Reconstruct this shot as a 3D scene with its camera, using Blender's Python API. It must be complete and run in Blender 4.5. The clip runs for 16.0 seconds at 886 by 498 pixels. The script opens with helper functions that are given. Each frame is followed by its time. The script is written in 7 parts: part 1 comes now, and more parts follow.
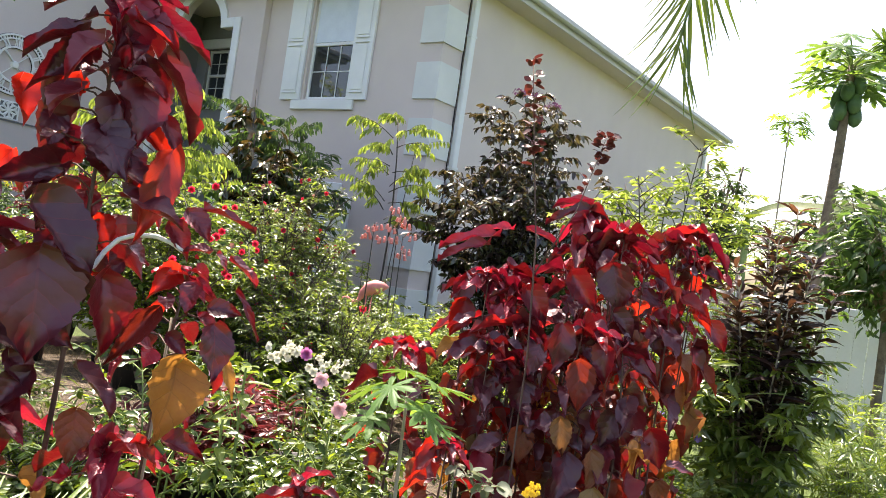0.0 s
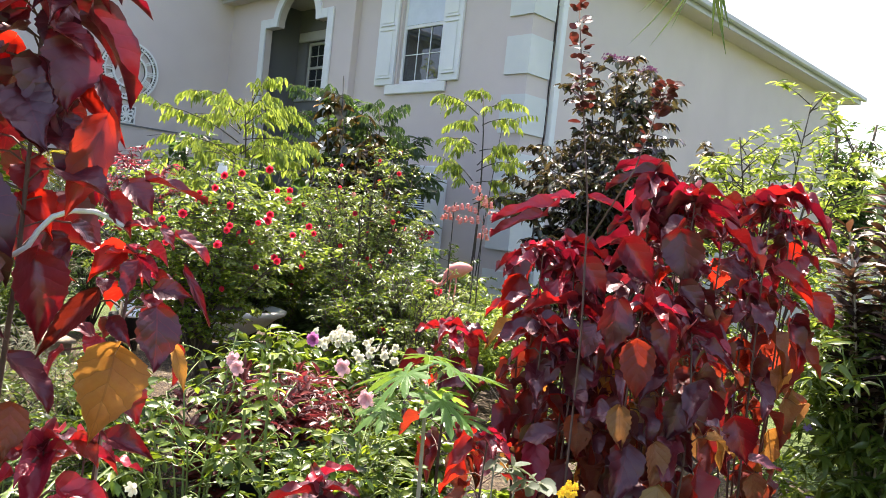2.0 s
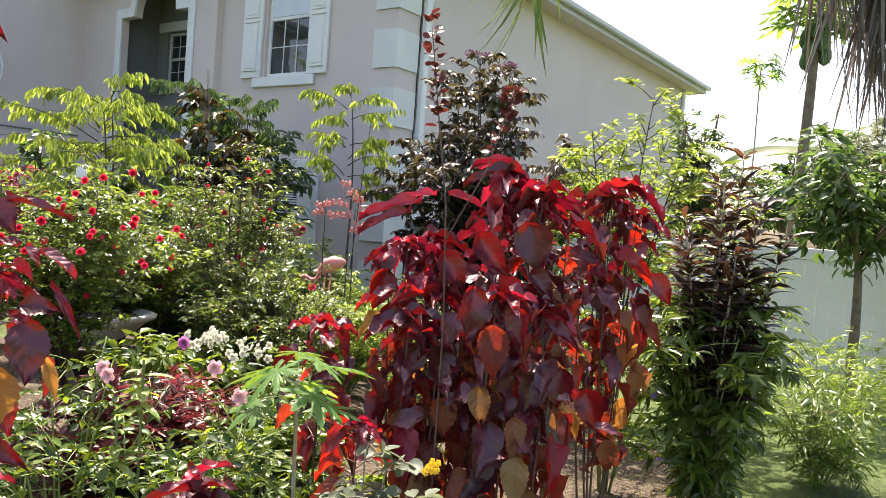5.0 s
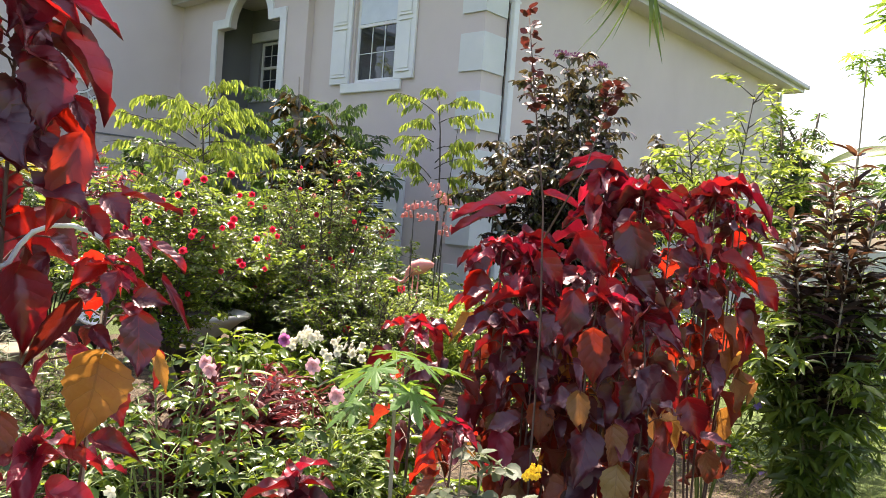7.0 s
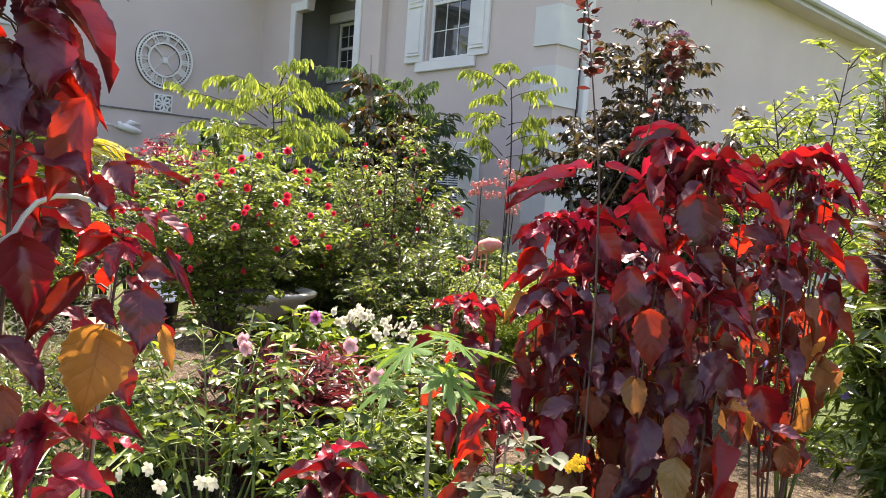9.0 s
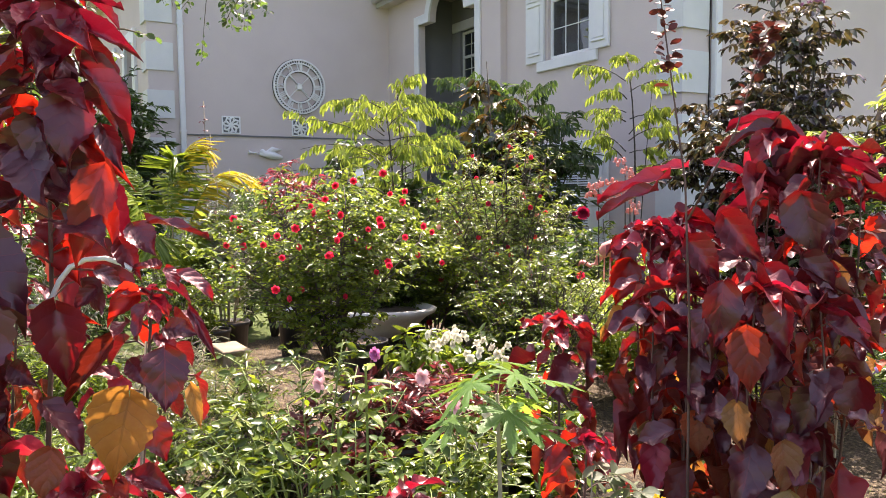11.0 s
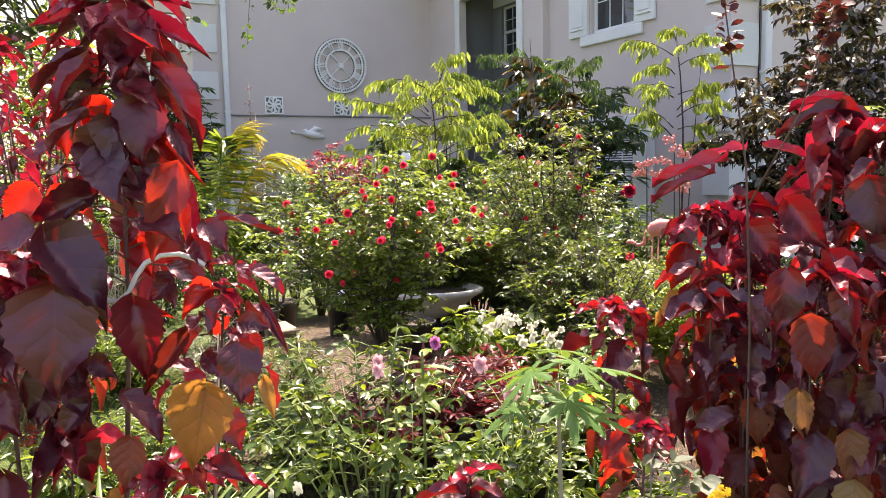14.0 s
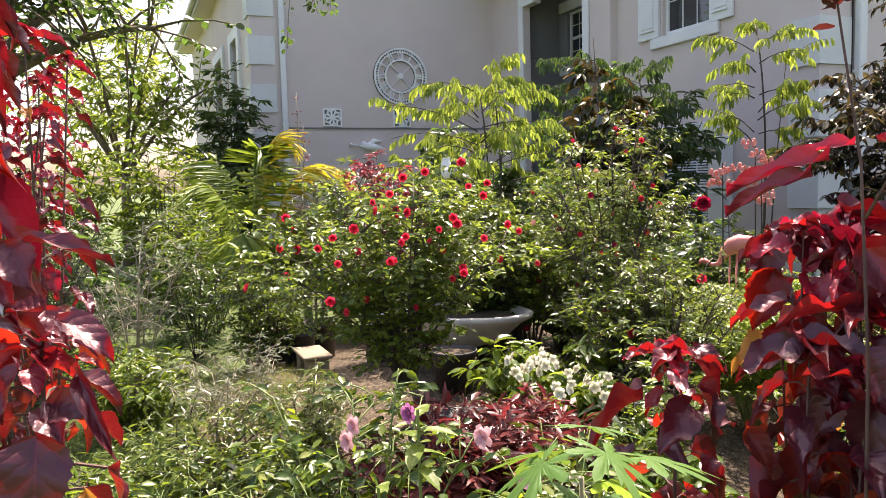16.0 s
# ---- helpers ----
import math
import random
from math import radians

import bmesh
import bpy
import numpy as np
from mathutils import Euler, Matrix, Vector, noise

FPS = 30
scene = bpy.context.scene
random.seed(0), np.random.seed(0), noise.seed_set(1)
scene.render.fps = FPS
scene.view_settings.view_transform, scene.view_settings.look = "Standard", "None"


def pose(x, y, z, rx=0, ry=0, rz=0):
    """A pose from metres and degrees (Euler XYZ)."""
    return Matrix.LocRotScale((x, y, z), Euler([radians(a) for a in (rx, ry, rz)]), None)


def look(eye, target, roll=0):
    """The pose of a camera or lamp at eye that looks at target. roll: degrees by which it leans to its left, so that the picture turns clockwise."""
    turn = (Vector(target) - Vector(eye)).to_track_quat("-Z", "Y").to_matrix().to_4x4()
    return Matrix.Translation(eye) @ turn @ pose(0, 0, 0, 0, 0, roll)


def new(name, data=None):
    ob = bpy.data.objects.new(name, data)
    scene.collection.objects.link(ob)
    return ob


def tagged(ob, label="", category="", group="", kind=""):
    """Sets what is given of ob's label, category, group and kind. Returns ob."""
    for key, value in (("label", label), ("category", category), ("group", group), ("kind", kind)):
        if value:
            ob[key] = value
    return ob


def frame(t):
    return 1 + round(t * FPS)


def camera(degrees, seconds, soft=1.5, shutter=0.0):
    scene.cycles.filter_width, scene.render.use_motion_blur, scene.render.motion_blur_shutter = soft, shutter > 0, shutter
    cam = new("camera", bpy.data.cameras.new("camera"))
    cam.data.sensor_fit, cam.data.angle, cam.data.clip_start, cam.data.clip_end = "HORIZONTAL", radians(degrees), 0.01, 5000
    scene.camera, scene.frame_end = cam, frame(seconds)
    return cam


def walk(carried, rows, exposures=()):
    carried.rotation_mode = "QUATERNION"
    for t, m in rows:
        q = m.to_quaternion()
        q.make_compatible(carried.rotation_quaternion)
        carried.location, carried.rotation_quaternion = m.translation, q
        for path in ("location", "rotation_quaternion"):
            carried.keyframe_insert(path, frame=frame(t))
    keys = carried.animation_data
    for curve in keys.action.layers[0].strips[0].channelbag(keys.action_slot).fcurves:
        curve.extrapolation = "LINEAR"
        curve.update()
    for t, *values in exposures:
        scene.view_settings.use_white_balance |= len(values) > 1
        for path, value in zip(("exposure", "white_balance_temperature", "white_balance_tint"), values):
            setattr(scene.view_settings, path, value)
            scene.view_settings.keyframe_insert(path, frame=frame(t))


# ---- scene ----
cam = camera(60.34, 16.0, soft=0.2)
# seconds, eye x, y, z in metres, yaw, pitch and lean in degrees
PATH = [
    (0.0, 0.129, 0.287, 1.476, 36.07, 0.19, 8.48),
    (0.5, 0.187, 0.423, 1.463, 38.74, -0.65, 6.65),
    (1.0, 0.206, 0.510, 1.479, 43.90, -1.73, 6.78),
    (1.5, 0.217, 0.575, 1.486, 45.48, -2.62, 5.61),
    (2.0, 0.183, 0.650, 1.472, 44.75, -2.10, 6.13),
    (2.5, 0.236, 0.680, 1.480, 42.06, -0.46, 5.68),
    (3.0, 0.307, 0.652, 1.504, 37.81, 0.26, 5.26),
    (3.2, 0.300, 0.645, 1.503, 36.17, 0.32, 6.00),
    (5.3, 0.311, 0.562, 1.510, 35.83, -2.61, 4.06),
    (5.5, 0.276, 0.578, 1.500, 37.55, -2.71, 3.52),
    (6.0, 0.225, 0.588, 1.487, 40.50, -2.23, 3.08),
    (6.5, 0.230, 0.576, 1.484, 41.19, -1.89, 3.49),
    (7.0, 0.243, 0.575, 1.485, 41.74, -2.15, 4.39),
    (7.5, 0.238, 0.579, 1.480, 42.32, -2.44, 4.55),
    (8.0, 0.240, 0.577, 1.477, 43.60, -2.97, 4.64),
    (8.2, 0.226, 0.591, 1.469, 44.10, -3.35, 4.28),
    (10.3, 0.323, 0.988, 1.510, 55.87, -4.38, 3.64),
    (10.5, 0.337, 0.992, 1.522, 56.89, -4.37, 2.90),
    (11.0, 0.297, 0.989, 1.539, 59.05, -4.34, -0.54),
    (11.5, 0.259, 1.008, 1.581, 60.01, -4.81, -4.06),
    (12.0, 0.226, 1.009, 1.580, 59.95, -4.51, -5.10),
    (12.5, 0.224, 1.012, 1.583, 59.29, -4.80, -5.61),
    (13.0, 0.219, 0.979, 1.572, 59.76, -5.43, -4.32),
    (13.5, 0.261, 0.953, 1.568, 61.12, -6.23, -2.29),
    (14.0, 0.278, 0.944, 1.574, 62.06, -6.10, -1.19),
    (14.5, 0.178, 1.009, 1.591, 62.83, -5.83, -0.78),
    (15.0, 0.005, 1.144, 1.564, 63.06, -5.19, -0.99),
    (15.5, -0.039, 1.205, 1.576, 64.05, -4.97, -1.25),
    (16.0, -0.139, 1.355, 1.542, 67.44, -4.91, -1.50),
]


def aim(x, y, z, yaw, pitch, lean):
    a, b = radians(yaw), radians(pitch)
    ahead = Vector((-math.sin(a) * math.cos(b), math.cos(a) * math.cos(b), math.sin(b)))
    return look(Vector((x, y, z)), Vector((x, y, z)) + ahead, lean)


walk(cam, [(t, aim(*row)) for t, *row in PATH], [(0.0, 1.64, 7000, 15), (2.0, 1.73, 6850, 15), (3.2, 1.60, 6600, 15), (5.3, 1.62, 7050, 15), (8.2, 1.64, 7200, 18), (10.3, 1.72, 7300, 22), (14.0, 1.74, 7300, 23), (15.0, 1.64, 7300, 22), (16.0, 1.50, 7250, 20)])

# ---- sky, sun, exposure ----
SUN_FROM = Vector((-0.38, 0.32, 0.86)).normalized()
world = bpy.data.worlds.new("sky")
scene.world = world
world.use_nodes = True
wn = world.node_tree
sky = wn.nodes.new("ShaderNodeTexSky")
sky.sky_type = "NISHITA"
sky.sun_disc = False
sky.sun_elevation = math.asin(SUN_FROM.z)
sky.sun_rotation = math.atan2(SUN_FROM.x, SUN_FROM.y)
sky.air_density, sky.dust_density, sky.ozone_density = 1.0, 3.5, 1.0
wn.links.new(sky.outputs[0], wn.nodes["Background"].inputs[0])
wn.nodes["Background"].inputs[1].default_value = 0.14
sun = new("sun", bpy.data.lights.new("sun", "SUN"))
sun.data.energy, sun.data.angle, sun.data.color = 5.0, radians(0.6), (1.0, 0.95, 0.86)
sun.matrix_world = look(SUN_FROM * 40, (0, 0, 0))


# ---- node helpers and materials ----
class Nodes:
    def __init__(self, name):
        self.mat = bpy.data.materials.new(name)
        self.mat.use_nodes = True
        self.tree = self.mat.node_tree
        self.bsdf = self.tree.nodes["Principled BSDF"]
        self.out = self.tree.nodes["Material Output"]

    def add(self, kind, **values):
        node = self.tree.nodes.new(kind)
        for key, value in values.items():
            node.inputs[key.replace("_", " ")].default_value = value
        return node

    def link(self, a, b):
        self.tree.links.new(a, b)

    def math(self, op, a, b=0.0, c=0.0):
        node = self.tree.nodes.new("ShaderNodeMath")
        node.operation = op
        for n, v in enumerate((a, b, c)):
            if isinstance(v, (int, float)):
                node.inputs[n].default_value = v
            else:
                self.link(v, node.inputs[n])
        return node.outputs[0]

    def mix(self, fac, a, b):
        node = self.tree.nodes.new("ShaderNodeMix")
        node.data_type = "RGBA"
        for n, v in ((0, fac), (6, a), (7, b)):
            if isinstance(v, (int, float)):
                node.inputs[n].default_value = v
            elif isinstance(v, tuple):
                node.inputs[n].default_value = (*v, 1.0)[:4]
            else:
                self.link(v, node.inputs[n])
        return node.outputs[2]

    def noise(self, scale, detail=3.0, rough=0.6, coords="Object"):
        tc = self.tree.nodes.new("ShaderNodeTexCoord")
        node = self.add("ShaderNodeTexNoise", Scale=scale, Detail=detail, Roughness=rough)
        self.link(tc.outputs[coords], node.inputs["Vector"])
        return node.outputs[0]

    def ramp(self, fac, stops):
        node = self.tree.nodes.new("ShaderNodeValToRGB")
        ramp = node.color_ramp
        while len(ramp.elements) < len(stops):
            ramp.elements.new(0.5)
        for e, (p, c) in zip(ramp.elements, stops):
            e.position, e.color = p, (*c, 1.0)
        self.link(fac, node.inputs[0])
        return node.outputs[0]

    def bump(self, height, strength, distance=0.01):
        node = self.add("ShaderNodeBump", Strength=strength, Distance=distance)
        self.link(height, node.inputs["Height"])
        self.link(node.outputs[0], self.bsdf.inputs["Normal"])
        return node.outputs[0]

    def set(self, **values):
        for key, value in values.items():
            self.bsdf.inputs[key.replace("_", " ")].default_value = value
        return self


def solid(name, low, high, scale=6.0, rough=0.6, bump=0.2, bump_scale=60.0, metal=0.0, depth=0.004):
    """Two tones mottled at a large and a small scale, with fine relief."""
    m = Nodes(name).set(Roughness=rough, Metallic=metal)
    big, small = m.noise(scale), m.noise(bump_scale, 4.0)
    fac = m.math("ADD", m.math("MULTIPLY", big, 0.7), m.math("MULTIPLY", small, 0.3))
    m.link(m.ramp(fac, ((0.32, low), (0.68, high))), m.bsdf.inputs["Base Color"])
    m.bump(small, bump, depth)
    return m.mat


def leafy(name, stops, through_colour, share=0.45, rough=0.42, veins=0.0, each="island", spec=0.5, vary=0.0, sheen=None):
    """Leaf: a glossy upper skin over a blade that lets the sun through."""
    m = Nodes(name).set(Roughness=rough, Specular_IOR_Level=spec)
    if sheen:
        m.set(Specular_Tint=(*sheen, 1.0), Coat_Weight=0.75, Coat_Roughness=0.33, Coat_Tint=(1.0, 0.80, 0.82, 1.0))
    if each == "island":
        pick = m.tree.nodes.new("ShaderNodeNewGeometry").outputs["Random Per Island"]
    else:
        pick = m.tree.nodes.new("ShaderNodeObjectInfo").outputs["Random"]
    blotch = m.noise(22.0, 3.0)
    fac = m.math("ADD", m.math("MULTIPLY", pick, 0.7), m.math("MULTIPLY", blotch, 0.3))
    colour = m.ramp(fac, stops)
    trans = m.tree.nodes.new("ShaderNodeBsdfTranslucent")
    other = m.math("FRACT", m.math("MULTIPLY", pick, 7.31))
    thick = m.math("POWER", other, 1.0 + 3.0 * vary)
    glow = m.mix(thick, tuple(c * (0.55 - 0.45 * vary) for c in through_colour), tuple(through_colour))
    if veins:
        uv = m.tree.nodes.new("ShaderNodeUVMap")
        sep = m.tree.nodes.new("ShaderNodeSeparateXYZ")
        m.link(uv.outputs[0], sep.inputs[0])
        across = m.math("ABSOLUTE", m.math("SUBTRACT", m.math("MULTIPLY", sep.outputs[0], 2.0), 1.0))
        phase = m.math("ADD", m.math("SUBTRACT", m.math("MULTIPLY", sep.outputs[1], 5.2), m.math("MULTIPLY", across, 1.9)), m.math("MULTIPLY", m.noise(10.0), 0.25))
        wave = m.math("ABSOLUTE", m.math("SINE", m.math("MULTIPLY", phase, 3.14159)))
        side = m.math("LESS_THAN", wave, 0.09)
        rib = m.math("LESS_THAN", across, 0.035)
        line = m.math("MAXIMUM", side, rib)
        colour = m.mix(m.math("MULTIPLY", line, veins), colour, tuple(min(1.0, c * 0.35 + 0.02) for c in through_colour))
        glow = m.mix(m.math("MULTIPLY", line, 0.45), glow, tuple(c * 0.35 for c in through_colour))
        puff = m.math("ADD", m.math("MULTIPLY", m.math("POWER", wave, 0.6), 0.55), m.math("MULTIPLY", m.noise(9.0, 1.0), 0.6))
        m.bump(puff, 0.30, 0.010)
    else:
        m.bump(m.noise(120.0), 0.25, 0.003)
    m.link(colour, m.bsdf.inputs["Base Color"])
    m.link(glow, trans.inputs[0])
    mixer = m.tree.nodes.new("ShaderNodeMixShader")
    mixer.inputs[0].default_value = share
    m.link(m.bsdf.outputs[0], mixer.inputs[1])
    m.link(trans.outputs[0], mixer.inputs[2])
    m.link(mixer.outputs[0], m.out.inputs[0])
    return m.mat


M = {}
M["stucco"] = solid("grey_stucco", (0.600, 0.515, 0.490), (0.675, 0.585, 0.556), 0.8, 0.9, 0.5, 70.0)
# Wall stucco again, darkened to hold the shade of the porch recess.
M["stucco_shade"] = solid("shaded_stucco", (0.15, 0.15, 0.155), (0.19, 0.19, 0.195), 1.0, 0.9, 0.4, 70.0)
M["white"] = solid("white_painted_stucco", (0.62, 0.63, 0.62), (0.74, 0.74, 0.72), 1.5, 0.8, 0.4, 80.0)
M["trim"] = solid("white_trim", (0.70, 0.71, 0.72), (0.80, 0.80, 0.79), 2.0, 0.55, 0.1, 60.0)
M["vinyl"] = solid("white_vinyl", (0.72, 0.71, 0.68), (0.82, 0.80, 0.77), 1.2, 0.45, 0.05, 30.0)
M["gutter"] = solid("grey_aluminium", (0.44, 0.43, 0.42), (0.54, 0.53, 0.51), 2.0, 0.45, 0.05, 30.0)
M["shingle"] = solid("roof_shingle", (0.07, 0.065, 0.06), (0.15, 0.14, 0.13), 3.0, 0.9, 0.6, 40.0)
M["soil"] = solid("soil", (0.035, 0.024, 0.016), (0.10, 0.07, 0.045), 5.0, 0.95, 0.8, 45.0, depth=0.02)
M["pot"] = solid("black_plastic", (0.012, 0.012, 0.013), (0.03, 0.03, 0.032), 4.0, 0.5, 0.1, 40.0)
M["bark"] = solid("grey_brown_bark", (0.09, 0.065, 0.045), (0.22, 0.17, 0.12), 14.0, 0.85, 0.6, 70.0)
M["palebark"] = solid("pale_stem", (0.22, 0.18, 0.13), (0.38, 0.33, 0.25), 10.0, 0.8, 0.5, 60.0)
M["redbark"] = solid("purple_brown_stem", (0.06, 0.03, 0.026), (0.16, 0.09, 0.07), 12.0, 0.75, 0.4, 60.0)
M["greenstem"] = solid("green_stem", (0.10, 0.16, 0.04), (0.24, 0.30, 0.10), 10.0, 0.6, 0.2, 60.0)
M["darkstem"] = solid("dark_stem", (0.03, 0.025, 0.02), (0.09, 0.07, 0.055), 12.0, 0.8, 0.4, 60.0)
M["stone"] = solid("pale_cast_stone", (0.46, 0.45, 0.42), (0.62, 0.60, 0.56), 7.0, 0.8, 0.4, 60.0)
M["plaster"] = solid("white_resin", (0.84, 0.84, 0.83), (0.90, 0.90, 0.89), 9.0, 0.6, 0.2, 60.0)
M["clock"] = solid("greyish_white_resin", (0.78, 0.77, 0.75), (0.86, 0.85, 0.83), 9.0, 0.5, 0.2, 60.0)
M["pink"] = solid("pink_plastic", (0.72, 0.22, 0.20), (0.85, 0.34, 0.30), 6.0, 0.4, 0.15, 40.0)
M["red_paint"] = solid("red_plastic", (0.55, 0.02, 0.03), (0.70, 0.05, 0.05), 6.0, 0.35, 0.1, 40.0)
M["iron"] = solid("dark_iron", (0.015, 0.014, 0.013), (0.05, 0.045, 0.04), 8.0, 0.6, 0.3, 60.0, 0.6)
M["wood"] = solid("weathered_board", (0.17, 0.13, 0.085), (0.30, 0.24, 0.17), 8.0, 0.85, 0.5, 60.0)
M["fibre"] = solid("dry_palm_fibre", (0.09, 0.075, 0.06), (0.24, 0.20, 0.165), 9.0, 0.9, 0.5, 60.0)
M["fruit"] = solid("green_papaya_skin", (0.03, 0.07, 0.025), (0.07, 0.14, 0.05), 5.0, 0.45, 0.1, 30.0)
M["wire"] = solid("white_plastic_wire", (0.7, 0.7, 0.72), (0.8, 0.8, 0.8), 5.0, 0.35, 0.05, 30.0)
# Blue in this tone paints the sky's reflection on the upper sash.
M["blind"] = solid("sky_tinted_blind", (0.60, 0.65, 0.74), (0.68, 0.73, 0.82), 5.0, 0.6, 0.05, 30.0)
M["room"] = solid("dim_room", (0.15, 0.15, 0.165), (0.21, 0.21, 0.225), 1.5, 0.9, 0.05, 30.0)

SHEEN = (1.0, 0.72, 0.78)
M["ac_dark"] = leafy("copperleaf_purple", ((0.1, (0.046, 0.009, 0.020)), (0.5, (0.080, 0.011, 0.023)), (0.9, (0.14, 0.015, 0.025))), (0.86, 0.024, 0.022), 0.25, 0.40, 0.22, "object", 0.7, 0.90, sheen=SHEEN)
M["ac_deep"] = leafy("copperleaf_mature_purple", ((0.1, (0.038, 0.007, 0.016)), (0.5, (0.060, 0.009, 0.019)), (0.9, (0.100, 0.012, 0.021))), (0.66, 0.015, 0.020), 0.21, 0.40, 0.22, "object", 0.7, 0.8, sheen=SHEEN)
M["ac_red"] = leafy("copperleaf_young_red", ((0.1, (0.20, 0.009, 0.026)), (0.5, (0.30, 0.013, 0.036)), (0.9, (0.40, 0.020, 0.045))), (0.60, 0.014, 0.045), 0.28, 0.38, 0.2, "object", 0.7, 0.6, sheen=SHEEN)
M["ac_glow"] = leafy("copperleaf_thin_red", ((0.1, (0.12, 0.008, 0.016)), (0.9, (0.22, 0.015, 0.020))), (0.92, 0.034, 0.012), 0.52, 0.38, 0.16, "object", 0.5, 0.35, sheen=SHEEN)
M["ac_trans"] = leafy("copperleaf_russet", ((0.1, (0.11, 0.016, 0.018)), (0.9, (0.17, 0.026, 0.022))), (0.62, 0.040, 0.018), 0.42, 0.38, 0.16, "object", 0.5, 0.2, sheen=SHEEN)
M["ac_old"] = leafy("copperleaf_bronze", ((0.1, (0.10, 0.018, 0.022)), (0.4, (0.16, 0.032, 0.026)), (0.7, (0.26, 0.085, 0.045)), (0.92, (0.30, 0.18, 0.08))), (0.66, 0.06, 0.022), 0.36, 0.42, 0.2, "object", 0.4, 0.5)
M["ac_tan"] = leafy("copperleaf_fading_olive", ((0.1, (0.22, 0.10, 0.05)), (0.6, (0.30, 0.17, 0.075)), (0.9, (0.28, 0.20, 0.08))), (0.42, 0.17, 0.05), 0.28, 0.45, 0.3, "object", 0.35, 0.4)
M["ac_gold"] = leafy("copperleaf_yellowing", ((0.1, (0.34, 0.10, 0.035)), (0.35, (0.40, 0.18, 0.045)), (0.6, (0.44, 0.25, 0.07)), (0.9, (0.38, 0.27, 0.10))), (0.72, 0.30, 0.05), 0.36, 0.5, 0.5, "object", 0.3)
M["lime"] = leafy("lime_green_leaf", ((0.1, (0.08, 0.15, 0.02)), (0.5, (0.15, 0.23, 0.035)), (0.88, (0.28, 0.32, 0.06)), (1.0, (0.46, 0.36, 0.05))), (0.58, 0.72, 0.10), 0.48, 0.36, vary=0.3)
M["green"] = leafy("mid_green_leaf", ((0.1, (0.050, 0.100, 0.016)), (0.7, (0.11, 0.175, 0.030)), (1.0, (0.24, 0.27, 0.05))), (0.40, 0.54, 0.05), 0.44, 0.27, spec=0.6, vary=0.5)
M["rosegreen"] = leafy("rose_leaf", ((0.1, (0.05, 0.10, 0.02)), (0.7, (0.10, 0.17, 0.035)), (1.0, (0.26, 0.29, 0.08))), (0.46, 0.60, 0.08), 0.48, 0.25, spec=0.8, vary=0.5)
M["pale"] = leafy("pale_green_leaf", ((0.1, (0.030, 0.062, 0.014)), (0.5, (0.070, 0.125, 0.024)), (0.8, (0.15, 0.21, 0.045)), (1.0, (0.34, 0.35, 0.10))), (0.46, 0.60, 0.07), 0.44, 0.28, spec=0.6, vary=0.7)
M["cane"] = leafy("yellow_green_rose_leaf", ((0.1, (0.016, 0.042, 0.008)), (0.45, (0.045, 0.095, 0.014)), (0.7, (0.12, 0.18, 0.025)), (1.0, (0.30, 0.33, 0.08))), (0.46, 0.62, 0.04), 0.38, 0.30, spec=0.5, vary=0.9)
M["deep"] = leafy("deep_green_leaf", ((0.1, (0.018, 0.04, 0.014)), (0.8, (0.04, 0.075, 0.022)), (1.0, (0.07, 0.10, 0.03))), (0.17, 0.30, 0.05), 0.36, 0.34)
M["croton"] = leafy("croton_leaf", ((0.1, (0.022, 0.035, 0.018)), (0.45, (0.045, 0.065, 0.025)), (0.58, (0.11, 0.05, 0.03)), (0.72, (0.26, 0.21, 0.06)), (0.88, (0.28, 0.09, 0.04))), (0.34, 0.20, 0.04), 0.26, 0.26, spec=0.9, vary=0.7)
M["glossy"] = leafy("glossy_dark_leaf", ((0.1, (0.030, 0.020, 0.028)), (0.4, (0.050, 0.034, 0.034)), (0.6, (0.055, 0.070, 0.030)), (0.82, (0.10, 0.11, 0.045)), (0.92, (0.12, 0.045, 0.035)), (1.0, (0.24, 0.12, 0.05))), (0.24, 0.17, 0.06), 0.28, 0.22, spec=1.0, vary=0.5)
M["plum"] = leafy("plum_leaf", ((0.1, (0.014, 0.010, 0.011)), (0.5, (0.026, 0.017, 0.017)), (0.75, (0.045, 0.024, 0.023)), (0.95, (0.045, 0.06, 0.024))), (0.22, 0.09, 0.04), 0.28, 0.42, spec=0.3, vary=0.6)
M["papleaf"] = leafy("papaya_leaf", ((0.1, (0.06, 0.14, 0.03)), (0.6, (0.09, 0.20, 0.04)), (1.0, (0.14, 0.26, 0.05))), (0.42, 0.66, 0.08), 0.44, 0.42, 0.0, "object", 0.4, 0.6)
M["gold"] = leafy("golden_frond", ((0.1, (0.12, 0.20, 0.03)), (0.6, (0.30, 0.28, 0.03)), (1.0, (0.52, 0.34, 0.03))), (0.70, 0.56, 0.03), 0.5, 0.35)
M["bronze"] = leafy("bronze_young_leaf", ((0.1, (0.05, 0.014, 0.014)), (1.0, (0.13, 0.034, 0.028))), (0.20, 0.035, 0.025), 0.25, 0.5)
M["crimson"] = leafy("crimson_leaf", ((0.1, (0.08, 0.012, 0.022)), (0.7, (0.18, 0.022, 0.04)), (1.0, (0.34, 0.06, 0.08))), (0.5, 0.05, 0.08), 0.36, 0.35)
M["wine"] = leafy("wine_red_leaf", ((0.1, (0.06, 0.012, 0.016)), (0.7, (0.14, 0.03, 0.03)), (0.9, (0.28, 0.09, 0.08)), (1.0, (0.42, 0.24, 0.20))), (0.32, 0.045, 0.05), 0.32, 0.35)
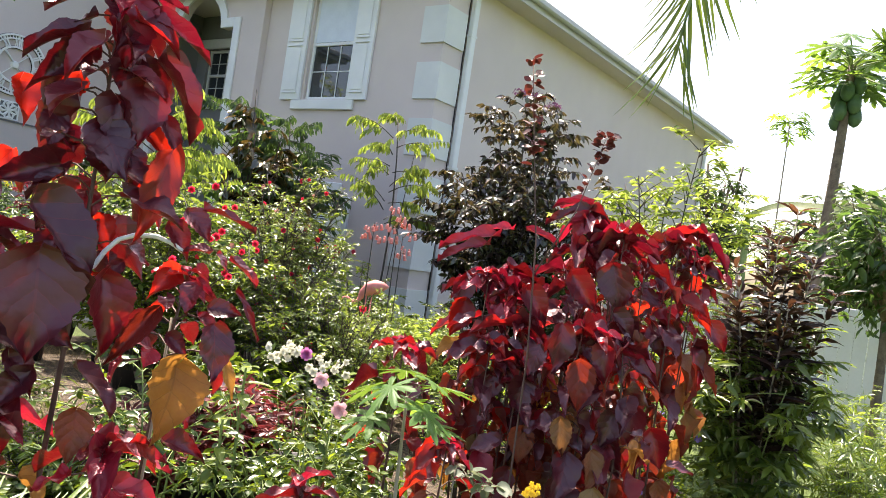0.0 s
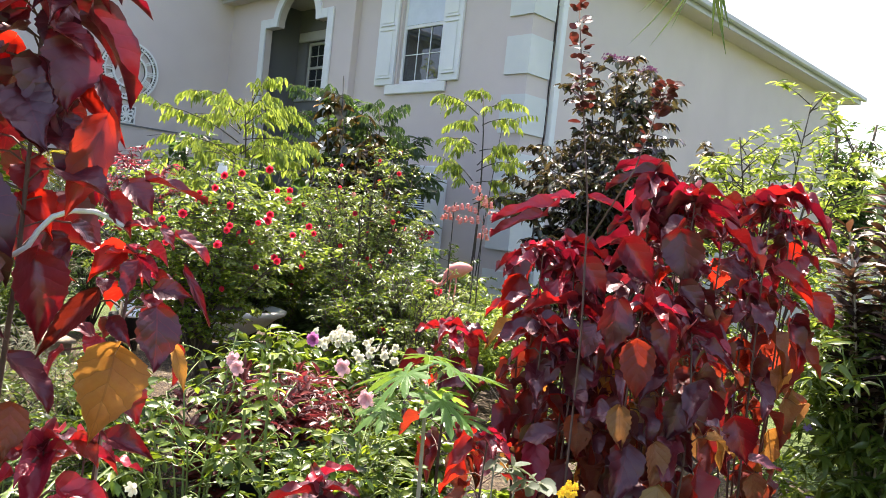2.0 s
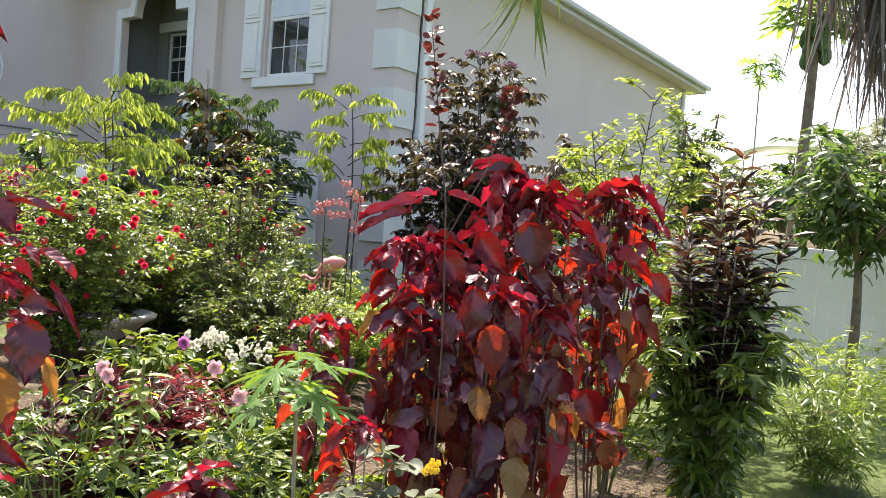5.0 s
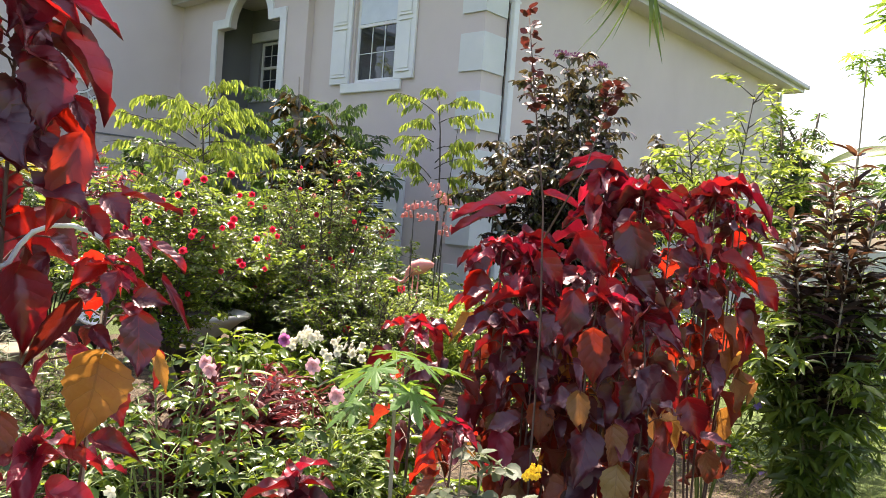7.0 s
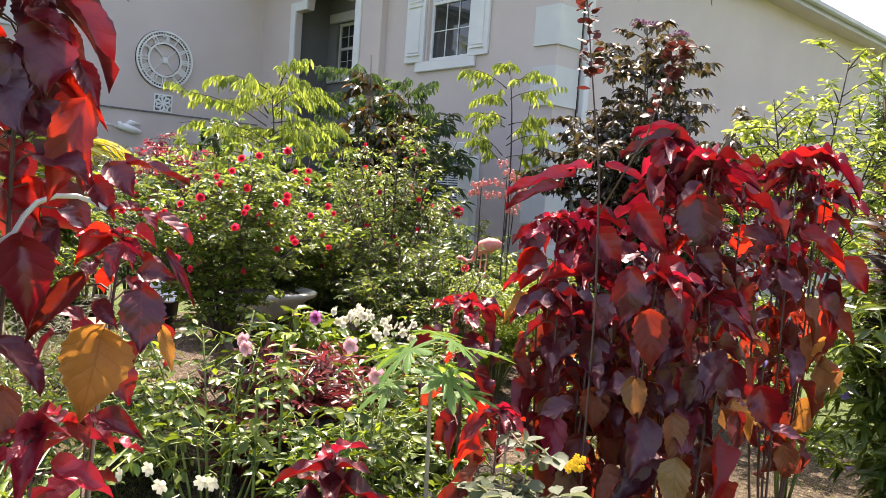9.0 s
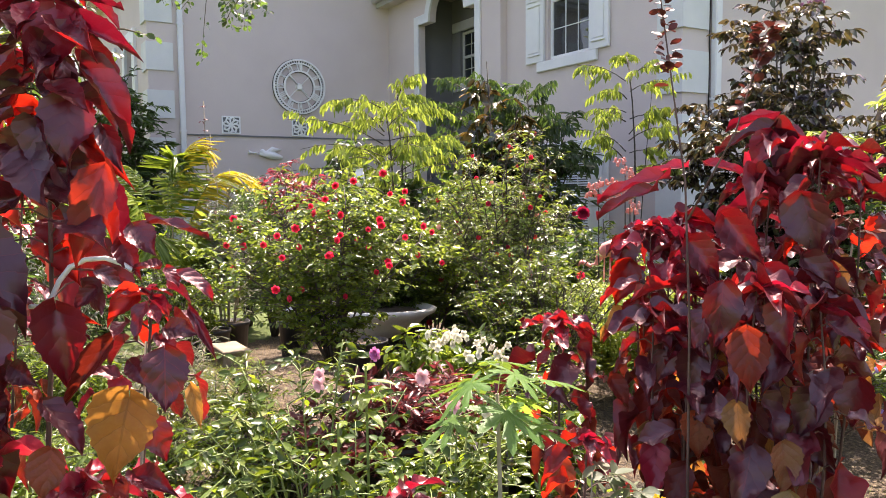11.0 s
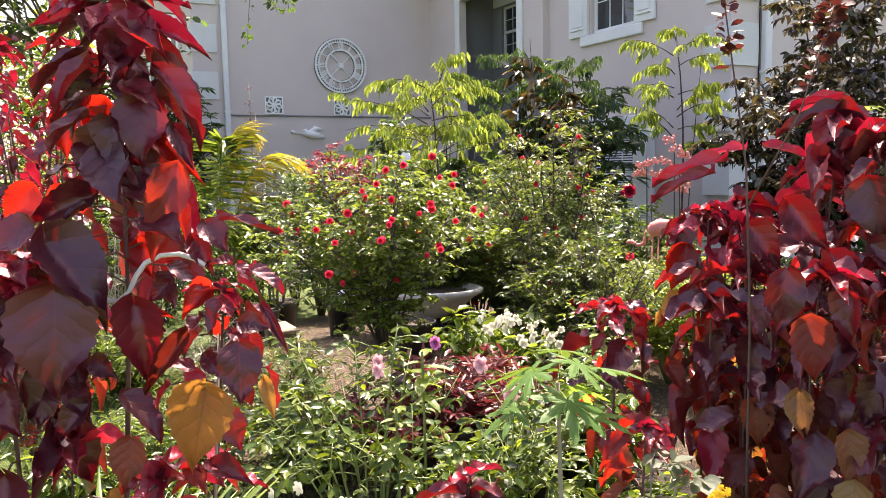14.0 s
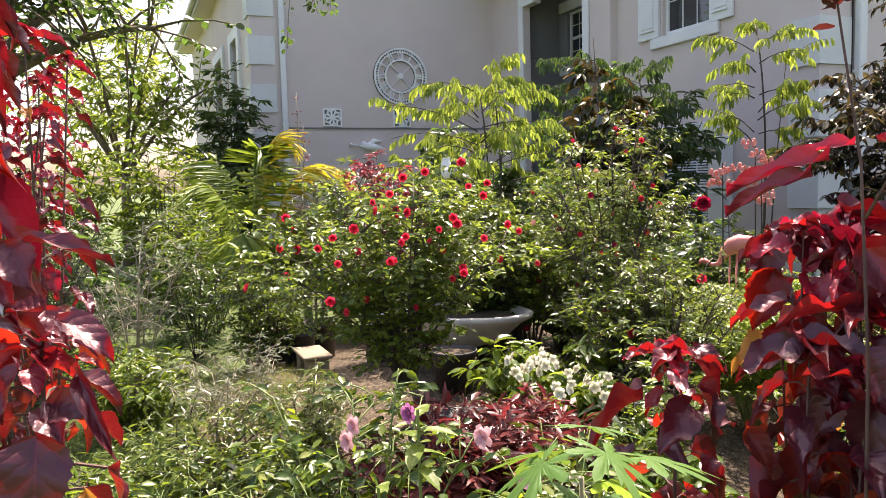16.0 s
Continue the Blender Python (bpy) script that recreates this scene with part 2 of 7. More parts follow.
M["silver"] = leafy("grey_green_leaf", ((0.1, (0.07, 0.10, 0.06)), (1.0, (0.18, 0.20, 0.13))), (0.3, 0.34, 0.18), 0.35, 0.6)
M["grass"] = leafy("grass_blade", ((0.1, (0.08, 0.13, 0.025)), (0.7, (0.16, 0.20, 0.045)), (1.0, (0.36, 0.32, 0.12))), (0.42, 0.52, 0.09), 0.45, 0.5)
M["straw"] = leafy("dry_straw", ((0.1, (0.22, 0.16, 0.08)), (1.0, (0.46, 0.38, 0.22))), (0.4, 0.3, 0.12), 0.25, 0.7)
M["p_red"] = leafy("red_petal", ((0.1, (0.62, 0.012, 0.04)), (0.6, (0.82, 0.03, 0.09)), (1.0, (0.92, 0.12, 0.18))), (0.95, 0.05, 0.12), 0.5, 0.5)
M["p_magenta"] = leafy("dark_red_petal", ((0.1, (0.30, 0.005, 0.03)), (1.0, (0.45, 0.01, 0.06))), (0.6, 0.02, 0.08), 0.35, 0.5)
M["p_pink"] = leafy("pink_petal", ((0.1, (0.76, 0.42, 0.50)), (1.0, (0.88, 0.70, 0.72))), (0.9, 0.5, 0.55), 0.35, 0.5)
M["p_dusk"] = leafy("dusky_purple_bud", ((0.1, (0.09, 0.035, 0.075)), (1.0, (0.20, 0.09, 0.15))), (0.25, 0.08, 0.18), 0.3, 0.6)
M["p_mauve"] = leafy("mauve_petal", ((0.1, (0.60, 0.15, 0.45)), (1.0, (0.75, 0.30, 0.60))), (0.8, 0.3, 0.6), 0.35, 0.5)
M["p_white"] = leafy("cream_petal", ((0.1, (0.72, 0.70, 0.55)), (1.0, (0.85, 0.84, 0.76))), (0.9, 0.88, 0.7), 0.35, 0.5)
M["p_yellow"] = leafy("yellow_petal", ((0.1, (0.75, 0.42, 0.02)), (1.0, (0.85, 0.58, 0.03))), (0.9, 0.6, 0.05), 0.35, 0.5)
M["p_coral"] = leafy("coral_bell", ((0.1, (0.62, 0.20, 0.17)), (1.0, (0.78, 0.44, 0.38))), (0.6, 0.25, 0.2), 0.35, 0.55)
M["p_violet"] = leafy("violet_petal", ((0.1, (0.16, 0.10, 0.45)), (1.0, (0.28, 0.20, 0.6))), (0.4, 0.3, 0.8), 0.35, 0.5)

g = Nodes("lawn").set(Roughness=0.95)
gf = g.math("ADD", g.math("MULTIPLY", g.noise(0.9, 4.0), 0.5), g.math("MULTIPLY", g.noise(28.0, 4.0), 0.5))
turf = g.ramp(gf, ((0.30, (0.05, 0.04, 0.02)), (0.45, (0.07, 0.10, 0.022)), (0.58, (0.10, 0.15, 0.03)), (0.72, (0.24, 0.20, 0.09))))
litter = g.ramp(g.noise(38.0, 5.0), ((0.32, (0.03, 0.021, 0.014)), (0.48, (0.09, 0.062, 0.040)), (0.60, (0.15, 0.11, 0.068)), (0.74, (0.30, 0.25, 0.16))))
place = g.tree.nodes.new("ShaderNodeNewGeometry")
spot = g.tree.nodes.new("ShaderNodeSeparateXYZ")
g.link(place.outputs["Position"], spot.inputs[0])
far = g.math("ADD", g.math("POWER", g.math("MULTIPLY", g.math("ADD", spot.outputs[0], 4.2), 0.30), 2.0), g.math("POWER", g.math("MULTIPLY", g.math("ADD", spot.outputs[1], -4.3), 0.40), 2.0))
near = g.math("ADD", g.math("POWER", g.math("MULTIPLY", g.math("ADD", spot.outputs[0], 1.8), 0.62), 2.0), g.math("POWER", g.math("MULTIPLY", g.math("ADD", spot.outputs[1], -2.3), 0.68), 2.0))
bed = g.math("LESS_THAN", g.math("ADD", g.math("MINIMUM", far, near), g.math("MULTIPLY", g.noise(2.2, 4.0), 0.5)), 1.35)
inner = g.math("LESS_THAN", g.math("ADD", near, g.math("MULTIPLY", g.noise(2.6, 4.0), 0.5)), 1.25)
# Dark bed soil, blackened further for the shade beneath the near plants.
shaded_soil = g.ramp(g.noise(30.0, 5.0), ((0.40, (0.016, 0.012, 0.009)), (0.60, (0.05, 0.036, 0.024)), (0.74, (0.16, 0.12, 0.08))))
g.link(g.mix(inner, g.mix(bed, turf, litter), shaded_soil), g.bsdf.inputs["Base Color"])
g.bump(g.noise(70.0, 5.0), 1.0, 0.03)
M["lawn"] = g.mat

g = Nodes("window_glass").set(Roughness=0.03, Specular_IOR_Level=0.9)
g.bsdf.inputs["Base Color"].default_value = (0.02, 0.024, 0.028, 1)
g.bump(g.noise(1.4, 2.0), 0.12, 0.02)
M["glass"] = g.mat


# ---- mesh helpers ----
def thing(name, at, label, category, group="", kind=""):
    ob = new(name)
    ob.location = at
    ob.empty_display_size = 0.05
    return tagged(ob, label, category, group, kind)


def hang(ob, parent):
    """Makes ob a part of parent, its mesh given in world metres."""
    ob.parent = parent
    ob.matrix_parent_inverse = Matrix.Translation(parent.location).inverted() if parent.type == "EMPTY" else Matrix.Identity(4)
    return ob


def part(name, bm, material, parent=None, label="", kind=""):
    me = bpy.data.meshes.new(name)
    bm.to_mesh(me)
    bm.free()
    me.materials.append(M[material])
    ob = new(name, me)
    if parent is not None:
        hang(ob, parent)
    return tagged(ob, label, kind=kind)


def box(bm, x0, x1, y0, y1, z0, z1, bevel=0.0):
    r = bmesh.ops.create_cube(bm, size=1.0, matrix=Matrix.Translation(((x0 + x1) / 2, (y0 + y1) / 2, (z0 + z1) / 2)) @ Matrix.Diagonal((x1 - x0, y1 - y0, z1 - z0, 1)))
    if bevel:
        edges = list({e for v in r["verts"] for e in v.link_edges})
        bmesh.ops.bevel(bm, geom=edges, offset=bevel, segments=1, affect="EDGES")


def boxed(name, material, parent, *dims, bevel=0.0, label="", kind=""):
    bm = bmesh.new()
    box(bm, *dims, bevel=bevel)
    return part(name, bm, material, parent, label, kind)


def lathe(bm, profile, centre=(0, 0, 0), sides=20, sx=1.0, sy=1.0):
    """Turns a list of (radius, height) round z."""
    rings = []
    for r, z in profile:
        rings.append([bm.verts.new((centre[0] + sx * r * math.cos(2 * math.pi * k / sides), centre[1] + sy * r * math.sin(2 * math.pi * k / sides), centre[2] + z)) for k in range(sides)])
    for a, b in zip(rings, rings[1:]):
        for k in range(sides):
            bm.faces.new((a[k], a[(k + 1) % sides], b[(k + 1) % sides], b[k]))
    bm.faces.new(rings[0][::-1])
    bm.faces.new(rings[-1])


def smooth(ob):
    for p in ob.data.polygons:
        p.use_smooth = True
    return ob


def tube(bm, points, radii, sides=6):
    """A tapered round stem along points."""
    points = [Vector(p) for p in points]
    last = None
    for n, p in enumerate(points):
        d = (points[min(n + 1, len(points) - 1)] - points[max(n - 1, 0)]).normalized()
        u = d.orthogonal().normalized() if last is None else (ref - d * ref.dot(d)).normalized()
        ref, w = u, d.cross(u)
        r = radii[n] if hasattr(radii, "__len__") else radii
        ring = [bm.verts.new(p + r * (math.cos(2 * math.pi * k / sides) * u + math.sin(2 * math.pi * k / sides) * w)) for k in range(sides)]
        if last:
            for k in range(sides):
                bm.faces.new((last[k], last[(k + 1) % sides], ring[(k + 1) % sides], ring[k]))
        else:
            bm.faces.new(ring[::-1])
        last = ring
    bm.faces.new(last)


def curve_points(a, b, c, n):
    """n points on a bow from a past b to c."""
    a, b, c = Vector(a), Vector(b), Vector(c)
    return [a * (1 - s) ** 2 + b * 2 * s * (1 - s) + c * s * s for s in (k / (n - 1) for k in range(n))]


def mesh_from(name, co, faces, material, uv=None):
    """co: (n, 3); faces: (m, k), all of one size."""
    me = bpy.data.meshes.new(name)
    m, k = faces.shape
    me.vertices.add(len(co))
    me.vertices.foreach_set("co", np.ascontiguousarray(co, dtype=np.float32).ravel())
    me.loops.add(m * k)
    me.loops.foreach_set("vertex_index", np.ascontiguousarray(faces, dtype=np.int32).ravel())
    me.polygons.add(m)
    me.polygons.foreach_set("loop_start", np.arange(0, m * k, k, dtype=np.int32))
    if uv is not None:
        layer = me.uv_layers.new(name="UVMap")
        layer.data.foreach_set("uv", np.ascontiguousarray(uv[faces.ravel()], dtype=np.float32).ravel())
    me.update(calc_edges=True)
    me.polygons.foreach_set("use_smooth", np.ones(m, dtype=bool))
    me.materials.append(M[material])
    return me


def blade(rows, cols, width, belly=0.38, fold=0.12, droop=0.3, wave=0.0, tooth=0.0, phase=0.0, tip=1.0):
    """A leaf 1 long along +y: vertices, quads and uv. belly: where it is widest; droop: how far its tip hangs."""
    v, uv = [], []
    for i in range(rows + 1):
        s = i / rows
        p, q = belly, 1 - belly
        w = width / 2 * (max(s, 0.006) / p) ** p * (max(1 - s, 0.012) / q) ** (q * tip)
        if tooth and 0 < i < rows:
            w *= 1 + tooth * (1 if i % 2 else -1)
        for j in range(-cols, cols + 1):
            u = j / cols
            y = s - 0.03 * abs(u) * (1.0 if s < 0.25 else 0.5)
            z = fold * width * abs(u) ** 1.3 - droop * s * s + wave * math.sin(6.3 * (1.7 * s + phase) + 1.4 * u) * abs(u)
            v.append((u * w, y, z))
            uv.append((0.5 + 0.5 * u, s))
    n = 2 * cols + 1
    f = [(i * n + j, i * n + j + 1, (i + 1) * n + j + 1, (i + 1) * n + j) for i in range(rows) for j in range(2 * cols)]
    return np.array(v), np.array(f), np.array(uv)


LEAFLET = blade(2, 1, 0.42, 0.42, 0.18, 0.25)
ROUND = blade(3, 1, 0.80, 0.48, 0.10, 0.22, 0.0, 0.0, 0.0, 0.8)
OVAL = blade(3, 1, 0.62, 0.46, 0.16, 0.22)
SLIM = blade(2, 1, 0.16, 0.4, 0.1, 0.3)
OVATE = blade(4, 1, 0.50, 0.38, 0.16, 0.35, 0.03)
LANCE = blade(3, 1, 0.30, 0.40, 0.15, 0.35, 0.02)
STRAP = blade(4, 1, 0.07, 0.35, 0.1, 0.45)


def turned(d, n):
    """Turns that lay +y along d and +z towards n, row by row."""
    y = d / np.maximum(np.linalg.norm(d, axis=1, keepdims=True), 1e-6)
    x = np.cross(y, n)
    x /= np.maximum(np.linalg.norm(x, axis=1, keepdims=True), 1e-6)
    return np.stack([x, y, np.cross(x, y)], -1)


def strewn(name, leaf, at, d, n, size, material, parent=None, label=""):
    """Many leaves in one mesh, each at its place, along d, its face to n."""
    at, d, n, size = (np.asarray(a, float) for a in (at, d, n, size))
    v, f, uv = leaf
    turns = turned(d, n)
    co = np.einsum("nij,nkj->nki", turns, v[None] * size[:, None, None]) + at[:, None]
    faces = (f[None] + (np.arange(len(at)) * len(v))[:, None, None]).reshape(-1, f.shape[1])
    me = mesh_from(name, co.reshape(-1, 3), faces, material, np.tile(uv, (len(at), 1)))
    ob = new(name, me)
    if parent is not None:
        hang(ob, parent)
    return tagged(ob, label, kind="stuff")


def grow(rng, base, height, spread, stems, twigs, twig, lift=0.4, low=0.3, arch=0.35):
    """A shrub's skeleton: stems as (points, radius) and twigs as (points, radius)."""
    made, base = [], Vector(base)
    for k in range(stems):
        a = 2 * math.pi * (k + rng.random() * 0.8) / stems
        r = spread * math.sqrt(rng.random()) * 0.92
        h = height * rng.uniform(0.72, 1.0) * (1 - arch * (r / spread) ** 2)
        out = Vector((math.cos(a), math.sin(a), 0))
        path = curve_points(base + out * 0.03, base + out * r * 0.35 + Vector((0, 0, h * 0.6)), base + out * r + Vector((0, 0, h)), 7)
        made.append((path, 0.0028 + 0.0034 * height))
        for _ in range(twigs):
            s = rng.uniform(low, 1.0) * 6
            i = min(int(s), 5)
            p = path[i].lerp(path[i + 1], s - i)
            b = rng.uniform(0, 6.283)
            d = (Vector((math.cos(b), math.sin(b), rng.uniform(-0.15, 1.0) * lift * 2)) + 0.5 * out).normalized()
            length = twig * rng.uniform(0.5, 1.2)
            made.append((curve_points(p, p + d * length * 0.55 + Vector((0, 0, 0.05 * length)), p + d * length + Vector((0, 0, -0.12 * length)), 4), 0.0018 + 0.0012 * height))
    return made


def leaves_along(rng, twigs, each, size, up=0.5, droop=0.2, spread=0.012):
    """Places, ways, faces and sizes of leaves along the outer parts of twigs."""
    at, d, n, s = [], [], [], []
    for points, radius in twigs:
        for _ in range(each):
            t = (0.15 + 0.85 * rng.random() ** 0.6) * (len(points) - 1)
            i = min(int(t), len(points) - 2)
            p = points[i].lerp(points[i + 1], t - i)
            a, along = rng.uniform(0, 6.283), (points[i + 1] - points[i]).normalized()
            way = Vector((math.cos(a), math.sin(a), rng.uniform(-0.6, 0.6) - droop)) + 0.5 * along
            at.append(p + spread * Vector((math.cos(a), math.sin(a), 0)))
            d.append(way)
            n.append(Vector((rng.gauss(0, 0.5), rng.gauss(0, 0.5), up + rng.random())))
            s.append(size * rng.uniform(0.6, 1.25))
    return at, d, n, s


def branches(name, twigs, material, parent, sides=4):
    bm = bmesh.new()
    for points, r in twigs:
        tube(bm, points, [r * (1 - 0.65 * k / (len(points) - 1)) for k in range(len(points))], sides)
    return smooth(part(name, bm, material, parent, kind="stuff"))


def rise(x, y):
    """Height of the ground: a low planted mound in the court."""
    r = math.hypot(x + 4.3, y - 3.0) / 3.2
    m = 0.36 * (1 - r * r) ** 2 if r < 1 else 0.0
    return m + 0.012 * noise.noise(Vector((x * 1.3, y * 1.3, 0.0)))


# ---- ground ----
def ground_sheet():
    xs = sorted({-400, -120, -60, -35, -25, *np.arange(-20, 6.01, 0.25).tolist(), 10, 20, 60, 400})
    ys = sorted({-400, -100, -40, -15, *np.arange(-6, 22.01, 0.25).tolist(), 30, 50, 120, 400})
    co = np.array([(x, y, rise(x, y)) for y in ys for x in xs])
    n = len(xs)
    f = np.array([(j * n + i, j * n + i + 1, (j + 1) * n + i + 1, (j + 1) * n + i) for j in range(len(ys) - 1) for i in range(n - 1)])
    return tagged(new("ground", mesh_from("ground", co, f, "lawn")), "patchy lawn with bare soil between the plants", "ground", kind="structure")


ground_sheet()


# ---- house ----
def cells_wall(bm, axis, at, thick, u0, u1, z0, z1, holes):
    """A wall across the axis y or x, with rectangular openings (u0, u1, z0, z1) right through it."""
    us = sorted({u0, u1, *(h[0] for h in holes), *(h[1] for h in holes)})
    zs = sorted({z0, z1, *(h[2] for h in holes), *(h[3] for h in holes)})
    for a, b in zip(us, us[1:]):
        for c, d in zip(zs, zs[1:]):
            if not any(h[0] <= a and b <= h[1] and h[2] <= c and d <= h[3] for h in holes):
                lo, hi = sorted((at, at + thick))
                box(bm, *((a, b, lo, hi) if axis == "y" else (lo, hi, a, b)), c, d)


YC, XD, XA, YB = 8.09, -6.04, -13.35, 7.97
EAVE, END = 5.12, 19.07
UP = (-8.54, -7.64, 3.42, 5.10)
LOW = (-8.54, -7.64, 0.75, 2.04)

bm = bmesh.new()
cells_wall(bm, "y", YC, 0.25, -9.55, XD, -0.2, EAVE, [UP, LOW])
tagged(part("wall_south", bm, "stucco"), "taupe grey stucco wall with two shuttered windows", "wall", kind="structure")

bm = bmesh.new()
box(bm, XD - 0.25, XD, YC + 0.25, END, -0.2, EAVE)
tagged(part("wall_east", bm, "stucco"), "long plain taupe grey stucco side wall", "wall", kind="structure")

# entry bay with a stepped arch
AX, AR, AZ = -11.145, 0.585, 4.565
JL, JR = -12.11, -10.24
bm = bmesh.new()
cells_wall(bm, "y", YB, 0.12, XA - 0.1, -9.55, -0.2, 5.60, [(JL, JR, 0.1, AZ), (AX - AR, AX + AR, 0.1, 5.60)])
steps = 14
for k in range(steps):
    x0, x1 = (AX - AR * math.cos(math.pi * s / steps) for s in (k, k + 1))
    z0, z1 = (AZ + AR * math.sin(math.pi * s / steps) for s in (k, k + 1))
    vs = [bm.verts.new(p) for p in ((x0, YB, z0), (x1, YB, z1), (x1, YB, 5.6), (x0, YB, 5.6), (x0, YB + 0.12, z0), (x1, YB + 0.12, z1), (x1, YB + 0.12, 5.6), (x0, YB + 0.12, 5.6))]
    for q in ((0, 1, 2, 3), (7, 6, 5, 4), (0, 4, 5, 1), (3, 2, 6, 7), (1, 5, 6, 2), (0, 3, 7, 4)):
        bm.faces.new([vs[i] for i in q])
bmesh.ops.recalc_face_normals(bm, faces=bm.faces)
tagged(part("wall_entry", bm, "stucco"), "taupe grey stucco wall with a stepped arched opening", "wall", kind="structure")

bm = bmesh.new()
e = YB - 0.035
for x0, x1, z0, z1 in ((JL - 0.16, JL, 0.1, AZ + 0.16), (JR, JR + 0.16, 0.1, AZ + 0.16), (JL, AX - AR, AZ, AZ + 0.16), (AX + AR, JR, AZ, AZ + 0.16)):
    box(bm, x0, x1, e, YB - 0.002, z0, z1, bevel=0.006)
for k in range(18):
    ring = []
    for s in (k, k + 1):
        a = math.pi * s / 18
        for r in (AR - 0.003, AR + 0.15):
            ring.append((AX - r * math.cos(a), AZ + 0.001 + r * math.sin(a)))
    quad = [ring[0], ring[1], ring[3], ring[2]]
    a = [bm.verts.new((x, e - 0.003, z)) for x, z in quad]
    b = [bm.verts.new((x, YB - 0.002, z)) for x, z in quad]
    bm.faces.new(a)
    bm.faces.new(b[::-1])
    for i in range(4):
        bm.faces.new((a[i], b[i], b[(i + 1) % 4], a[(i + 1) % 4]))
vs = [bm.verts.new((AX + x, y, AZ + z)) for y in (e - 0.018, YB - 0.002) for x, z in ((-0.055, AR - 0.01), (0.055, AR - 0.01), (0.085, AR + 0.20), (-0.085, AR + 0.20))]
for q in ((3, 2, 1, 0), (4, 5, 6, 7), (0, 1, 5, 4), (1, 2, 6, 5), (2, 3, 7, 6), (3, 0, 4, 7)):
    bm.faces.new([vs[i] for i in q])
bmesh.ops.recalc_face_normals(bm, faces=bm.faces)
tagged(part("trim_arch", bm, "trim"), "white raised trim round the arched opening", "trim", kind="structure")

# porch behind the arch
PORCH = (-11.98, -11.20, 3.56, 4.50)
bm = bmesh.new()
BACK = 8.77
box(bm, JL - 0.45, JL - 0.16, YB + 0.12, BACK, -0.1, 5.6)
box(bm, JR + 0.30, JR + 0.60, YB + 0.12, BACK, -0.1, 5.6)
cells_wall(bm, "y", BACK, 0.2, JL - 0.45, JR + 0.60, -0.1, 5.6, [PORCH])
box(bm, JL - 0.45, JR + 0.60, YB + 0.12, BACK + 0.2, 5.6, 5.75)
tagged(part("wall_porch", bm, "stucco_shade"), "stucco walls of the porch recess, shade in their colour", "wall", kind="structure")


def sash_window(name, opening, y, label, blind=False, pale_top=True, paint="trim"):
    x0, x1, z0, z1 = opening
    w = tagged(new(name), label, "window", kind="structure")
    w.location = ((x0 + x1) / 2, y, z0)
    mid = z0 + (z1 - z0) * 0.5
    bm = bmesh.new()
    for d in ((x0, x0 + 0.05, z0, z1), (x1 - 0.05, x1, z0, z1), (x0 + 0.05, x1 - 0.05, z0, z0 + 0.05), (x0 + 0.05, x1 - 0.05, z1 - 0.05, z1), (x0 + 0.05, x1 - 0.05, mid - 0.025, mid + 0.025)):
        box(bm, d[0], d[1], y + 0.05, y + 0.11, d[2], d[3], bevel=0.004)
    part("window_frame", bm, paint, w)
    for lo, hi in ((z0 + 0.05, mid - 0.025), (mid + 0.025, z1 - 0.05)):
        boxed("pane", "glass", w, x0 + 0.05, x1 - 0.05, y + 0.078, y + 0.084, lo, hi)
        bm = bmesh.new()
        for k in (1, 2):
            xm = x0 + 0.05 + (x1 - x0 - 0.10) * k / 3
            box(bm, xm - 0.006, xm + 0.006, y + 0.066, y + 0.0775, lo, hi)
        zm = (lo + hi) / 2
        box(bm, x0 + 0.05, x1 - 0.05, y + 0.067, y + 0.0772, zm - 0.006, zm + 0.006)
        part("muntin", bm, paint, w)
    if blind:
        bm = bmesh.new()
        k = z0 + 0.06
        while k < z1 - 0.06:
            box(bm, x0 + 0.055, x1 - 0.055, y + 0.055, y + 0.066, k, k + 0.020)
            k += 0.034
        part("blind", bm, "blind", w, "pale slatted blind")
    elif pale_top:
        # Panel before the pane: pale blind with the sky reflection in its colour.
        boxed("blind", "blind", w, x0 + 0.055, x1 - 0.055, y + 0.052, y + 0.062, mid + 0.03, z1 - 0.055, label="pale blind over the upper sash, blue for reflected sky")
    bm = bmesh.new()
    box(bm, x0 - 0.21, x1 + 0.17, y - 0.05, y - 0.002, z0 - 0.155, z0 - 0.012, bevel=0.01)
    part("window_sill", bm, paint, w)
    bm = bmesh.new()
    box(bm, x0 - 0.21, x1 + 0.18, y - 0.05, y - 0.002, z1 + 0.005, z1 + 0.18, bevel=0.01)
    part("lintel", bm, paint, w)
    return w


sash_window("window_1", UP, YC, "white sash window with pale upper pane and white sill")
sash_window("window_2", LOW, YC, "white sash window with slatted blind and white lintel", blind=True)
# White trim given the gutter grey, which stands for the porch shade.
sash_window("window_3", PORCH, BACK, "small-paned porch window, its white trim greyed for shade", pale_top=False, paint="gutter")
boxed("room", "room", None, -9.45, -6.35, YC + 0.26, YC + 1.2, 0.3, 5.3, kind="structure")
boxed("room", "room", None, -12.25, -10.35, BACK + 0.21, BACK + 0.9, 2.9, 5.2, kind="structure")


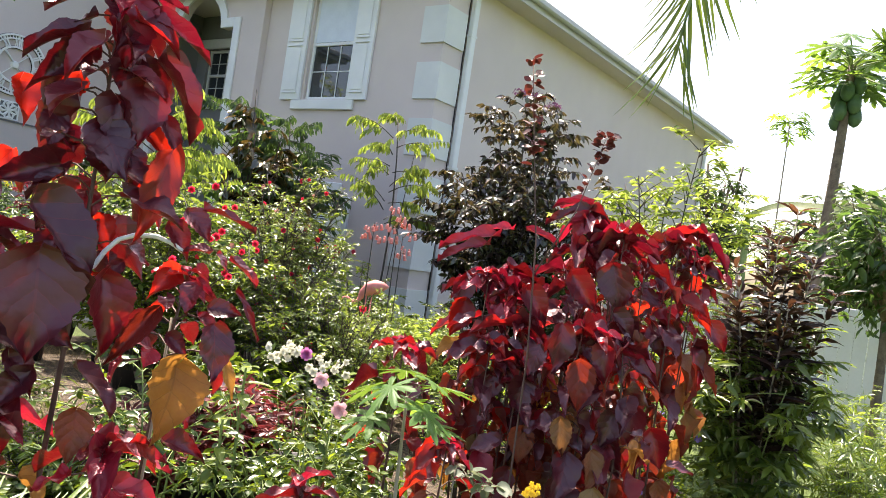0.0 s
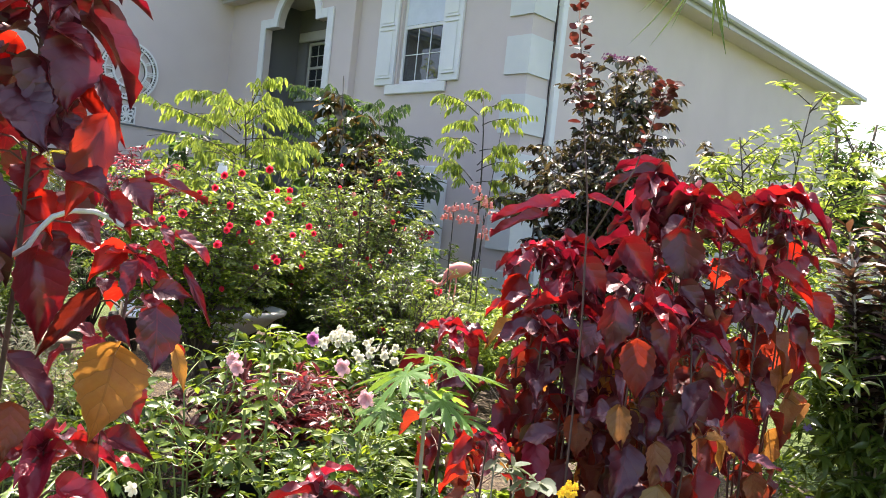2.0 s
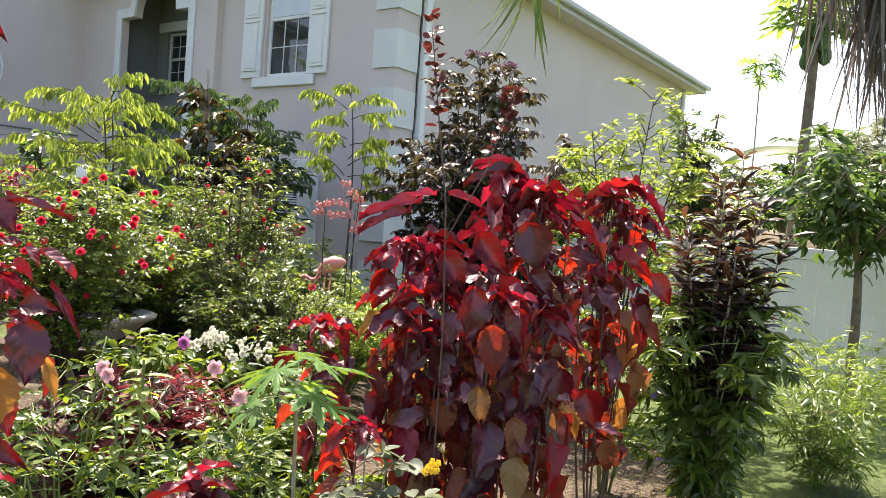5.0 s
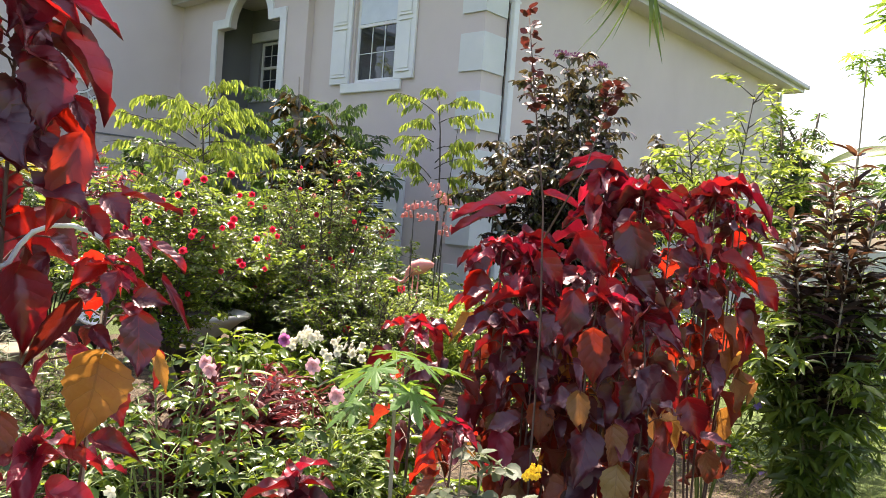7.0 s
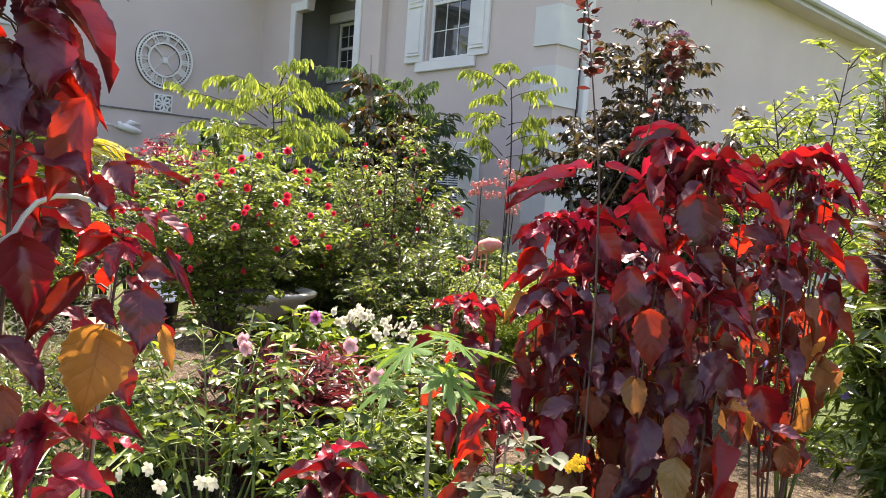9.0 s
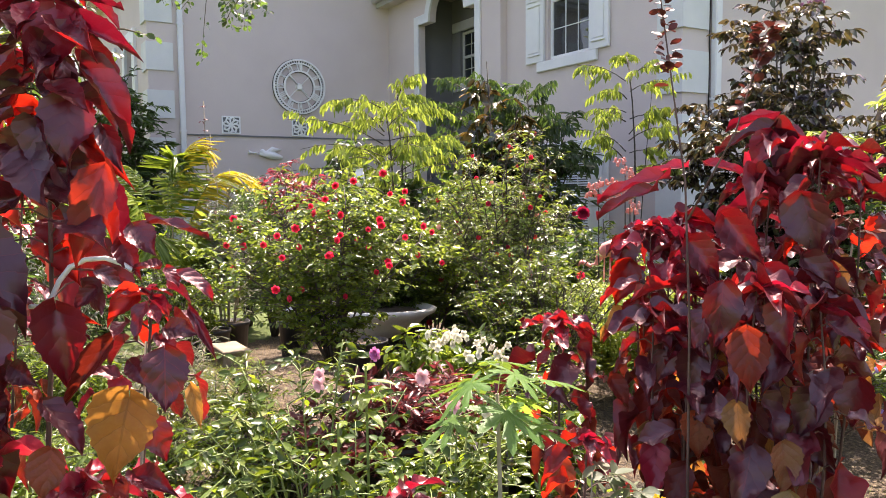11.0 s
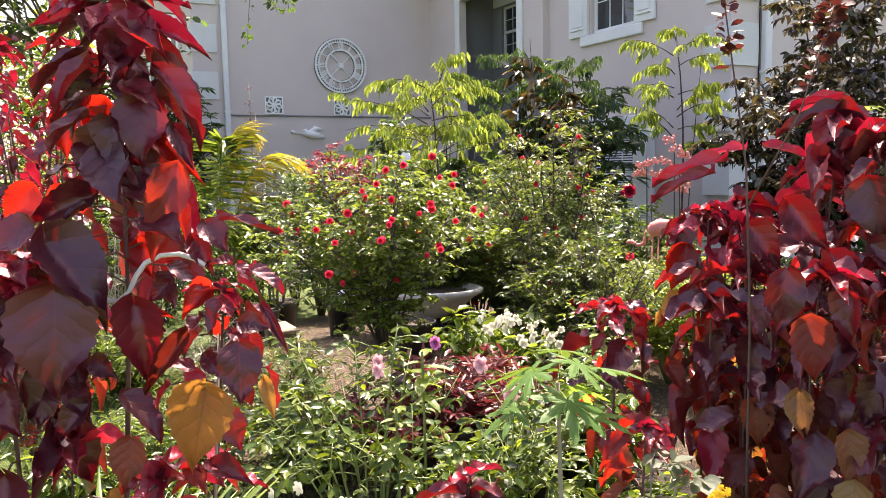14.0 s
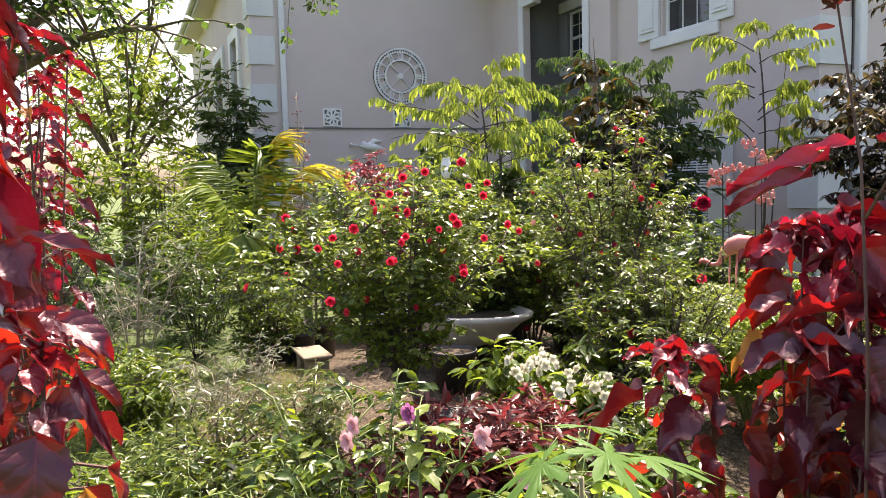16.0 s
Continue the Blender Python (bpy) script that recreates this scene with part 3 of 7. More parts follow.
def shutter(x0, x1, z0, z1):
    s = thing("window_shutter", ((x0 + x1) / 2, YC, z0), "white raised-panel shutter fixed beside the window", "shutter", "window shutters")
    y = YC - 0.048
    boxed("board", "trim", s, x0, x1, y, YC - 0.003, z0, z1, bevel=0.006)
    zm = z0 + (z1 - z0) * 0.5
    for lo, hi in ((z0 + 0.14, zm - 0.07), (zm + 0.07, z1 - 0.14)):
        boxed("panel", "trim", s, x0 + 0.08, x1 - 0.08, y - 0.014, y - 0.001, lo, hi, bevel=0.006)
        for zz in (lo - 0.045, hi + 0.025):
            boxed("moulding", "trim", s, x0 + 0.06, x1 - 0.06, y - 0.022, y - 0.001, zz, zz + 0.02, bevel=0.004)
    return s


shutter(-9.01, -8.585, 3.41, 5.12)
shutter(-7.62, -7.24, 3.41, 5.12)
shutter(-9.01, -8.585, 0.72, 2.03)
shutter(-7.62, -7.24, 0.72, 2.03)


# white corner blocks, wide and narrow in turn, wrapped round the corner
for k in range(8):
    z = 5.42 - 0.75 * k
    if z < 0.2:
        break
    lo, hi = z - 0.49, min(z, EAVE - 0.01)
    bm = bmesh.new()
    box(bm, XD - 0.37, XD + 0.03, YC - 0.03, YC - 0.002, lo, hi)
    box(bm, XD + 0.002, XD + 0.03, YC - 0.002, YC + 0.42, lo, hi)
    tagged(part("quoin", bm, "white"), "white painted block wrapped round the house corner", "quoin", "corner quoins")

# ---- left wing with the clock ----
YL = 3.44
bm = bmesh.new()
box(bm, XA - 0.25, XA, YL, YB, -0.2, 5.6)
tagged(part("wall_wing", bm, "stucco"), "broad taupe grey stucco wall hung with a clock and plaques", "wall", kind="structure")
bm = bmesh.new()
cells_wall(bm, "y", YL + 0.004, 0.24, -24.0, XA - 0.25, -0.2, 5.6, [(-15.45, -14.65, 0.9, 4.3), (-18.15, -16.95, 0.9, 4.3)])
tagged(part("wall_wing_end", bm, "stucco"), "grey stucco end wall with tall white-trimmed windows", "wall", kind="structure")
for x0, x1 in ((-15.45, -14.65), (-18.15, -16.95)):
    w = tagged(new("window_4"), "tall window with broad white trim", "window", kind="structure")
    w.location = (x0, YL, 0.9)
    boxed("pane", "glass", w, x0, x1, YL + 0.10, YL + 0.11, 0.9, 4.3)
    bm = bmesh.new()
    box(bm, x0 - 0.28, x0, YL - 0.05, YL + 0.002, 0.7, 4.5)
    box(bm, x1, x1 + 0.28, YL - 0.05, YL + 0.002, 0.7, 4.5)
    box(bm, x0, x1, YL - 0.05, YL + 0.002, 4.3, 4.5)
    box(bm, x0, x1, YL - 0.05, YL + 0.002, 0.7, 0.9)
    part("window_frame", bm, "trim", w)
for k in range(8):
    z = 5.69 - 0.80 * k
    if 0.3 < z < 5.6:
        bm = bmesh.new()
        box(bm, XA + 0.002, XA + 0.03, YL - 0.03, YL + 0.41, z - 0.47, z)
        box(bm, XA - 0.40, XA + 0.002, YL - 0.03, YL - 0.002, z - 0.47, z)
        tagged(part("quoin", bm, "white"), "white painted block wrapped round the wing corner", "quoin", "corner quoins")
boxed("trim_band", "stucco_shade", None, XA + 0.002, XA + 0.022, YL + 0.60, YB - 0.01, 2.545, 2.57, label="thin ledge across the stucco wall", kind="structure")


def downpipe(name, x, y, top, mat, label, w=0.075, d=0.06):
    p = thing(name, (x, y, 0), label, "downpipe")
    boxed("pipe", mat, p, x - d / 2, x + d / 2, y - w / 2, y + w / 2, 0.1, top, bevel=0.012)
    for z in (0.9, 2.6, 4.4):
        boxed("bracket", mat, p, x - d / 2 - 0.004, x + d / 2 + 0.004, y - w / 2 - 0.012, y + w / 2 + 0.012, z, z + 0.03)
    return p


downpipe("downpipe", XD + 0.06, YC + 0.52, EAVE - 0.02, "trim", "white square downpipe beside the corner quoins", 0.11, 0.085)
downpipe("downpipe", XA + 0.06, YL + 0.53, 5.5, "trim", "pale square downpipe on the wing corner", 0.09, 0.07)
downpipe("downpipe", XD + 0.05, END - 0.2, EAVE - 0.02, "trim", "white downpipe at the far end of the side wall", 0.10, 0.07)
bm = bmesh.new()
tube(bm, [(XD + 0.012, YC + 0.45, 0.1), (XD + 0.012, YC + 0.448, 3.0), (XD + 0.012, YC + 0.452, 5.3)], 0.008, 5)
tagged(part("cable", bm, "iron"), "thin dark cable running up the house corner", "cable")


# roof and eaves
def roof(name, x0, x1, y0, y1, z, label):
    r = tagged(new(name), label, "roof", kind="structure")
    r.location = (x0, y0, z)
    o = 0.38
    X0, X1, Y0, Y1 = x0 - o, x1 + o, y0 - o, y1 + o
    boxed("soffit", "stucco", r, X0 + 0.02, X1 - 0.02, Y0 + 0.02, Y1 - 0.02, z, z + 0.03)
    bm = bmesh.new()
    for d in ((X1 - 0.018, X1 + 0.006, Y0, Y1), (X0 - 0.006, X0 + 0.018, Y0, Y1), (X0 + 0.018, X1 - 0.018, Y0, Y0 + 0.024), (X0 + 0.018, X1 - 0.018, Y1 - 0.024, Y1)):
        box(bm, d[0], d[1], d[2], d[3], z - 0.02, z + 0.17)
    part("fascia", bm, "gutter", r)
    bm = bmesh.new()
    for d in ((X1 + 0.007, X1 + 0.10, Y0 - 0.1, Y1 + 0.1), (X0, X1, Y0 - 0.11, Y0 - 0.002)):
        box(bm, d[0], d[1], d[2], d[3], z + 0.06, z + 0.165, bevel=0.02)
    part("gutter", bm, "gutter", r)
    h, inset = min(x1 - x0, y1 - y0) / 2 * 0.36, min(x1 - x0, y1 - y0) / 2
    cx, cy = (x0 + x1) / 2, (y0 + y1) / 2
    rx, ry = max((x1 - x0) / 2 - inset, 0.02), max((y1 - y0) / 2 - inset, 0.02)
    bm = bmesh.new()
    lo = [bm.verts.new((x, y, z + 0.172)) for x, y in ((X0, Y0), (X1, Y0), (X1, Y1), (X0, Y1))]
    hi = [bm.verts.new((cx + a * rx, cy + b * ry, z + 0.172 + h)) for a, b in ((-1, -1), (1, -1), (1, 1), (-1, 1))]
    for i in range(4):
        bm.faces.new((lo[i], lo[(i + 1) % 4], hi[(i + 1) % 4], hi[i]))
    bm.faces.new(hi)
    bm.faces.new(lo[::-1])
    part("roof_slope", bm, "shingle", r)


roof("roof_main", -19.0, XD, YC, END, EAVE, "low hipped shingle roof with grey gutter")
roof("roof_wing", -24.0, XA, YL, YB, 5.60, "low hipped shingle roof over the wing")


# ---- things on the clock wall ----
def wall_clock(y, z, r):
    c = thing("wall_clock", (XA, y, z), "large white openwork wall clock with Roman numerals on grey stucco", "clock")

    def ring(name, r0, r1, x0, x1, mat="clock"):
        bm = bmesh.new()
        n = 48
        v = [[bm.verts.new((x, y + rr * math.cos(2 * math.pi * k / n), z + rr * math.sin(2 * math.pi * k / n))) for k in range(n)] for rr, x in ((r0, x0), (r1, x0), (r1, x1), (r0, x1))]
        for a, b in zip(v, v[1:] + v[:1]):
            for k in range(n):
                bm.faces.new((a[k], a[(k + 1) % n], b[(k + 1) % n], b[k]))
        bmesh.ops.recalc_face_normals(bm, faces=bm.faces)
        return part(name, bm, mat, c)

    X0, X1 = XA + 0.022, XA + 0.046
    ring("outer_ring", r * 0.94, r, X0, X1 + 0.008)
    # Dark rings for the track and metal edges, and for shadow behind the rims.
    ring("rim_shadow_ring", r * 0.862, r * 1.016, XA + 0.010, XA + 0.018, "iron")
    ring("rim_shadow_ring", r * 0.810, r * 0.861, XA + 0.010, XA + 0.018, "iron")
    ring("rim_shadow_ring", r * 0.525, r * 0.620, XA + 0.010, XA + 0.018, "iron")
    ring("track_ring", r * 0.825, r * 0.87, X0, X1)
    ring("inner_ring", r * 0.54, r * 0.605, X0, X1)

    def bar(bm, a, r0, r1, w, off=0.0, lean=0.0):
        m = Matrix.Translation((0, y, z)) @ Matrix.Rotation(-a, 4, "X") @ Matrix.Translation((0, off, 0)) @ Matrix.Translation((0, 0, (r0 + r1) / 2)) @ Matrix.Rotation(lean, 4, "X")
        bmesh.ops.create_cube(bm, size=1, matrix=Matrix.Translation(((X0 + X1) / 2, 0, 0)) @ m @ Matrix.Diagonal((X1 - X0 - 0.004, w, r1 - r0, 1)))

    for k in range(60):
        bm = bmesh.new()
        bar(bm, 2 * math.pi * k / 60, r * 0.868, r * 0.957, 0.016 if k % 5 else 0.034)
        part("minute_mark", bm, "clock", c)
    for k, word in enumerate(("XII", "I", "II", "III", "IIII", "V", "VI", "VII", "VIII", "IX", "X", "XI")):
        bm = bmesh.new()
        gap = r * 0.062
        width = sum(2 if ch in "XV" else 1 for ch in word)
        pos = -width / 2
        for ch in word:
            w = 2 if ch in "XV" else 1
            o = (pos + w / 2) * gap
            a = 2 * math.pi * k / 12
            if ch == "I":
                bar(bm, a, r * 0.60, r * 0.83, 0.022, o)
            elif ch == "X":
                bar(bm, a, r * 0.60, r * 0.845, 0.018, o, 0.32)
                bar(bm, a, r * 0.60, r * 0.845, 0.012, o, -0.32)
            else:
                bar(bm, a, r * 0.60, r * 0.845, 0.018, o - gap * 0.4, 0.20)
                bar(bm, a, r * 0.60, r * 0.845, 0.012, o + gap * 0.4, -0.20)
            pos += w
        part("numeral", bm, "clock", c)
    for k in range(4):
        bm = bmesh.new()
        bar(bm, math.pi / 4 + k * math.pi / 2, 0.05, r * 0.56, 0.012)
        part("spoke", bm, "clock", c)
    bm = bmesh.new()
    bar(bm, radians(318), 0.0, r * 0.58, 0.026)
    part("minute_pointer", bm, "clock", c)
    bm = bmesh.new()
    bar(bm, radians(137), 0.0, r * 0.50, 0.030)
    part("hour_pointer", bm, "clock", c)
    bm = bmesh.new()
    bmesh.ops.create_cone(bm, cap_ends=True, segments=20, radius1=0.07, radius2=0.05, depth=0.05, matrix=Matrix.Translation((XA + 0.026, y, z)) @ Matrix.Rotation(math.pi / 2, 4, "Y"))
    part("hub", bm, "clock", c)


wall_clock(6.09, 3.49, 0.505)


def lattice_plaque(y0, y1, z0, z1):
    p = thing("wall_plaque", (XA, (y0 + y1) / 2, z0), "square white pierced scrollwork plaque hung on grey stucco", "plaque", "wall plaques")
    X = XA + 0.004
    # Sheet in the dark shade-toned stucco behind the pierced scrollwork.
    boxed("backing", "stucco_shade", p, X, X + 0.008, y0 + 0.01, y1 - 0.01, z0 + 0.01, z1 - 0.01)
    bm = bmesh.new()
    for d in ((y0, y1, z0, z0 + 0.022), (y0, y1, z1 - 0.022, z1), (y0, y0 + 0.022, z0 + 0.022, z1 - 0.022), (y1 - 0.022, y1, z0 + 0.022, z1 - 0.022)):
        box(bm, X, X + 0.026, *d)
    part("border", bm, "plaster", p)
    cy, cz, w = (y0 + y1) / 2, (z0 + z1) / 2, (y1 - y0) / 2 - 0.02
    for k in range(8):
        a = k * math.pi / 4
        bm = bmesh.new()
        pts = [(X + 0.017, cy + s * math.cos(a + b) * w * 1.05, cz + s * math.sin(a + b) * w * 1.05) for s, b in ((0.1, 0), (0.45, 0.25), (0.75, 0.1), (0.95, -0.25), (0.8, -0.45), (0.6, -0.35))]
        tube(bm, pts, [0.016, 0.02, 0.02, 0.018, 0.014, 0.008], 6)
        part("scroll", bm, "plaster", p)
    bm = bmesh.new()
    lathe(bm, [(0.035, 0), (0.035, 0.014), (0.012, 0.022)], sides=12)
    bmesh.ops.transform(bm, matrix=Matrix.Translation((X + 0.008, cy, cz)) @ Matrix.Rotation(math.pi / 2, 4, "Y"), verts=bm.verts)
    part("rosette", bm, "plaster", p)


lattice_plaque(4.64, 4.97, 2.59, 2.90)
lattice_plaque(5.93, 6.26, 2.58, 2.89)


def angel_relief(y, z):
    bm = bmesh.new()
    X = XA + 0.04
    tube(bm, [(X, y - 0.34, z + 0.05), (X, y - 0.30, z + 0.045), (X, y - 0.12, z + 0.02)], [0.040, 0.018, 0.012], 8)
    tube(bm, [(X, y - 0.14, z + 0.03), (X + 0.01, y, z + 0.02), (X, y + 0.15, z - 0.01), (X, y + 0.28, z - 0.04)], [0.035, 0.07, 0.065, 0.03], 10)
    bmesh.ops.create_uvsphere(bm, u_segments=12, v_segments=8, radius=0.05, matrix=Matrix.Translation((X + 0.01, y - 0.09, z + 0.06)))
    tube(bm, [(X, y + 0.0, z + 0.05), (X, y + 0.10, z + 0.11), (X, y + 0.26, z + 0.10)], [0.03, 0.05, 0.012], 8)
    return smooth(tagged(part("angel_relief", bm, "plaster"), "white resin relief of an angel with a trumpet on the wall", "wall ornament"))


angel_relief(5.44, 2.22)


# ---- fence ----
def fence(x0, x1, y):
    f = thing("vinyl_fence", ((x0 + x1) / 2, y, 0), "white vinyl privacy fence with square capped posts", "fence")
    bay = 1.83
    n = int((x1 - x0) / bay)
    for k in range(n + 1):
        x = x0 + k * bay
        bm = bmesh.new()
        box(bm, x - 0.063, x + 0.063, y - 0.063, y + 0.063, 0.0, 1.58, bevel=0.006)
        box(bm, x - 0.075, x + 0.075, y - 0.075, y + 0.075, 1.58, 1.605)
        part("post", bm, "vinyl", f)
        if k < n:
            boxed("rail", "vinyl", f, x + 0.064, x + bay - 0.064, y - 0.025, y + 0.025, 1.38, 1.52, bevel=0.006)
            boxed("rail", "vinyl", f, x + 0.064, x + bay - 0.064, y - 0.025, y + 0.025, 0.06, 0.20, bevel=0.006)
            for j in range(11):
                a = x + 0.064 + j * (bay - 0.128) / 11
                boxed("slat", "vinyl", f, a + 0.002, a + (bay - 0.128) / 11 - 0.002, y - 0.011, y + 0.011, 0.20, 1.38)


fence(-6.0, 8.2, 10.7)


# ---- copperleaf shrubs ----
SHAPES = [(0.68, 0.24, 0.40, 0.035, 0.0), (0.64, 0.40, 0.55, 0.050, 0.3), (0.60, 0.18, 0.30, 0.060, 0.6), (0.70, 0.46, 0.70, 0.050, 0.8)]


def copper_blade(rows, cols, width, fold, droop, wave, phase):
    """A broad leaf with a rounded foot, toothed edge and drawn-out tip."""
    v, f, uv = blade(rows, cols, 1.0, 0.4, fold * width, droop, wave, 0.0, phase)
    outline = np.interp(v[:, 1], (0.0, 0.04, 0.12, 0.25, 0.38, 0.52, 0.66, 0.78, 0.88, 0.95, 1.0), (0.02, 0.50, 0.80, 0.97, 1.0, 0.93, 0.74, 0.49, 0.25, 0.10, 0.0))
    row = np.arange(len(v)) // (2 * cols + 1)
    toothed = 1 + 0.055 * np.where(row % 2 == 1, 1, -1) * ((row > 0) & (row < rows))
    across = 2 * uv[:, 0] - 1
    v[:, 0] = across * width / 2 * outline * toothed
    v[:, 2] += 0.05 * np.sin(5.0 * v[:, 1] + 9 * phase) * across
    return v, f, uv


COPPER = {}
for key in ("ac_dark", "ac_deep", "ac_red", "ac_old", "ac_gold", "ac_glow", "ac_trans", "ac_tan"):
    made = [copper_blade(16, 3, *shape) for shape in SHAPES]
    COPPER[key] = [mesh_from("copperleaf", v, f, key, uv) for v, f, uv in made]
COPPER_SMALL = {}
for key in COPPER:
    made = [copper_blade(12, 2, 0.94 * w, fo, 1.2 * d, 2.4 * wv, ph) for w, fo, d, wv, ph in SHAPES]
    COPPER_SMALL[key] = [mesh_from("copperleaf", v, f, key, uv) for v, f, uv in made]


def leaf_at(parent, me, at, d, n, size, wide=1.0):
    t = turned(np.array([d], float), np.array([n], float))[0]
    m = Matrix(t.tolist()).to_4x4() @ Matrix.Diagonal((size * wide, size, size, 1))
    m.translation = at
    ob = new("leaf", me)
    ob.parent = parent
    ob.matrix_parent_inverse = Matrix.Translation(parent.location).inverted()
    ob.matrix_basis = m
    return ob


def copperleaf_shoot(rng, parent, points, radius, start, count, size, meshes, top_red=0.2, gold=0.03, old_below=0.4, droop=0.7, reach=0.08, deep=0.5):
    """One stem with its leaves in a spiral, small and red at the tip, large and hanging lower down."""
    bm = bmesh.new()
    points = [Vector(p) for p in points]
    tube(bm, points, [radius * (1 - 0.6 * k / (len(points) - 1)) for k in range(len(points))], 7)
    smooth(part("stem", bm, "redbark", parent))
    bm = bmesh.new()
    for k in range(count):
        s = start + (1 - start) * ((k + 0.5 * rng.random()) / count) ** 0.8
        t = s * (len(points) - 1)
        i = min(int(t), len(points) - 2)
        p = points[i].lerp(points[i + 1], t - i)
        a = k * 2.39996 + rng.uniform(-0.4, 0.4)
        u = (s - start) / (1 - start)
        out = Vector((math.cos(a), math.sin(a), 0))
        stalk = reach * (0.55 + 0.9 * (1 - u)) * rng.uniform(0.7, 1.3)
        foot = p + out * stalk + Vector((0, 0, stalk * rng.uniform(0.0, 0.5)))
        tube(bm, [p, p.lerp(foot, 0.5) + Vector((0, 0, 0.01)), foot], 0.0022, 4)
        hangs = droop * (1.3 - 1.15 * u) + rng.uniform(-0.3, 0.3)
        way = out * (1.0 - 0.45 * min(hangs, 1.0)) + Vector((rng.gauss(0, 0.32), rng.gauss(0, 0.32), -hangs))
        big = size * (1.05 - 0.5 * u ** 2.2) * rng.uniform(0.55, 1.2)
        r = rng.random()
        key = "ac_deep" if rng.random() < deep else "ac_dark"
        if u > 1 - top_red * rng.uniform(0.2, 1.8) or r < 0.04:
            key = "ac_red"
        elif r < 0.05 + gold * (1 - u):
            key = "ac_gold" if rng.random() < 0.4 else "ac_tan"
        elif u > 0.2 and rng.random() < 0.11:
            key = "ac_glow"
        elif u < old_below and r > 0.25 + 0.6 * u:
            key = "ac_old"
        if u > 0.2 and rng.random() < 0.42:
            face = Vector((0.17 + rng.gauss(0, 0.18), -0.47 + rng.gauss(0, 0.18), 0.87))
            way.z = 0.25 * way.z
        else:
            face = None
        leaf_at(parent, rng.choice(meshes[key]), foot, way, face or out * (0.9 - 0.6 * u) + Vector((rng.gauss(0, 0.35), rng.gauss(0, 0.35), 0.45 + 0.9 * u)), big, rng.uniform(0.82, 1.12))
    for k in range(7 if count > 12 else 3):
        a = k * 2.39996 + rng.random()
        leaf_at(parent, rng.choice(meshes["ac_red" if k % 2 else "ac_dark"]), points[-1] - Vector((0, 0, 0.006 * k)), (math.cos(a), math.sin(a), rng.uniform(-0.2, 0.6)), (-0.3 * math.cos(a), -0.3 * math.sin(a), 1), size * rng.uniform(0.45, 1.1), 0.7)
    part("petiole", bm, "redbark", parent, kind="stuff")


def copperleaf(name, at, label, shoots, seed, meshes=COPPER, **more):
    rng = random.Random(seed)
    plant = thing(name, at, label, "shrub", "copperleaf shrubs")
    for points, radius, start, count, size in shoots:
        copperleaf_shoot(rng, plant, points, radius, start, count, size, meshes, **more)
    return plant


near = copperleaf("copperleaf_shrub", (-1.42, 1.09, 0), "tall copperleaf with large purple and glowing red leaves on two stems", [
    ([(-1.30, 1.06, 0.0), (-1.31, 1.06, 0.9), (-1.33, 1.09, 1.3), (-1.34, 1.10, 1.7), (-1.34, 1.10, 1.98)], 0.0065, 0.50, 62, 0.118),
    ([(-1.20, 1.19, 0.0), (-1.21, 1.21, 0.9), (-1.23, 1.24, 1.15), (-1.20, 1.25, 1.36)], 0.006, 0.60, 16, 0.075),
    ([(-1.37, 0.88, 0.0), (-1.39, 0.88, 0.9), (-1.42, 0.87, 1.23), (-1.42, 0.90, 1.40)], 0.006, 0.45, 36, 0.13)], 3, top_red=0.12, deep=0.62, reach=0.06, old_below=0.0, gold=0.0)


def hero(plant, foot, tip, width, key, shape, level=False):
    """A single leaf of a copperleaf from its foot to its tip, turned to the garden path."""
    d = Vector(tip) - Vector(foot)
    length = d.length * 1.04
    lean = random.Random(round(1000 * (foot[0] + foot[1] + foot[2])))
    n = Vector((0.49, 0.02, 0.87)) if level and plant is near else Vector((0.17, -0.47, 0.87)) if level else (Vector((0.3, 0.6, 1.75)) - Vector(foot)).normalized() + Vector((0, 0, 0.25))
    n += Vector([lean.gauss(0, 0.08 if level else 0.26) for _ in range(3)])
    y, bow = d.normalized(), 0.6 * SHAPES[shape][2]
    n = (n - y * n.dot(y)).normalized()
    leaf_at(plant, COPPER[key][shape], foot, y + bow * n, n - bow * y, length * 0.96, 0.92 * width / (0.66 * length))


hero(near, (-1.328, 1.122, 1.890), (-1.297, 1.106, 1.745), 0.108, "ac_red", 0)
hero(near, (-1.395, 1.085, 1.903), (-1.437, 0.956, 1.867), 0.044, "ac_red", 2)
hero(near, (-1.304, 1.159, 1.851), (-1.232, 1.241, 1.804), 0.049, "ac_red", 1)
hero(near, (-1.366, 1.142, 1.912), (-1.316, 1.235, 1.906), 0.024, "ac_red", 2, True)
hero(near, (-1.382, 1.079, 1.770), (-1.400, 0.984, 1.684), 0.078, "ac_deep", 3)
hero(near, (-1.321, 1.129, 1.769), (-1.301, 1.107, 1.695), 0.085, "ac_deep", 0)
hero(near, (-1.268, 1.132, 1.714), (-1.236, 1.121, 1.596), 0.110, "ac_deep", 0)
hero(near, (-1.265, 1.149, 1.767), (-1.209, 1.226, 1.643), 0.070, "ac_deep", 1, True)
hero(near, (-1.278, 1.206, 1.747), (-1.237, 1.228, 1.692), 0.039, "ac_deep", 2)
hero(near, (-1.422, 1.080, 1.726), (-1.413, 1.038, 1.658), 0.066, "ac_glow", 0)
hero(near, (-1.485, 0.996, 1.690), (-1.449, 1.003, 1.613), 0.069, "ac_glow", 1)
hero(near, (-1.418, 1.047, 1.641), (-1.395, 1.029, 1.565), 0.070, "ac_dark", 2)
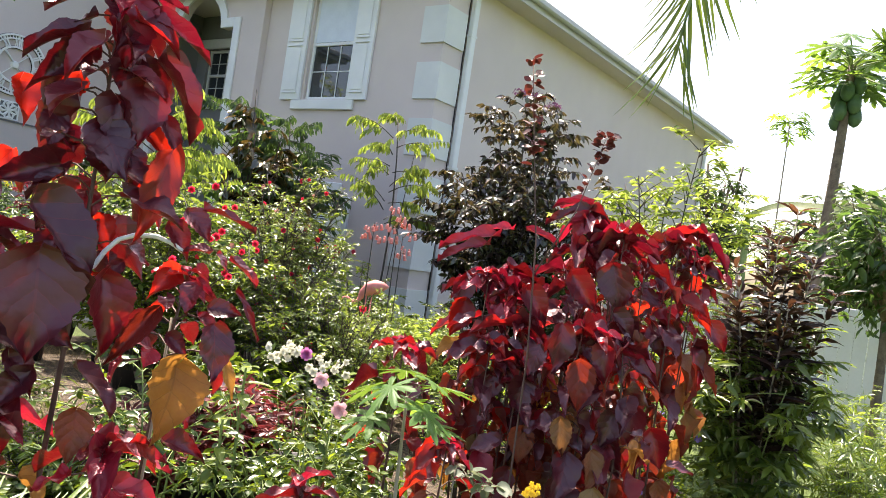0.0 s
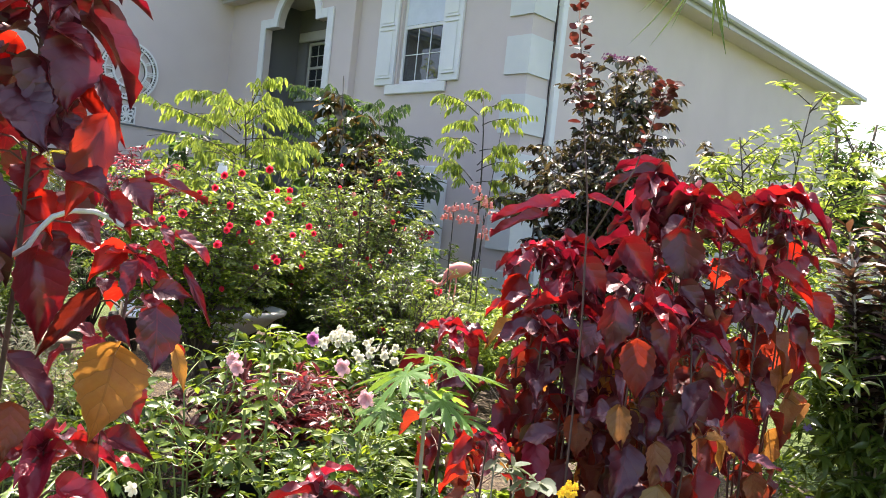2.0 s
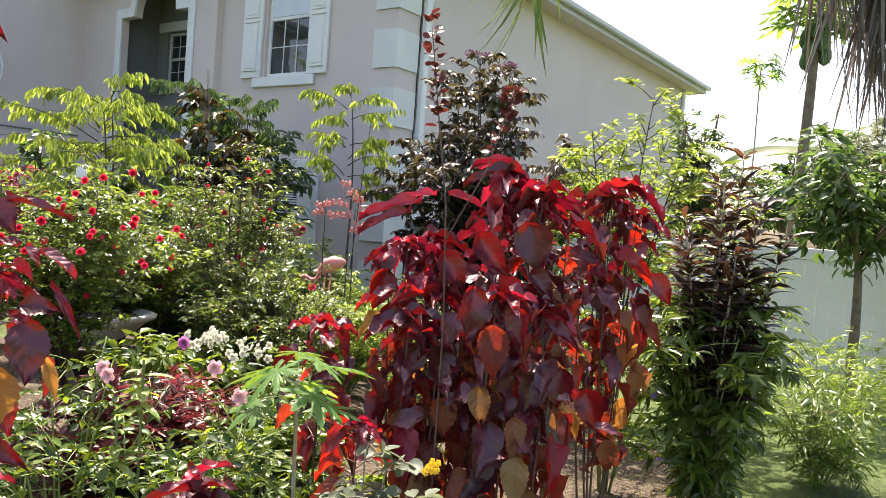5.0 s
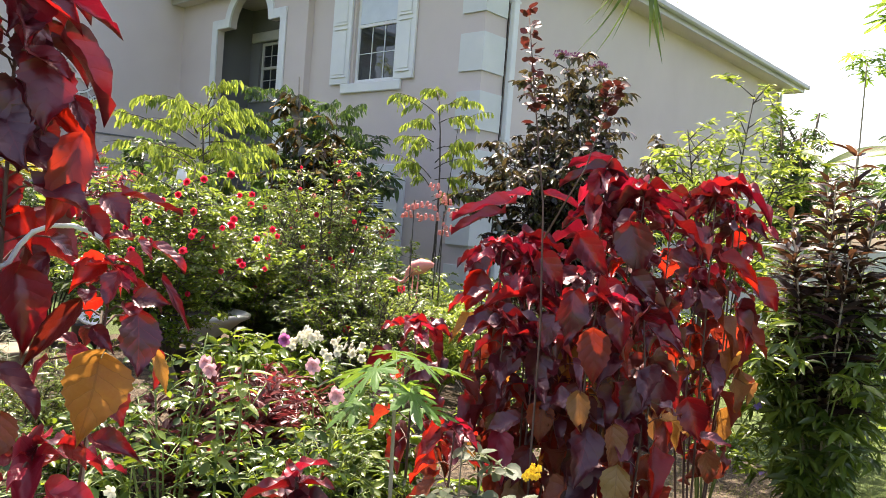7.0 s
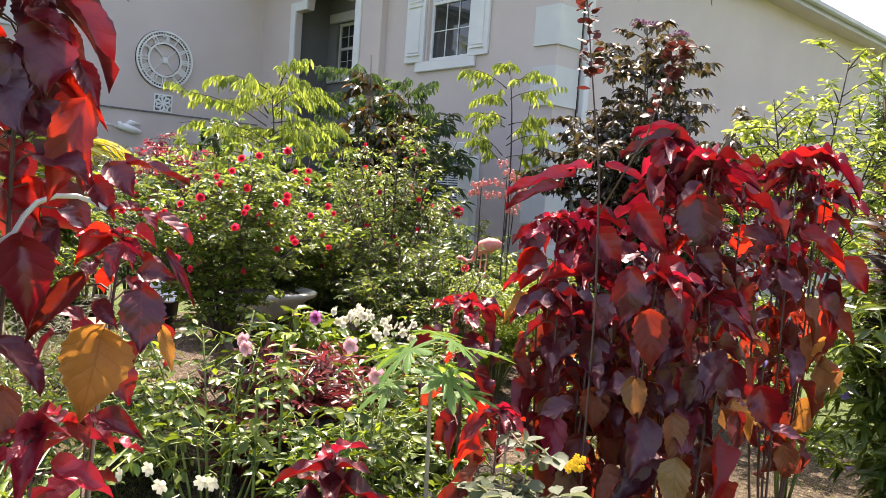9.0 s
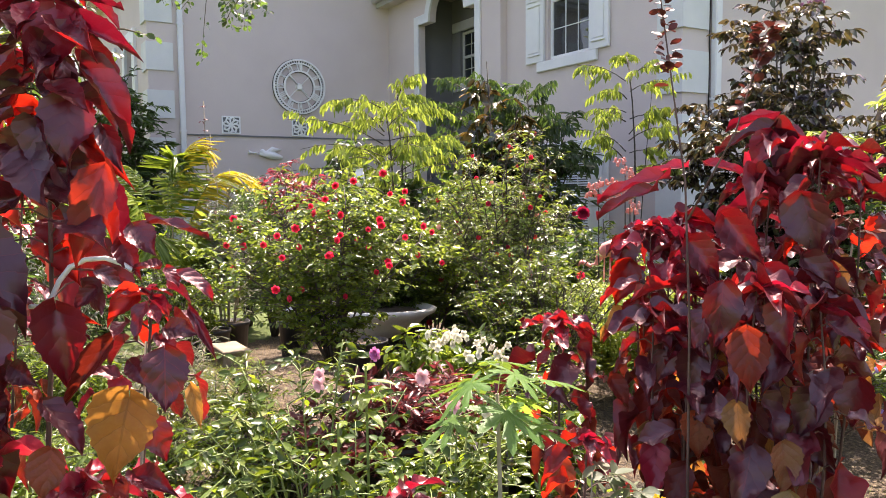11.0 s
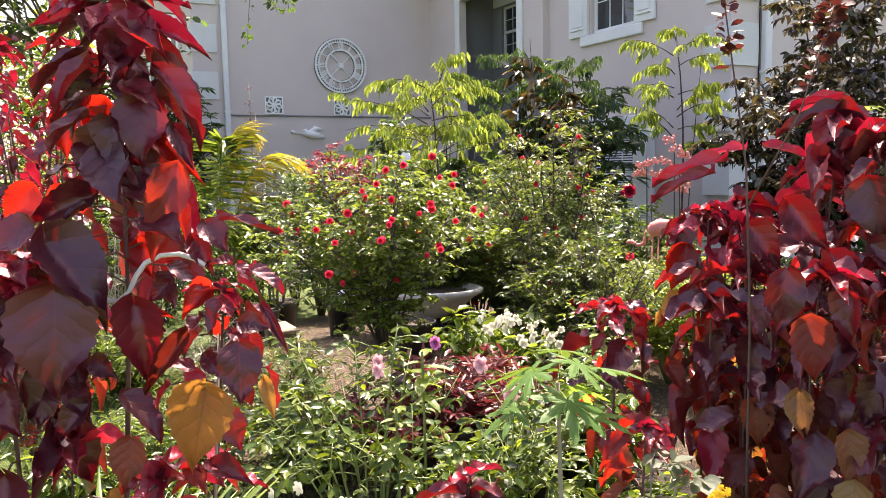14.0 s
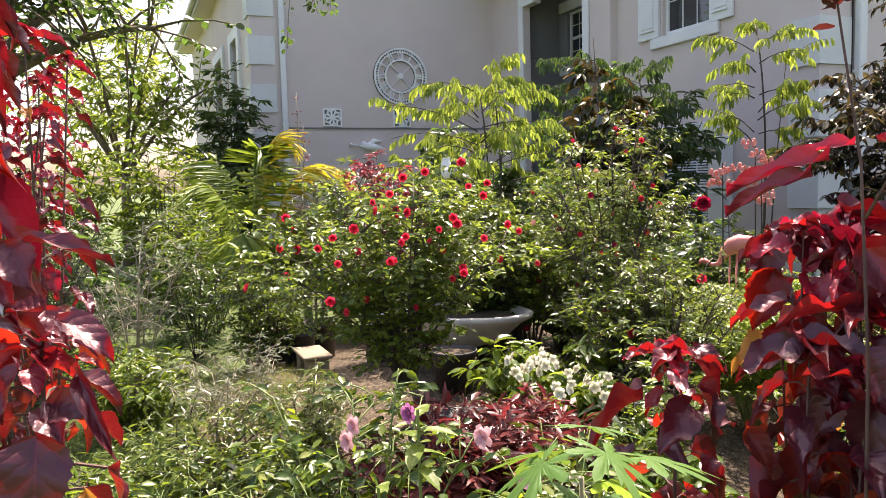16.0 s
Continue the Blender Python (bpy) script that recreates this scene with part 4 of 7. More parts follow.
hero(near, (-1.432, 1.078, 1.617), (-1.401, 1.083, 1.564), 0.053, "ac_red", 0)
hero(near, (-1.317, 1.169, 1.630), (-1.258, 1.223, 1.567), 0.056, "ac_glow", 3)
hero(near, (-1.277, 1.189, 1.662), (-1.233, 1.211, 1.583), 0.046, "ac_deep", 0)
hero(near, (-1.216, 1.181, 1.593), (-1.202, 1.122, 1.411), 0.093, "ac_trans", 2)
hero(near, (-1.334, 1.104, 1.578), (-1.304, 1.104, 1.520), 0.097, "ac_deep", 1)
hero(near, (-1.371, 1.046, 1.535), (-1.403, 0.931, 1.483), 0.071, "ac_deep", 3)
hero(near, (-1.376, 0.938, 1.479), (-1.389, 0.859, 1.429), 0.091, "ac_deep", 0)
hero(near, (-1.274, 0.952, 1.451), (-1.191, 1.037, 1.320), 0.131, "ac_deep", 1, True)
hero(near, (-1.237, 0.962, 1.372), (-1.197, 0.951, 1.188), 0.169, "ac_deep", 0)
hero(near, (-1.361, 1.098, 1.494), (-1.333, 1.096, 1.435), 0.072, "ac_dark", 2)
hero(near, (-1.355, 1.118, 1.436), (-1.315, 1.136, 1.373), 0.068, "ac_glow", 3)
hero(near, (-1.315, 1.101, 1.312), (-1.261, 1.156, 1.298), 0.044, "ac_glow", 1)
hero(near, (-1.315, 1.098, 1.295), (-1.284, 1.149, 1.267), 0.038, "ac_dark", 2, True)
hero(near, (-1.249, 1.062, 1.158), (-1.186, 1.120, 1.084), 0.075, "ac_deep", 0)
hero(near, (-1.298, 1.008, 1.138), (-1.301, 0.944, 1.071), 0.067, "ac_deep", 1)
hero(near, (-1.366, 0.929, 1.172), (-1.339, 0.921, 1.097), 0.079, "ac_deep", 2)
hero(near, (-1.327, 0.980, 1.163), (-1.284, 1.005, 1.109), 0.057, "ac_deep", 3)
hero(near, (-1.115, 1.191, 1.183), (-1.094, 1.158, 1.057), 0.123, "ac_gold", 3)
hero(near, (-1.233, 1.073, 1.078), (-1.209, 1.056, 0.988), 0.075, "ac_old", 0)
hero(near, (-1.095, 1.249, 1.268), (-1.063, 1.241, 1.163), 0.100, "ac_dark", 2)
hero(near, (-1.107, 1.295, 1.193), (-1.072, 1.302, 1.121), 0.034, "ac_gold", 2)
hero(near, (-1.152, 1.257, 1.401), (-1.175, 1.216, 1.406), 0.044, "ac_deep", 1, True)
hero(near, (-1.117, 1.279, 1.394), (-1.084, 1.333, 1.355), 0.052, "ac_deep", 0, True)
hero(near, (-1.138, 1.263, 1.406), (-1.123, 1.284, 1.370), 0.042, "ac_deep", 2, True)
hero(near, (-1.171, 1.242, 1.487), (-1.117, 1.337, 1.464), 0.036, "ac_deep", 2, True)
hero(near, (-1.192, 1.222, 1.480), (-1.149, 1.249, 1.431), 0.059, "ac_deep", 0)
hero(near, (-1.220, 1.204, 1.447), (-1.179, 1.225, 1.388), 0.054, "ac_deep", 1)
hero(near, (-1.208, 1.226, 1.351), (-1.207, 1.175, 1.309), 0.058, "ac_glow", 3)
hero(near, (-1.146, 1.233, 1.345), (-1.131, 1.205, 1.282), 0.063, "ac_deep", 2)
hero(near, (-1.136, 1.263, 1.294), (-1.090, 1.306, 1.290), 0.048, "ac_deep", 0)
hero(near, (-1.101, 1.295, 1.335), (-1.050, 1.328, 1.244), 0.025, "ac_deep", 2)
hero(near, (-1.200, 1.181, 1.273), (-1.208, 1.099, 1.172), 0.051, "ac_old", 1)
hero(near, (-1.199, 1.188, 1.201), (-1.210, 1.129, 1.223), 0.037, "ac_dark", 2)
hero(near, (-1.207, 1.194, 1.198), (-1.191, 1.174, 1.166), 0.048, "ac_red", 0)
hero(near, (-1.289, 1.023, 1.221), (-1.247, 1.052, 1.195), 0.052, "ac_deep", 1)
hero(near, (-1.161, 1.157, 1.036), (-1.119, 1.182, 0.989), 0.048, "ac_old", 2)
hero(near, (-1.136, 1.203, 1.030), (-1.083, 1.254, 1.008), 0.051, "ac_dark", 3)
hero(near, (-1.309, 1.166, 1.357), (-1.304, 1.123, 1.317), 0.034, "ac_dark", 0)
hero(near, (-1.335, 0.898, 1.336), (-1.324, 0.856, 1.257), 0.095, "ac_deep", 1)
hero(near, (-1.437, 0.891, 1.400), (-1.389, 0.927, 1.347), 0.078, "ac_dark", 2)
hero(near, (-1.366, 0.988, 1.232), (-1.327, 1.001, 1.159), 0.067, "ac_deep", 0)
hero(near, (-1.354, 0.868, 1.174), (-1.314, 0.882, 1.095), 0.085, "ac_dark", 1)
hero(near, (-1.520, 0.941, 1.553), (-1.518, 0.884, 1.474), 0.075, "ac_glow", 0)
hero(near, (-1.487, 1.003, 1.551), (-1.482, 0.957, 1.495), 0.059, "ac_glow", 2)
hero(near, (-1.444, 1.094, 1.683), (-1.436, 1.053, 1.628), 0.051, "ac_glow", 1)

wire = thing("plant_tie", (-1.42, 1.05, 1.28), "curved white plastic-coated wire tied round the copperleaf stem", "plant tie")
bm = bmesh.new()
tube(bm, [(-1.298, 1.052, 1.333), (-1.285, 1.069, 1.333), (-1.273, 1.087, 1.349), (-1.265, 1.100, 1.380), (-1.254, 1.118, 1.406), (-1.237, 1.144, 1.420), (-1.217, 1.175, 1.422), (-1.198, 1.199, 1.413), (-1.183, 1.216, 1.399)], 0.005, 8)
smooth(part("wire", bm, "wire", wire))
stake = thing("plant_stake", (-1.30, 1.19, 0), "thin pale wooden garden stake beside the copperleaf", "stake")
bm = bmesh.new()
tube(bm, [(-1.18, 1.19, 0.0), (-1.20, 1.21, 0.9), (-1.22, 1.24, 1.26)], 0.003, 8)
smooth(part("stake", bm, "palebark", stake))

# the broad clump of copperleaf: plants grown into one another
rng = random.Random(11)
for n, (cx, cy, rad, top, stems, count, red, words) in enumerate((
    (-1.52, 2.98, 0.17, 1.50, 6, 17, 0.13, "copperleaf shrub with red tops over hanging bronze leaves"),
    (-1.15, 3.14, 0.19, 1.72, 7, 18, 0.13, "tallest copperleaf of the clump, scarlet tips over deep purple leaves"),
    (-1.00, 2.84, 0.13, 1.36, 4, 15, 0.0, "low copperleaf with glossy mauve leaves before the taller ones"),
    (-1.30, 2.84, 0.13, 1.28, 4, 15, 0.0, "copperleaf shrub with drooping maroon leaves in the middle of the clump"),
    (-1.09, 3.86, 0.14, 1.78, 6, 19, 0.13, "upright copperleaf of dark purple leaves with orange undersides"))):
    shoots = []
    for k in range(stems):
        a, r = 2.4 * k + n, rad * math.sqrt((k + 0.2) / stems)
        b = Vector((cx + 0.3 * r * math.cos(a), cy + 0.3 * r * math.sin(a), 0.02))
        t = Vector((cx + r * math.cos(a), cy + r * math.sin(a), top - 0.14 * (r / rad) ** 2 - rng.uniform(0.0, 0.12)))
        shoots.append((curve_points(b, b.lerp(t, 0.5) + Vector((0.08 * math.cos(a) + rng.uniform(-0.05, 0.05), 0.08 * math.sin(a) + rng.uniform(-0.05, 0.05), 0.1)), t, 6), 0.006, 0.28, count, 0.155))
    shrub_made = copperleaf("copperleaf_shrub", (cx, cy, 0), words, shoots, 5 + 20 * n, COPPER_SMALL, old_below=0.60, gold=0.12, top_red=red, droop=0.85, reach=0.05, deep=0.72)
    if n == 1:
        clump = shrub_made
hero(clump, (-1.219, 3.130, 1.733), (-1.367, 3.012, 1.665), 0.052, "ac_deep", 2, True)
hero(clump, (-1.248, 3.146, 1.748), (-1.355, 3.064, 1.744), 0.057, "ac_red", 1, True)
hero(clump, (-1.224, 3.099, 1.709), (-1.248, 3.049, 1.598), 0.099, "ac_red", 0)
hero(clump, (-1.192, 3.182, 1.629), (-1.045, 3.267, 1.580), 0.083, "ac_deep", 1)
hero(clump, (-1.223, 3.126, 1.711), (-1.155, 3.142, 1.537), 0.117, "ac_deep", 0)
hero(clump, (-1.365, 3.118, 1.727), (-1.257, 3.204, 1.767), 0.058, "ac_red", 2, True)
hero(clump, (-1.612, 3.071, 1.576), (-1.795, 2.901, 1.512), 0.068, "ac_red", 2, True)
hero(clump, (-1.584, 3.132, 1.615), (-1.709, 3.035, 1.592), 0.051, "ac_red", 2, True)
hero(clump, (-1.540, 3.167, 1.619), (-1.430, 3.249, 1.590), 0.061, "ac_red", 0, True)
hero(clump, (-1.629, 3.030, 1.534), (-1.781, 2.883, 1.452), 0.060, "ac_red", 2, True)
hero(clump, (-1.040, 2.658, 1.465), (-0.953, 2.692, 1.348), 0.105, "ac_deep", 1)
hero(clump, (-1.036, 2.980, 1.520), (-0.978, 2.989, 1.345), 0.148, "ac_deep", 0)
hero(clump, (-1.055, 2.674, 1.291), (-1.051, 2.642, 1.120), 0.136, "ac_deep", 2)
hero(clump, (-0.966, 2.660, 1.178), (-0.942, 2.644, 1.020), 0.115, "ac_old", 0)
hero(clump, (-0.914, 2.741, 1.231), (-0.895, 2.723, 1.114), 0.087, "ac_deep", 3)
hero(clump, (-1.607, 2.881, 1.294), (-1.625, 2.833, 1.147), 0.115, "ac_glow", 0)
hero(clump, (-1.542, 2.848, 1.170), (-1.516, 2.838, 1.087), 0.117, "ac_glow", 1)
hero(clump, (-1.552, 2.893, 1.408), (-1.472, 2.922, 1.296), 0.118, "ac_deep", 2)
hero(clump, (-1.639, 2.912, 1.380), (-1.642, 2.878, 1.259), 0.107, "ac_deep", 0)
hero(clump, (-1.373, 2.831, 1.238), (-1.292, 2.892, 1.222), 0.071, "ac_deep", 2, True)
hero(clump, (-1.305, 2.828, 1.379), (-1.223, 2.858, 1.264), 0.114, "ac_deep", 1)
hero(clump, (-1.049, 2.832, 1.322), (-0.954, 2.873, 1.214), 0.096, "ac_deep", 0)
hero(clump, (-1.025, 2.702, 0.962), (-0.999, 2.690, 0.846), 0.089, "ac_tan", 1)
hero(clump, (-0.923, 2.751, 0.877), (-0.903, 2.733, 0.755), 0.103, "ac_old", 0)
hero(clump, (-0.889, 2.744, 0.756), (-0.876, 2.720, 0.606), 0.117, "ac_tan", 2)
hero(clump, (-1.408, 2.777, 0.800), (-1.377, 2.769, 0.695), 0.104, "ac_tan", 0)
hero(clump, (-1.513, 2.704, 0.926), (-1.451, 2.721, 0.847), 0.071, "ac_old", 1)
hero(clump, (-1.410, 2.395, 0.757), (-1.363, 2.398, 0.633), 0.104, "ac_old", 2)
hero(clump, (-1.079, 4.185, 1.108), (-1.104, 4.124, 0.829), 0.203, "ac_old", 0)
hero(clump, (-1.133, 4.106, 1.540), (-1.054, 4.136, 1.453), 0.108, "ac_glow", 1)
hero(clump, (-1.185, 3.744, 1.444), (-1.186, 3.711, 1.303), 0.156, "ac_deep", 2)
hero(clump, (-1.237, 3.766, 1.410), (-1.249, 3.726, 1.312), 0.113, "ac_glow", 3)
hero(clump, (-1.058, 3.256, 1.135), (-0.969, 3.293, 1.048), 0.105, "ac_glow", 0)
hero(clump, (-1.096, 2.975, 1.150), (-1.112, 2.933, 1.069), 0.090, "ac_glow", 1)
hero(clump, (-1.237, 2.797, 1.043), (-1.249, 2.756, 0.929), 0.120, "ac_deep", 3)
hero(clump, (-1.407, 2.855, 1.032), (-1.419, 2.814, 0.918), 0.110, "ac_deep", 0)
hero(clump, (-0.926, 3.017, 0.726), (-0.898, 3.006, 0.601), 0.108, "ac_old", 1)
hero(clump, (-0.751, 3.032, 0.838), (-0.669, 3.093, 0.817), 0.066, "ac_deep", 2, True)
hero(clump, (-0.984, 2.909, 1.345), (-0.906, 2.938, 1.255), 0.089, "ac_deep", 1)
hero(clump, (-1.172, 2.755, 1.194), (-1.183, 2.714, 1.079), 0.109, "ac_deep", 2)
hero(clump, (-0.909, 3.072, 1.005), (-0.906, 3.041, 0.868), 0.121, "ac_deep", 0)
hero(clump, (-0.913, 3.289, 0.892), (-0.860, 3.297, 0.750), 0.133, "ac_deep", 1)
hero(clump, (-0.907, 2.858, 0.993), (-0.919, 2.817, 0.882), 0.110, "ac_deep", 3)
hero(clump, (-1.489, 2.885, 1.104), (-1.502, 2.843, 0.993), 0.100, "ac_glow", 2)
hero(clump, (-0.940, 2.891, 0.905), (-0.875, 2.908, 0.779), 0.116, "ac_deep", 1)
hero(clump, (-1.201, 2.764, 0.873), (-1.187, 2.743, 0.760), 0.103, "ac_old", 3)
hero(clump, (-1.001, 4.131, 1.323), (-0.911, 4.168, 1.197), 0.123, "ac_deep", 0)
hero(clump, (-1.159, 3.882, 1.287), (-1.117, 3.879, 1.122), 0.151, "ac_deep", 2)
copperleaf("copperleaf_shrub", (-1.72, 2.66, 0), "young copperleaf in a pot with broad glossy purple leaves", [([(-1.72, 2.66, 0.25), (-1.72, 2.66, 0.7), (-1.72, 2.66, 1.10)], 0.007, 0.35, 22, 0.15)], 8, COPPER_SMALL, droop=0.55, top_red=0.04, deep=0.85)
copperleaf("copperleaf_shrub", (-1.28, 2.35, 0), "low copperleaf with wilted bronze leaves", [([(-1.28, 2.36, 0.05), (-1.27, 2.37, 0.5), (-1.26, 2.38, 0.86)], 0.007, 0.3, 18, 0.12)], 9, COPPER_SMALL, old_below=0.9, top_red=0.0)
copperleaf("copperleaf_shrub", (-3.95, 0.88, 0), "dense copperleaf hedge plant with many small scarlet leaves", [
    (curve_points((-3.95, 0.85, 0), (-3.95 + 0.1 * math.cos(a), 0.85 + 0.1 * math.sin(a), 1.2), (-3.98 + 0.36 * math.cos(a), 0.80 + 0.30 * math.sin(a), 2.0 + 0.1 * math.cos(3 * a)), 6), 0.01, 0.12, 44, 0.10) for a in (0, 1.0, 2.0, 3.0, 4.0, 5.0)], 10, COPPER_SMALL, top_red=0.5)

copperleaf("copperleaf_shrub", (-3.55, 1.02, 0), "broad copperleaf with scarlet and wine-red leaves by the lawn", [
    (curve_points((-3.55, 1.0, 0), (-3.55 + 0.12 * math.cos(a), 1.0 + 0.1 * math.sin(a), 1.1), (-3.55 + 0.30 * math.cos(a), 0.98 + 0.20 * math.sin(a), 2.08 + 0.1 * math.cos(3 * a)), 6), 0.008, 0.2, 34, 0.11) for a in (0.4, 1.6, 2.8, 4.0, 5.2)], 12, COPPER_SMALL, top_red=0.35)

copperleaf("copperleaf_shrub", (-1.22, 1.08, 0), "young copperleaf with wine-red leaves at the foot of the tall one", [
    ([(-1.24, 1.06, 0.1), (-1.22, 1.08, 0.5), (-1.20, 1.12, 1.02)], 0.005, 0.3, 14, 0.12),
    ([(-1.40, 0.98, 0.1), (-1.38, 0.96, 0.5), (-1.36, 0.97, 1.06)], 0.005, 0.3, 14, 0.13),
    ([(-1.30, 1.20, 0.1), (-1.32, 1.22, 0.4), (-1.33, 1.24, 0.95)], 0.005, 0.3, 12, 0.11)], 14, COPPER_SMALL, top_red=0.2, droop=0.55)

# a dark red rosette close to the path
plant = thing("cordyline", (-1.43, 1.92, 0), "low rosette of broad wine-red leaves with scarlet hearts", "plant")
rng = random.Random(21)
bm = bmesh.new()
tube(bm, [(-1.43, 1.92, 0.0), (-1.43, 1.92, 0.4), (-1.43, 1.91, 0.75)], [0.010, 0.009, 0.006], 7)
part("stem", bm, "redbark", plant)
for k in range(12):
    a = 2.4 * k
    leaf_at(plant, COPPER_SMALL["ac_deep" if k < 6 else "ac_dark" if k < 10 else "ac_red"][k % 4], (-1.43 + 0.01 * math.cos(a), 1.91 + 0.01 * math.sin(a), 0.60 + 0.014 * k), (math.cos(a), math.sin(a), 0.05 + 0.07 * k), (0, 0, 1), 0.185 - 0.010 * k, 0.85)


# ---- flowers and pots ----
def flower_mesh(name, rings, petal, material, cup=0.6, heart=False):
    """A rosette of petals in rings, about 1 across."""
    co, fa, uvs, n = [], [], [], 0
    v, f, uv = petal
    for r, (count, tilt, size) in enumerate(rings):
        for k in range(count):
            a = 2 * math.pi * (k + 0.5 * r) / count
            d = np.array([[math.cos(a) * math.cos(tilt), math.sin(a) * math.cos(tilt), math.sin(tilt)]])
            up = np.array([[-math.cos(a) * math.sin(tilt), -math.sin(a) * math.sin(tilt), math.cos(tilt)]])
            t = turned(d, up)[0]
            w = v * size
            w = np.stack([w[:, 0], w[:, 1], w[:, 2] + cup * size * (v[:, 1] ** 2) * 0.5], 1)
            co.append(w @ t.T + d[0] * 0.03)
            fa.append(f + n)
            uvs.append(uv)
            n += len(v)
    if heart:
        k, m = 9, 4
        ball = [(0.19 * math.sin(math.pi * (j + 0.5) / m * 0.95) * (1 + 0.18 * math.sin(3.0 * i + 2 * j)) * math.cos(6.2832 * i / k), 0.19 * math.sin(math.pi * (j + 0.5) / m * 0.95) * (1 + 0.18 * math.sin(3.0 * i + 2 * j)) * math.sin(6.2832 * i / k), 0.14 + 0.16 * math.cos(math.pi * j / (m - 1))) for j in range(m) for i in range(k)]
        co.append(np.array(ball))
        fa.append(np.array([(j * k + i, (j + 1) * k + i, (j + 1) * k + (i + 1) % k, j * k + (i + 1) % k) for j in range(m - 1) for i in range(k)]) + n)
        uvs.append(np.full((len(ball), 2), 0.5))
    return mesh_from(name, np.concatenate(co), np.concatenate(fa), material, np.concatenate(uvs))


PETAL = blade(2, 1, 0.9, 0.62, 0.12, 0.1, 0, 0, 0, 0.5)
ROSE = [(7, 0.0, 0.50), (7, 0.35, 0.44), (6, 0.65, 0.36), (5, 0.95, 0.28), (3, 1.2, 0.22)]
FIVE = [(5, 0.12, 0.5)]
LOOSE = [(5, 0.10, 0.5), (5, 0.45, 0.42), (3, 0.9, 0.28)]
FULL = [(6, 0.15, 0.5), (6, 0.5, 0.45), (5, 0.85, 0.38), (4, 1.15, 0.30)]
FLOWERS = {key: flower_mesh("flower", FULL if key in ("p_red", "p_mauve") else LOOSE if key in ("p_pink", "p_white") else ROSE if key == "p_magenta" else FIVE, PETAL, key, 0.4 if key in ("p_red", "p_mauve") else 0.2 if key in ("p_pink", "p_white") else 0.6, heart=key == "p_magenta") for key in ("p_red", "p_magenta", "p_pink", "p_mauve", "p_white", "p_yellow", "p_coral", "p_violet", "p_dusk")}
FLOWERS["impatiens"] = flower_mesh("flower", FIVE, PETAL, "p_white")


def bloom(parent, key, at, size, face, name="flower"):
    t = turned(np.array([[0.3, 0.2, 0.9]]), np.array([face], float))[0]
    ob = new(name, FLOWERS[key])
    ob.parent, ob.matrix_parent_inverse = parent, Matrix.Translation(parent.location).inverted()
    m = Matrix(t.tolist()).to_4x4() @ Matrix.Scale(size, 4)
    m.translation = at
    ob.matrix_basis = m
    return ob


def pot(x, y, r, h, z=None, label="black plastic nursery pot filled with soil", soil="soil"):
    z = rise(x, y) - 0.004 if z is None else z
    p = thing("plant_pot", (x, y, z), label, "plant pot", "nursery pots")
    bm = bmesh.new()
    lathe(bm, [(r * 0.80, 0.0), (r * 0.97, h * 0.90), (r * 1.05, h * 0.905), (r * 1.06, h), (r * 0.99, h), (r * 0.94, h * 0.9)], (x, y, z), 22)
    smooth(part("pot_body", bm, "pot", p))
    bm = bmesh.new()
    lathe(bm, [(r * 0.90, 0.0), (r * 0.93, 0.012), (r * 0.3, 0.022)], (x, y, z + h * 0.88), 18)
    part("soil", bm, soil, p)
    return z + h * 0.89


def shrub(name, at, label, height, spread, stems, twigs, twig, leaf, each, size, leafmat, stemmat, seed, category="shrub", group="", lift=0.4, low=0.3, arch=0.35, droop=0.2, up=0.5, bare=0.0, rear=9.0):
    rng = random.Random(seed)
    plant = thing(name, at, label, category, group)
    made = [m for m in grow(rng, at, height, spread, stems, twigs, twig, lift, low, arch) if len(m[0]) != 4 or m[0][-1].z > bare + rng.gauss(0, 0.10) + (0.24 if m[0][-1].y > rear else 0.0)]
    branches("branch", made, stemmat, plant)
    strewn("foliage", leaf, *leaves_along(rng, [m for m in made if len(m[0]) == 4], each, size, up, droop), leafmat, plant)
    tips = [m[0][-1] for m in made if len(m[0]) == 4]
    rng.shuffle(tips)
    return plant, tips, rng


# red rose bush on a crooked trunk
z0 = rise(-3.2, 2.55)
plant, tips, rng = shrub("rose_bush", (-3.14, 2.42, 0.70), "spreading rose bush with small glossy leaves and red blooms", 0.98, 0.72, 20, 44, 0.21, OVAL, 14, 0.028, "rosegreen", "darkstem", 31, group="rose bushes", lift=0.32, low=0.10, arch=0.50, bare=0.88, rear=2.6)
bm = bmesh.new()
tube(bm, [(-2.98, 2.52, z0 - 0.05), (-3.02, 2.51, 0.40), (-3.08, 2.47, 0.58), (-3.13, 2.42, 0.74), (-3.20, 2.40, 0.95)], [0.026, 0.022, 0.020, 0.018, 0.012], 9)
smooth(part("trunk", bm, "bark", plant, "crooked grey trunk"))
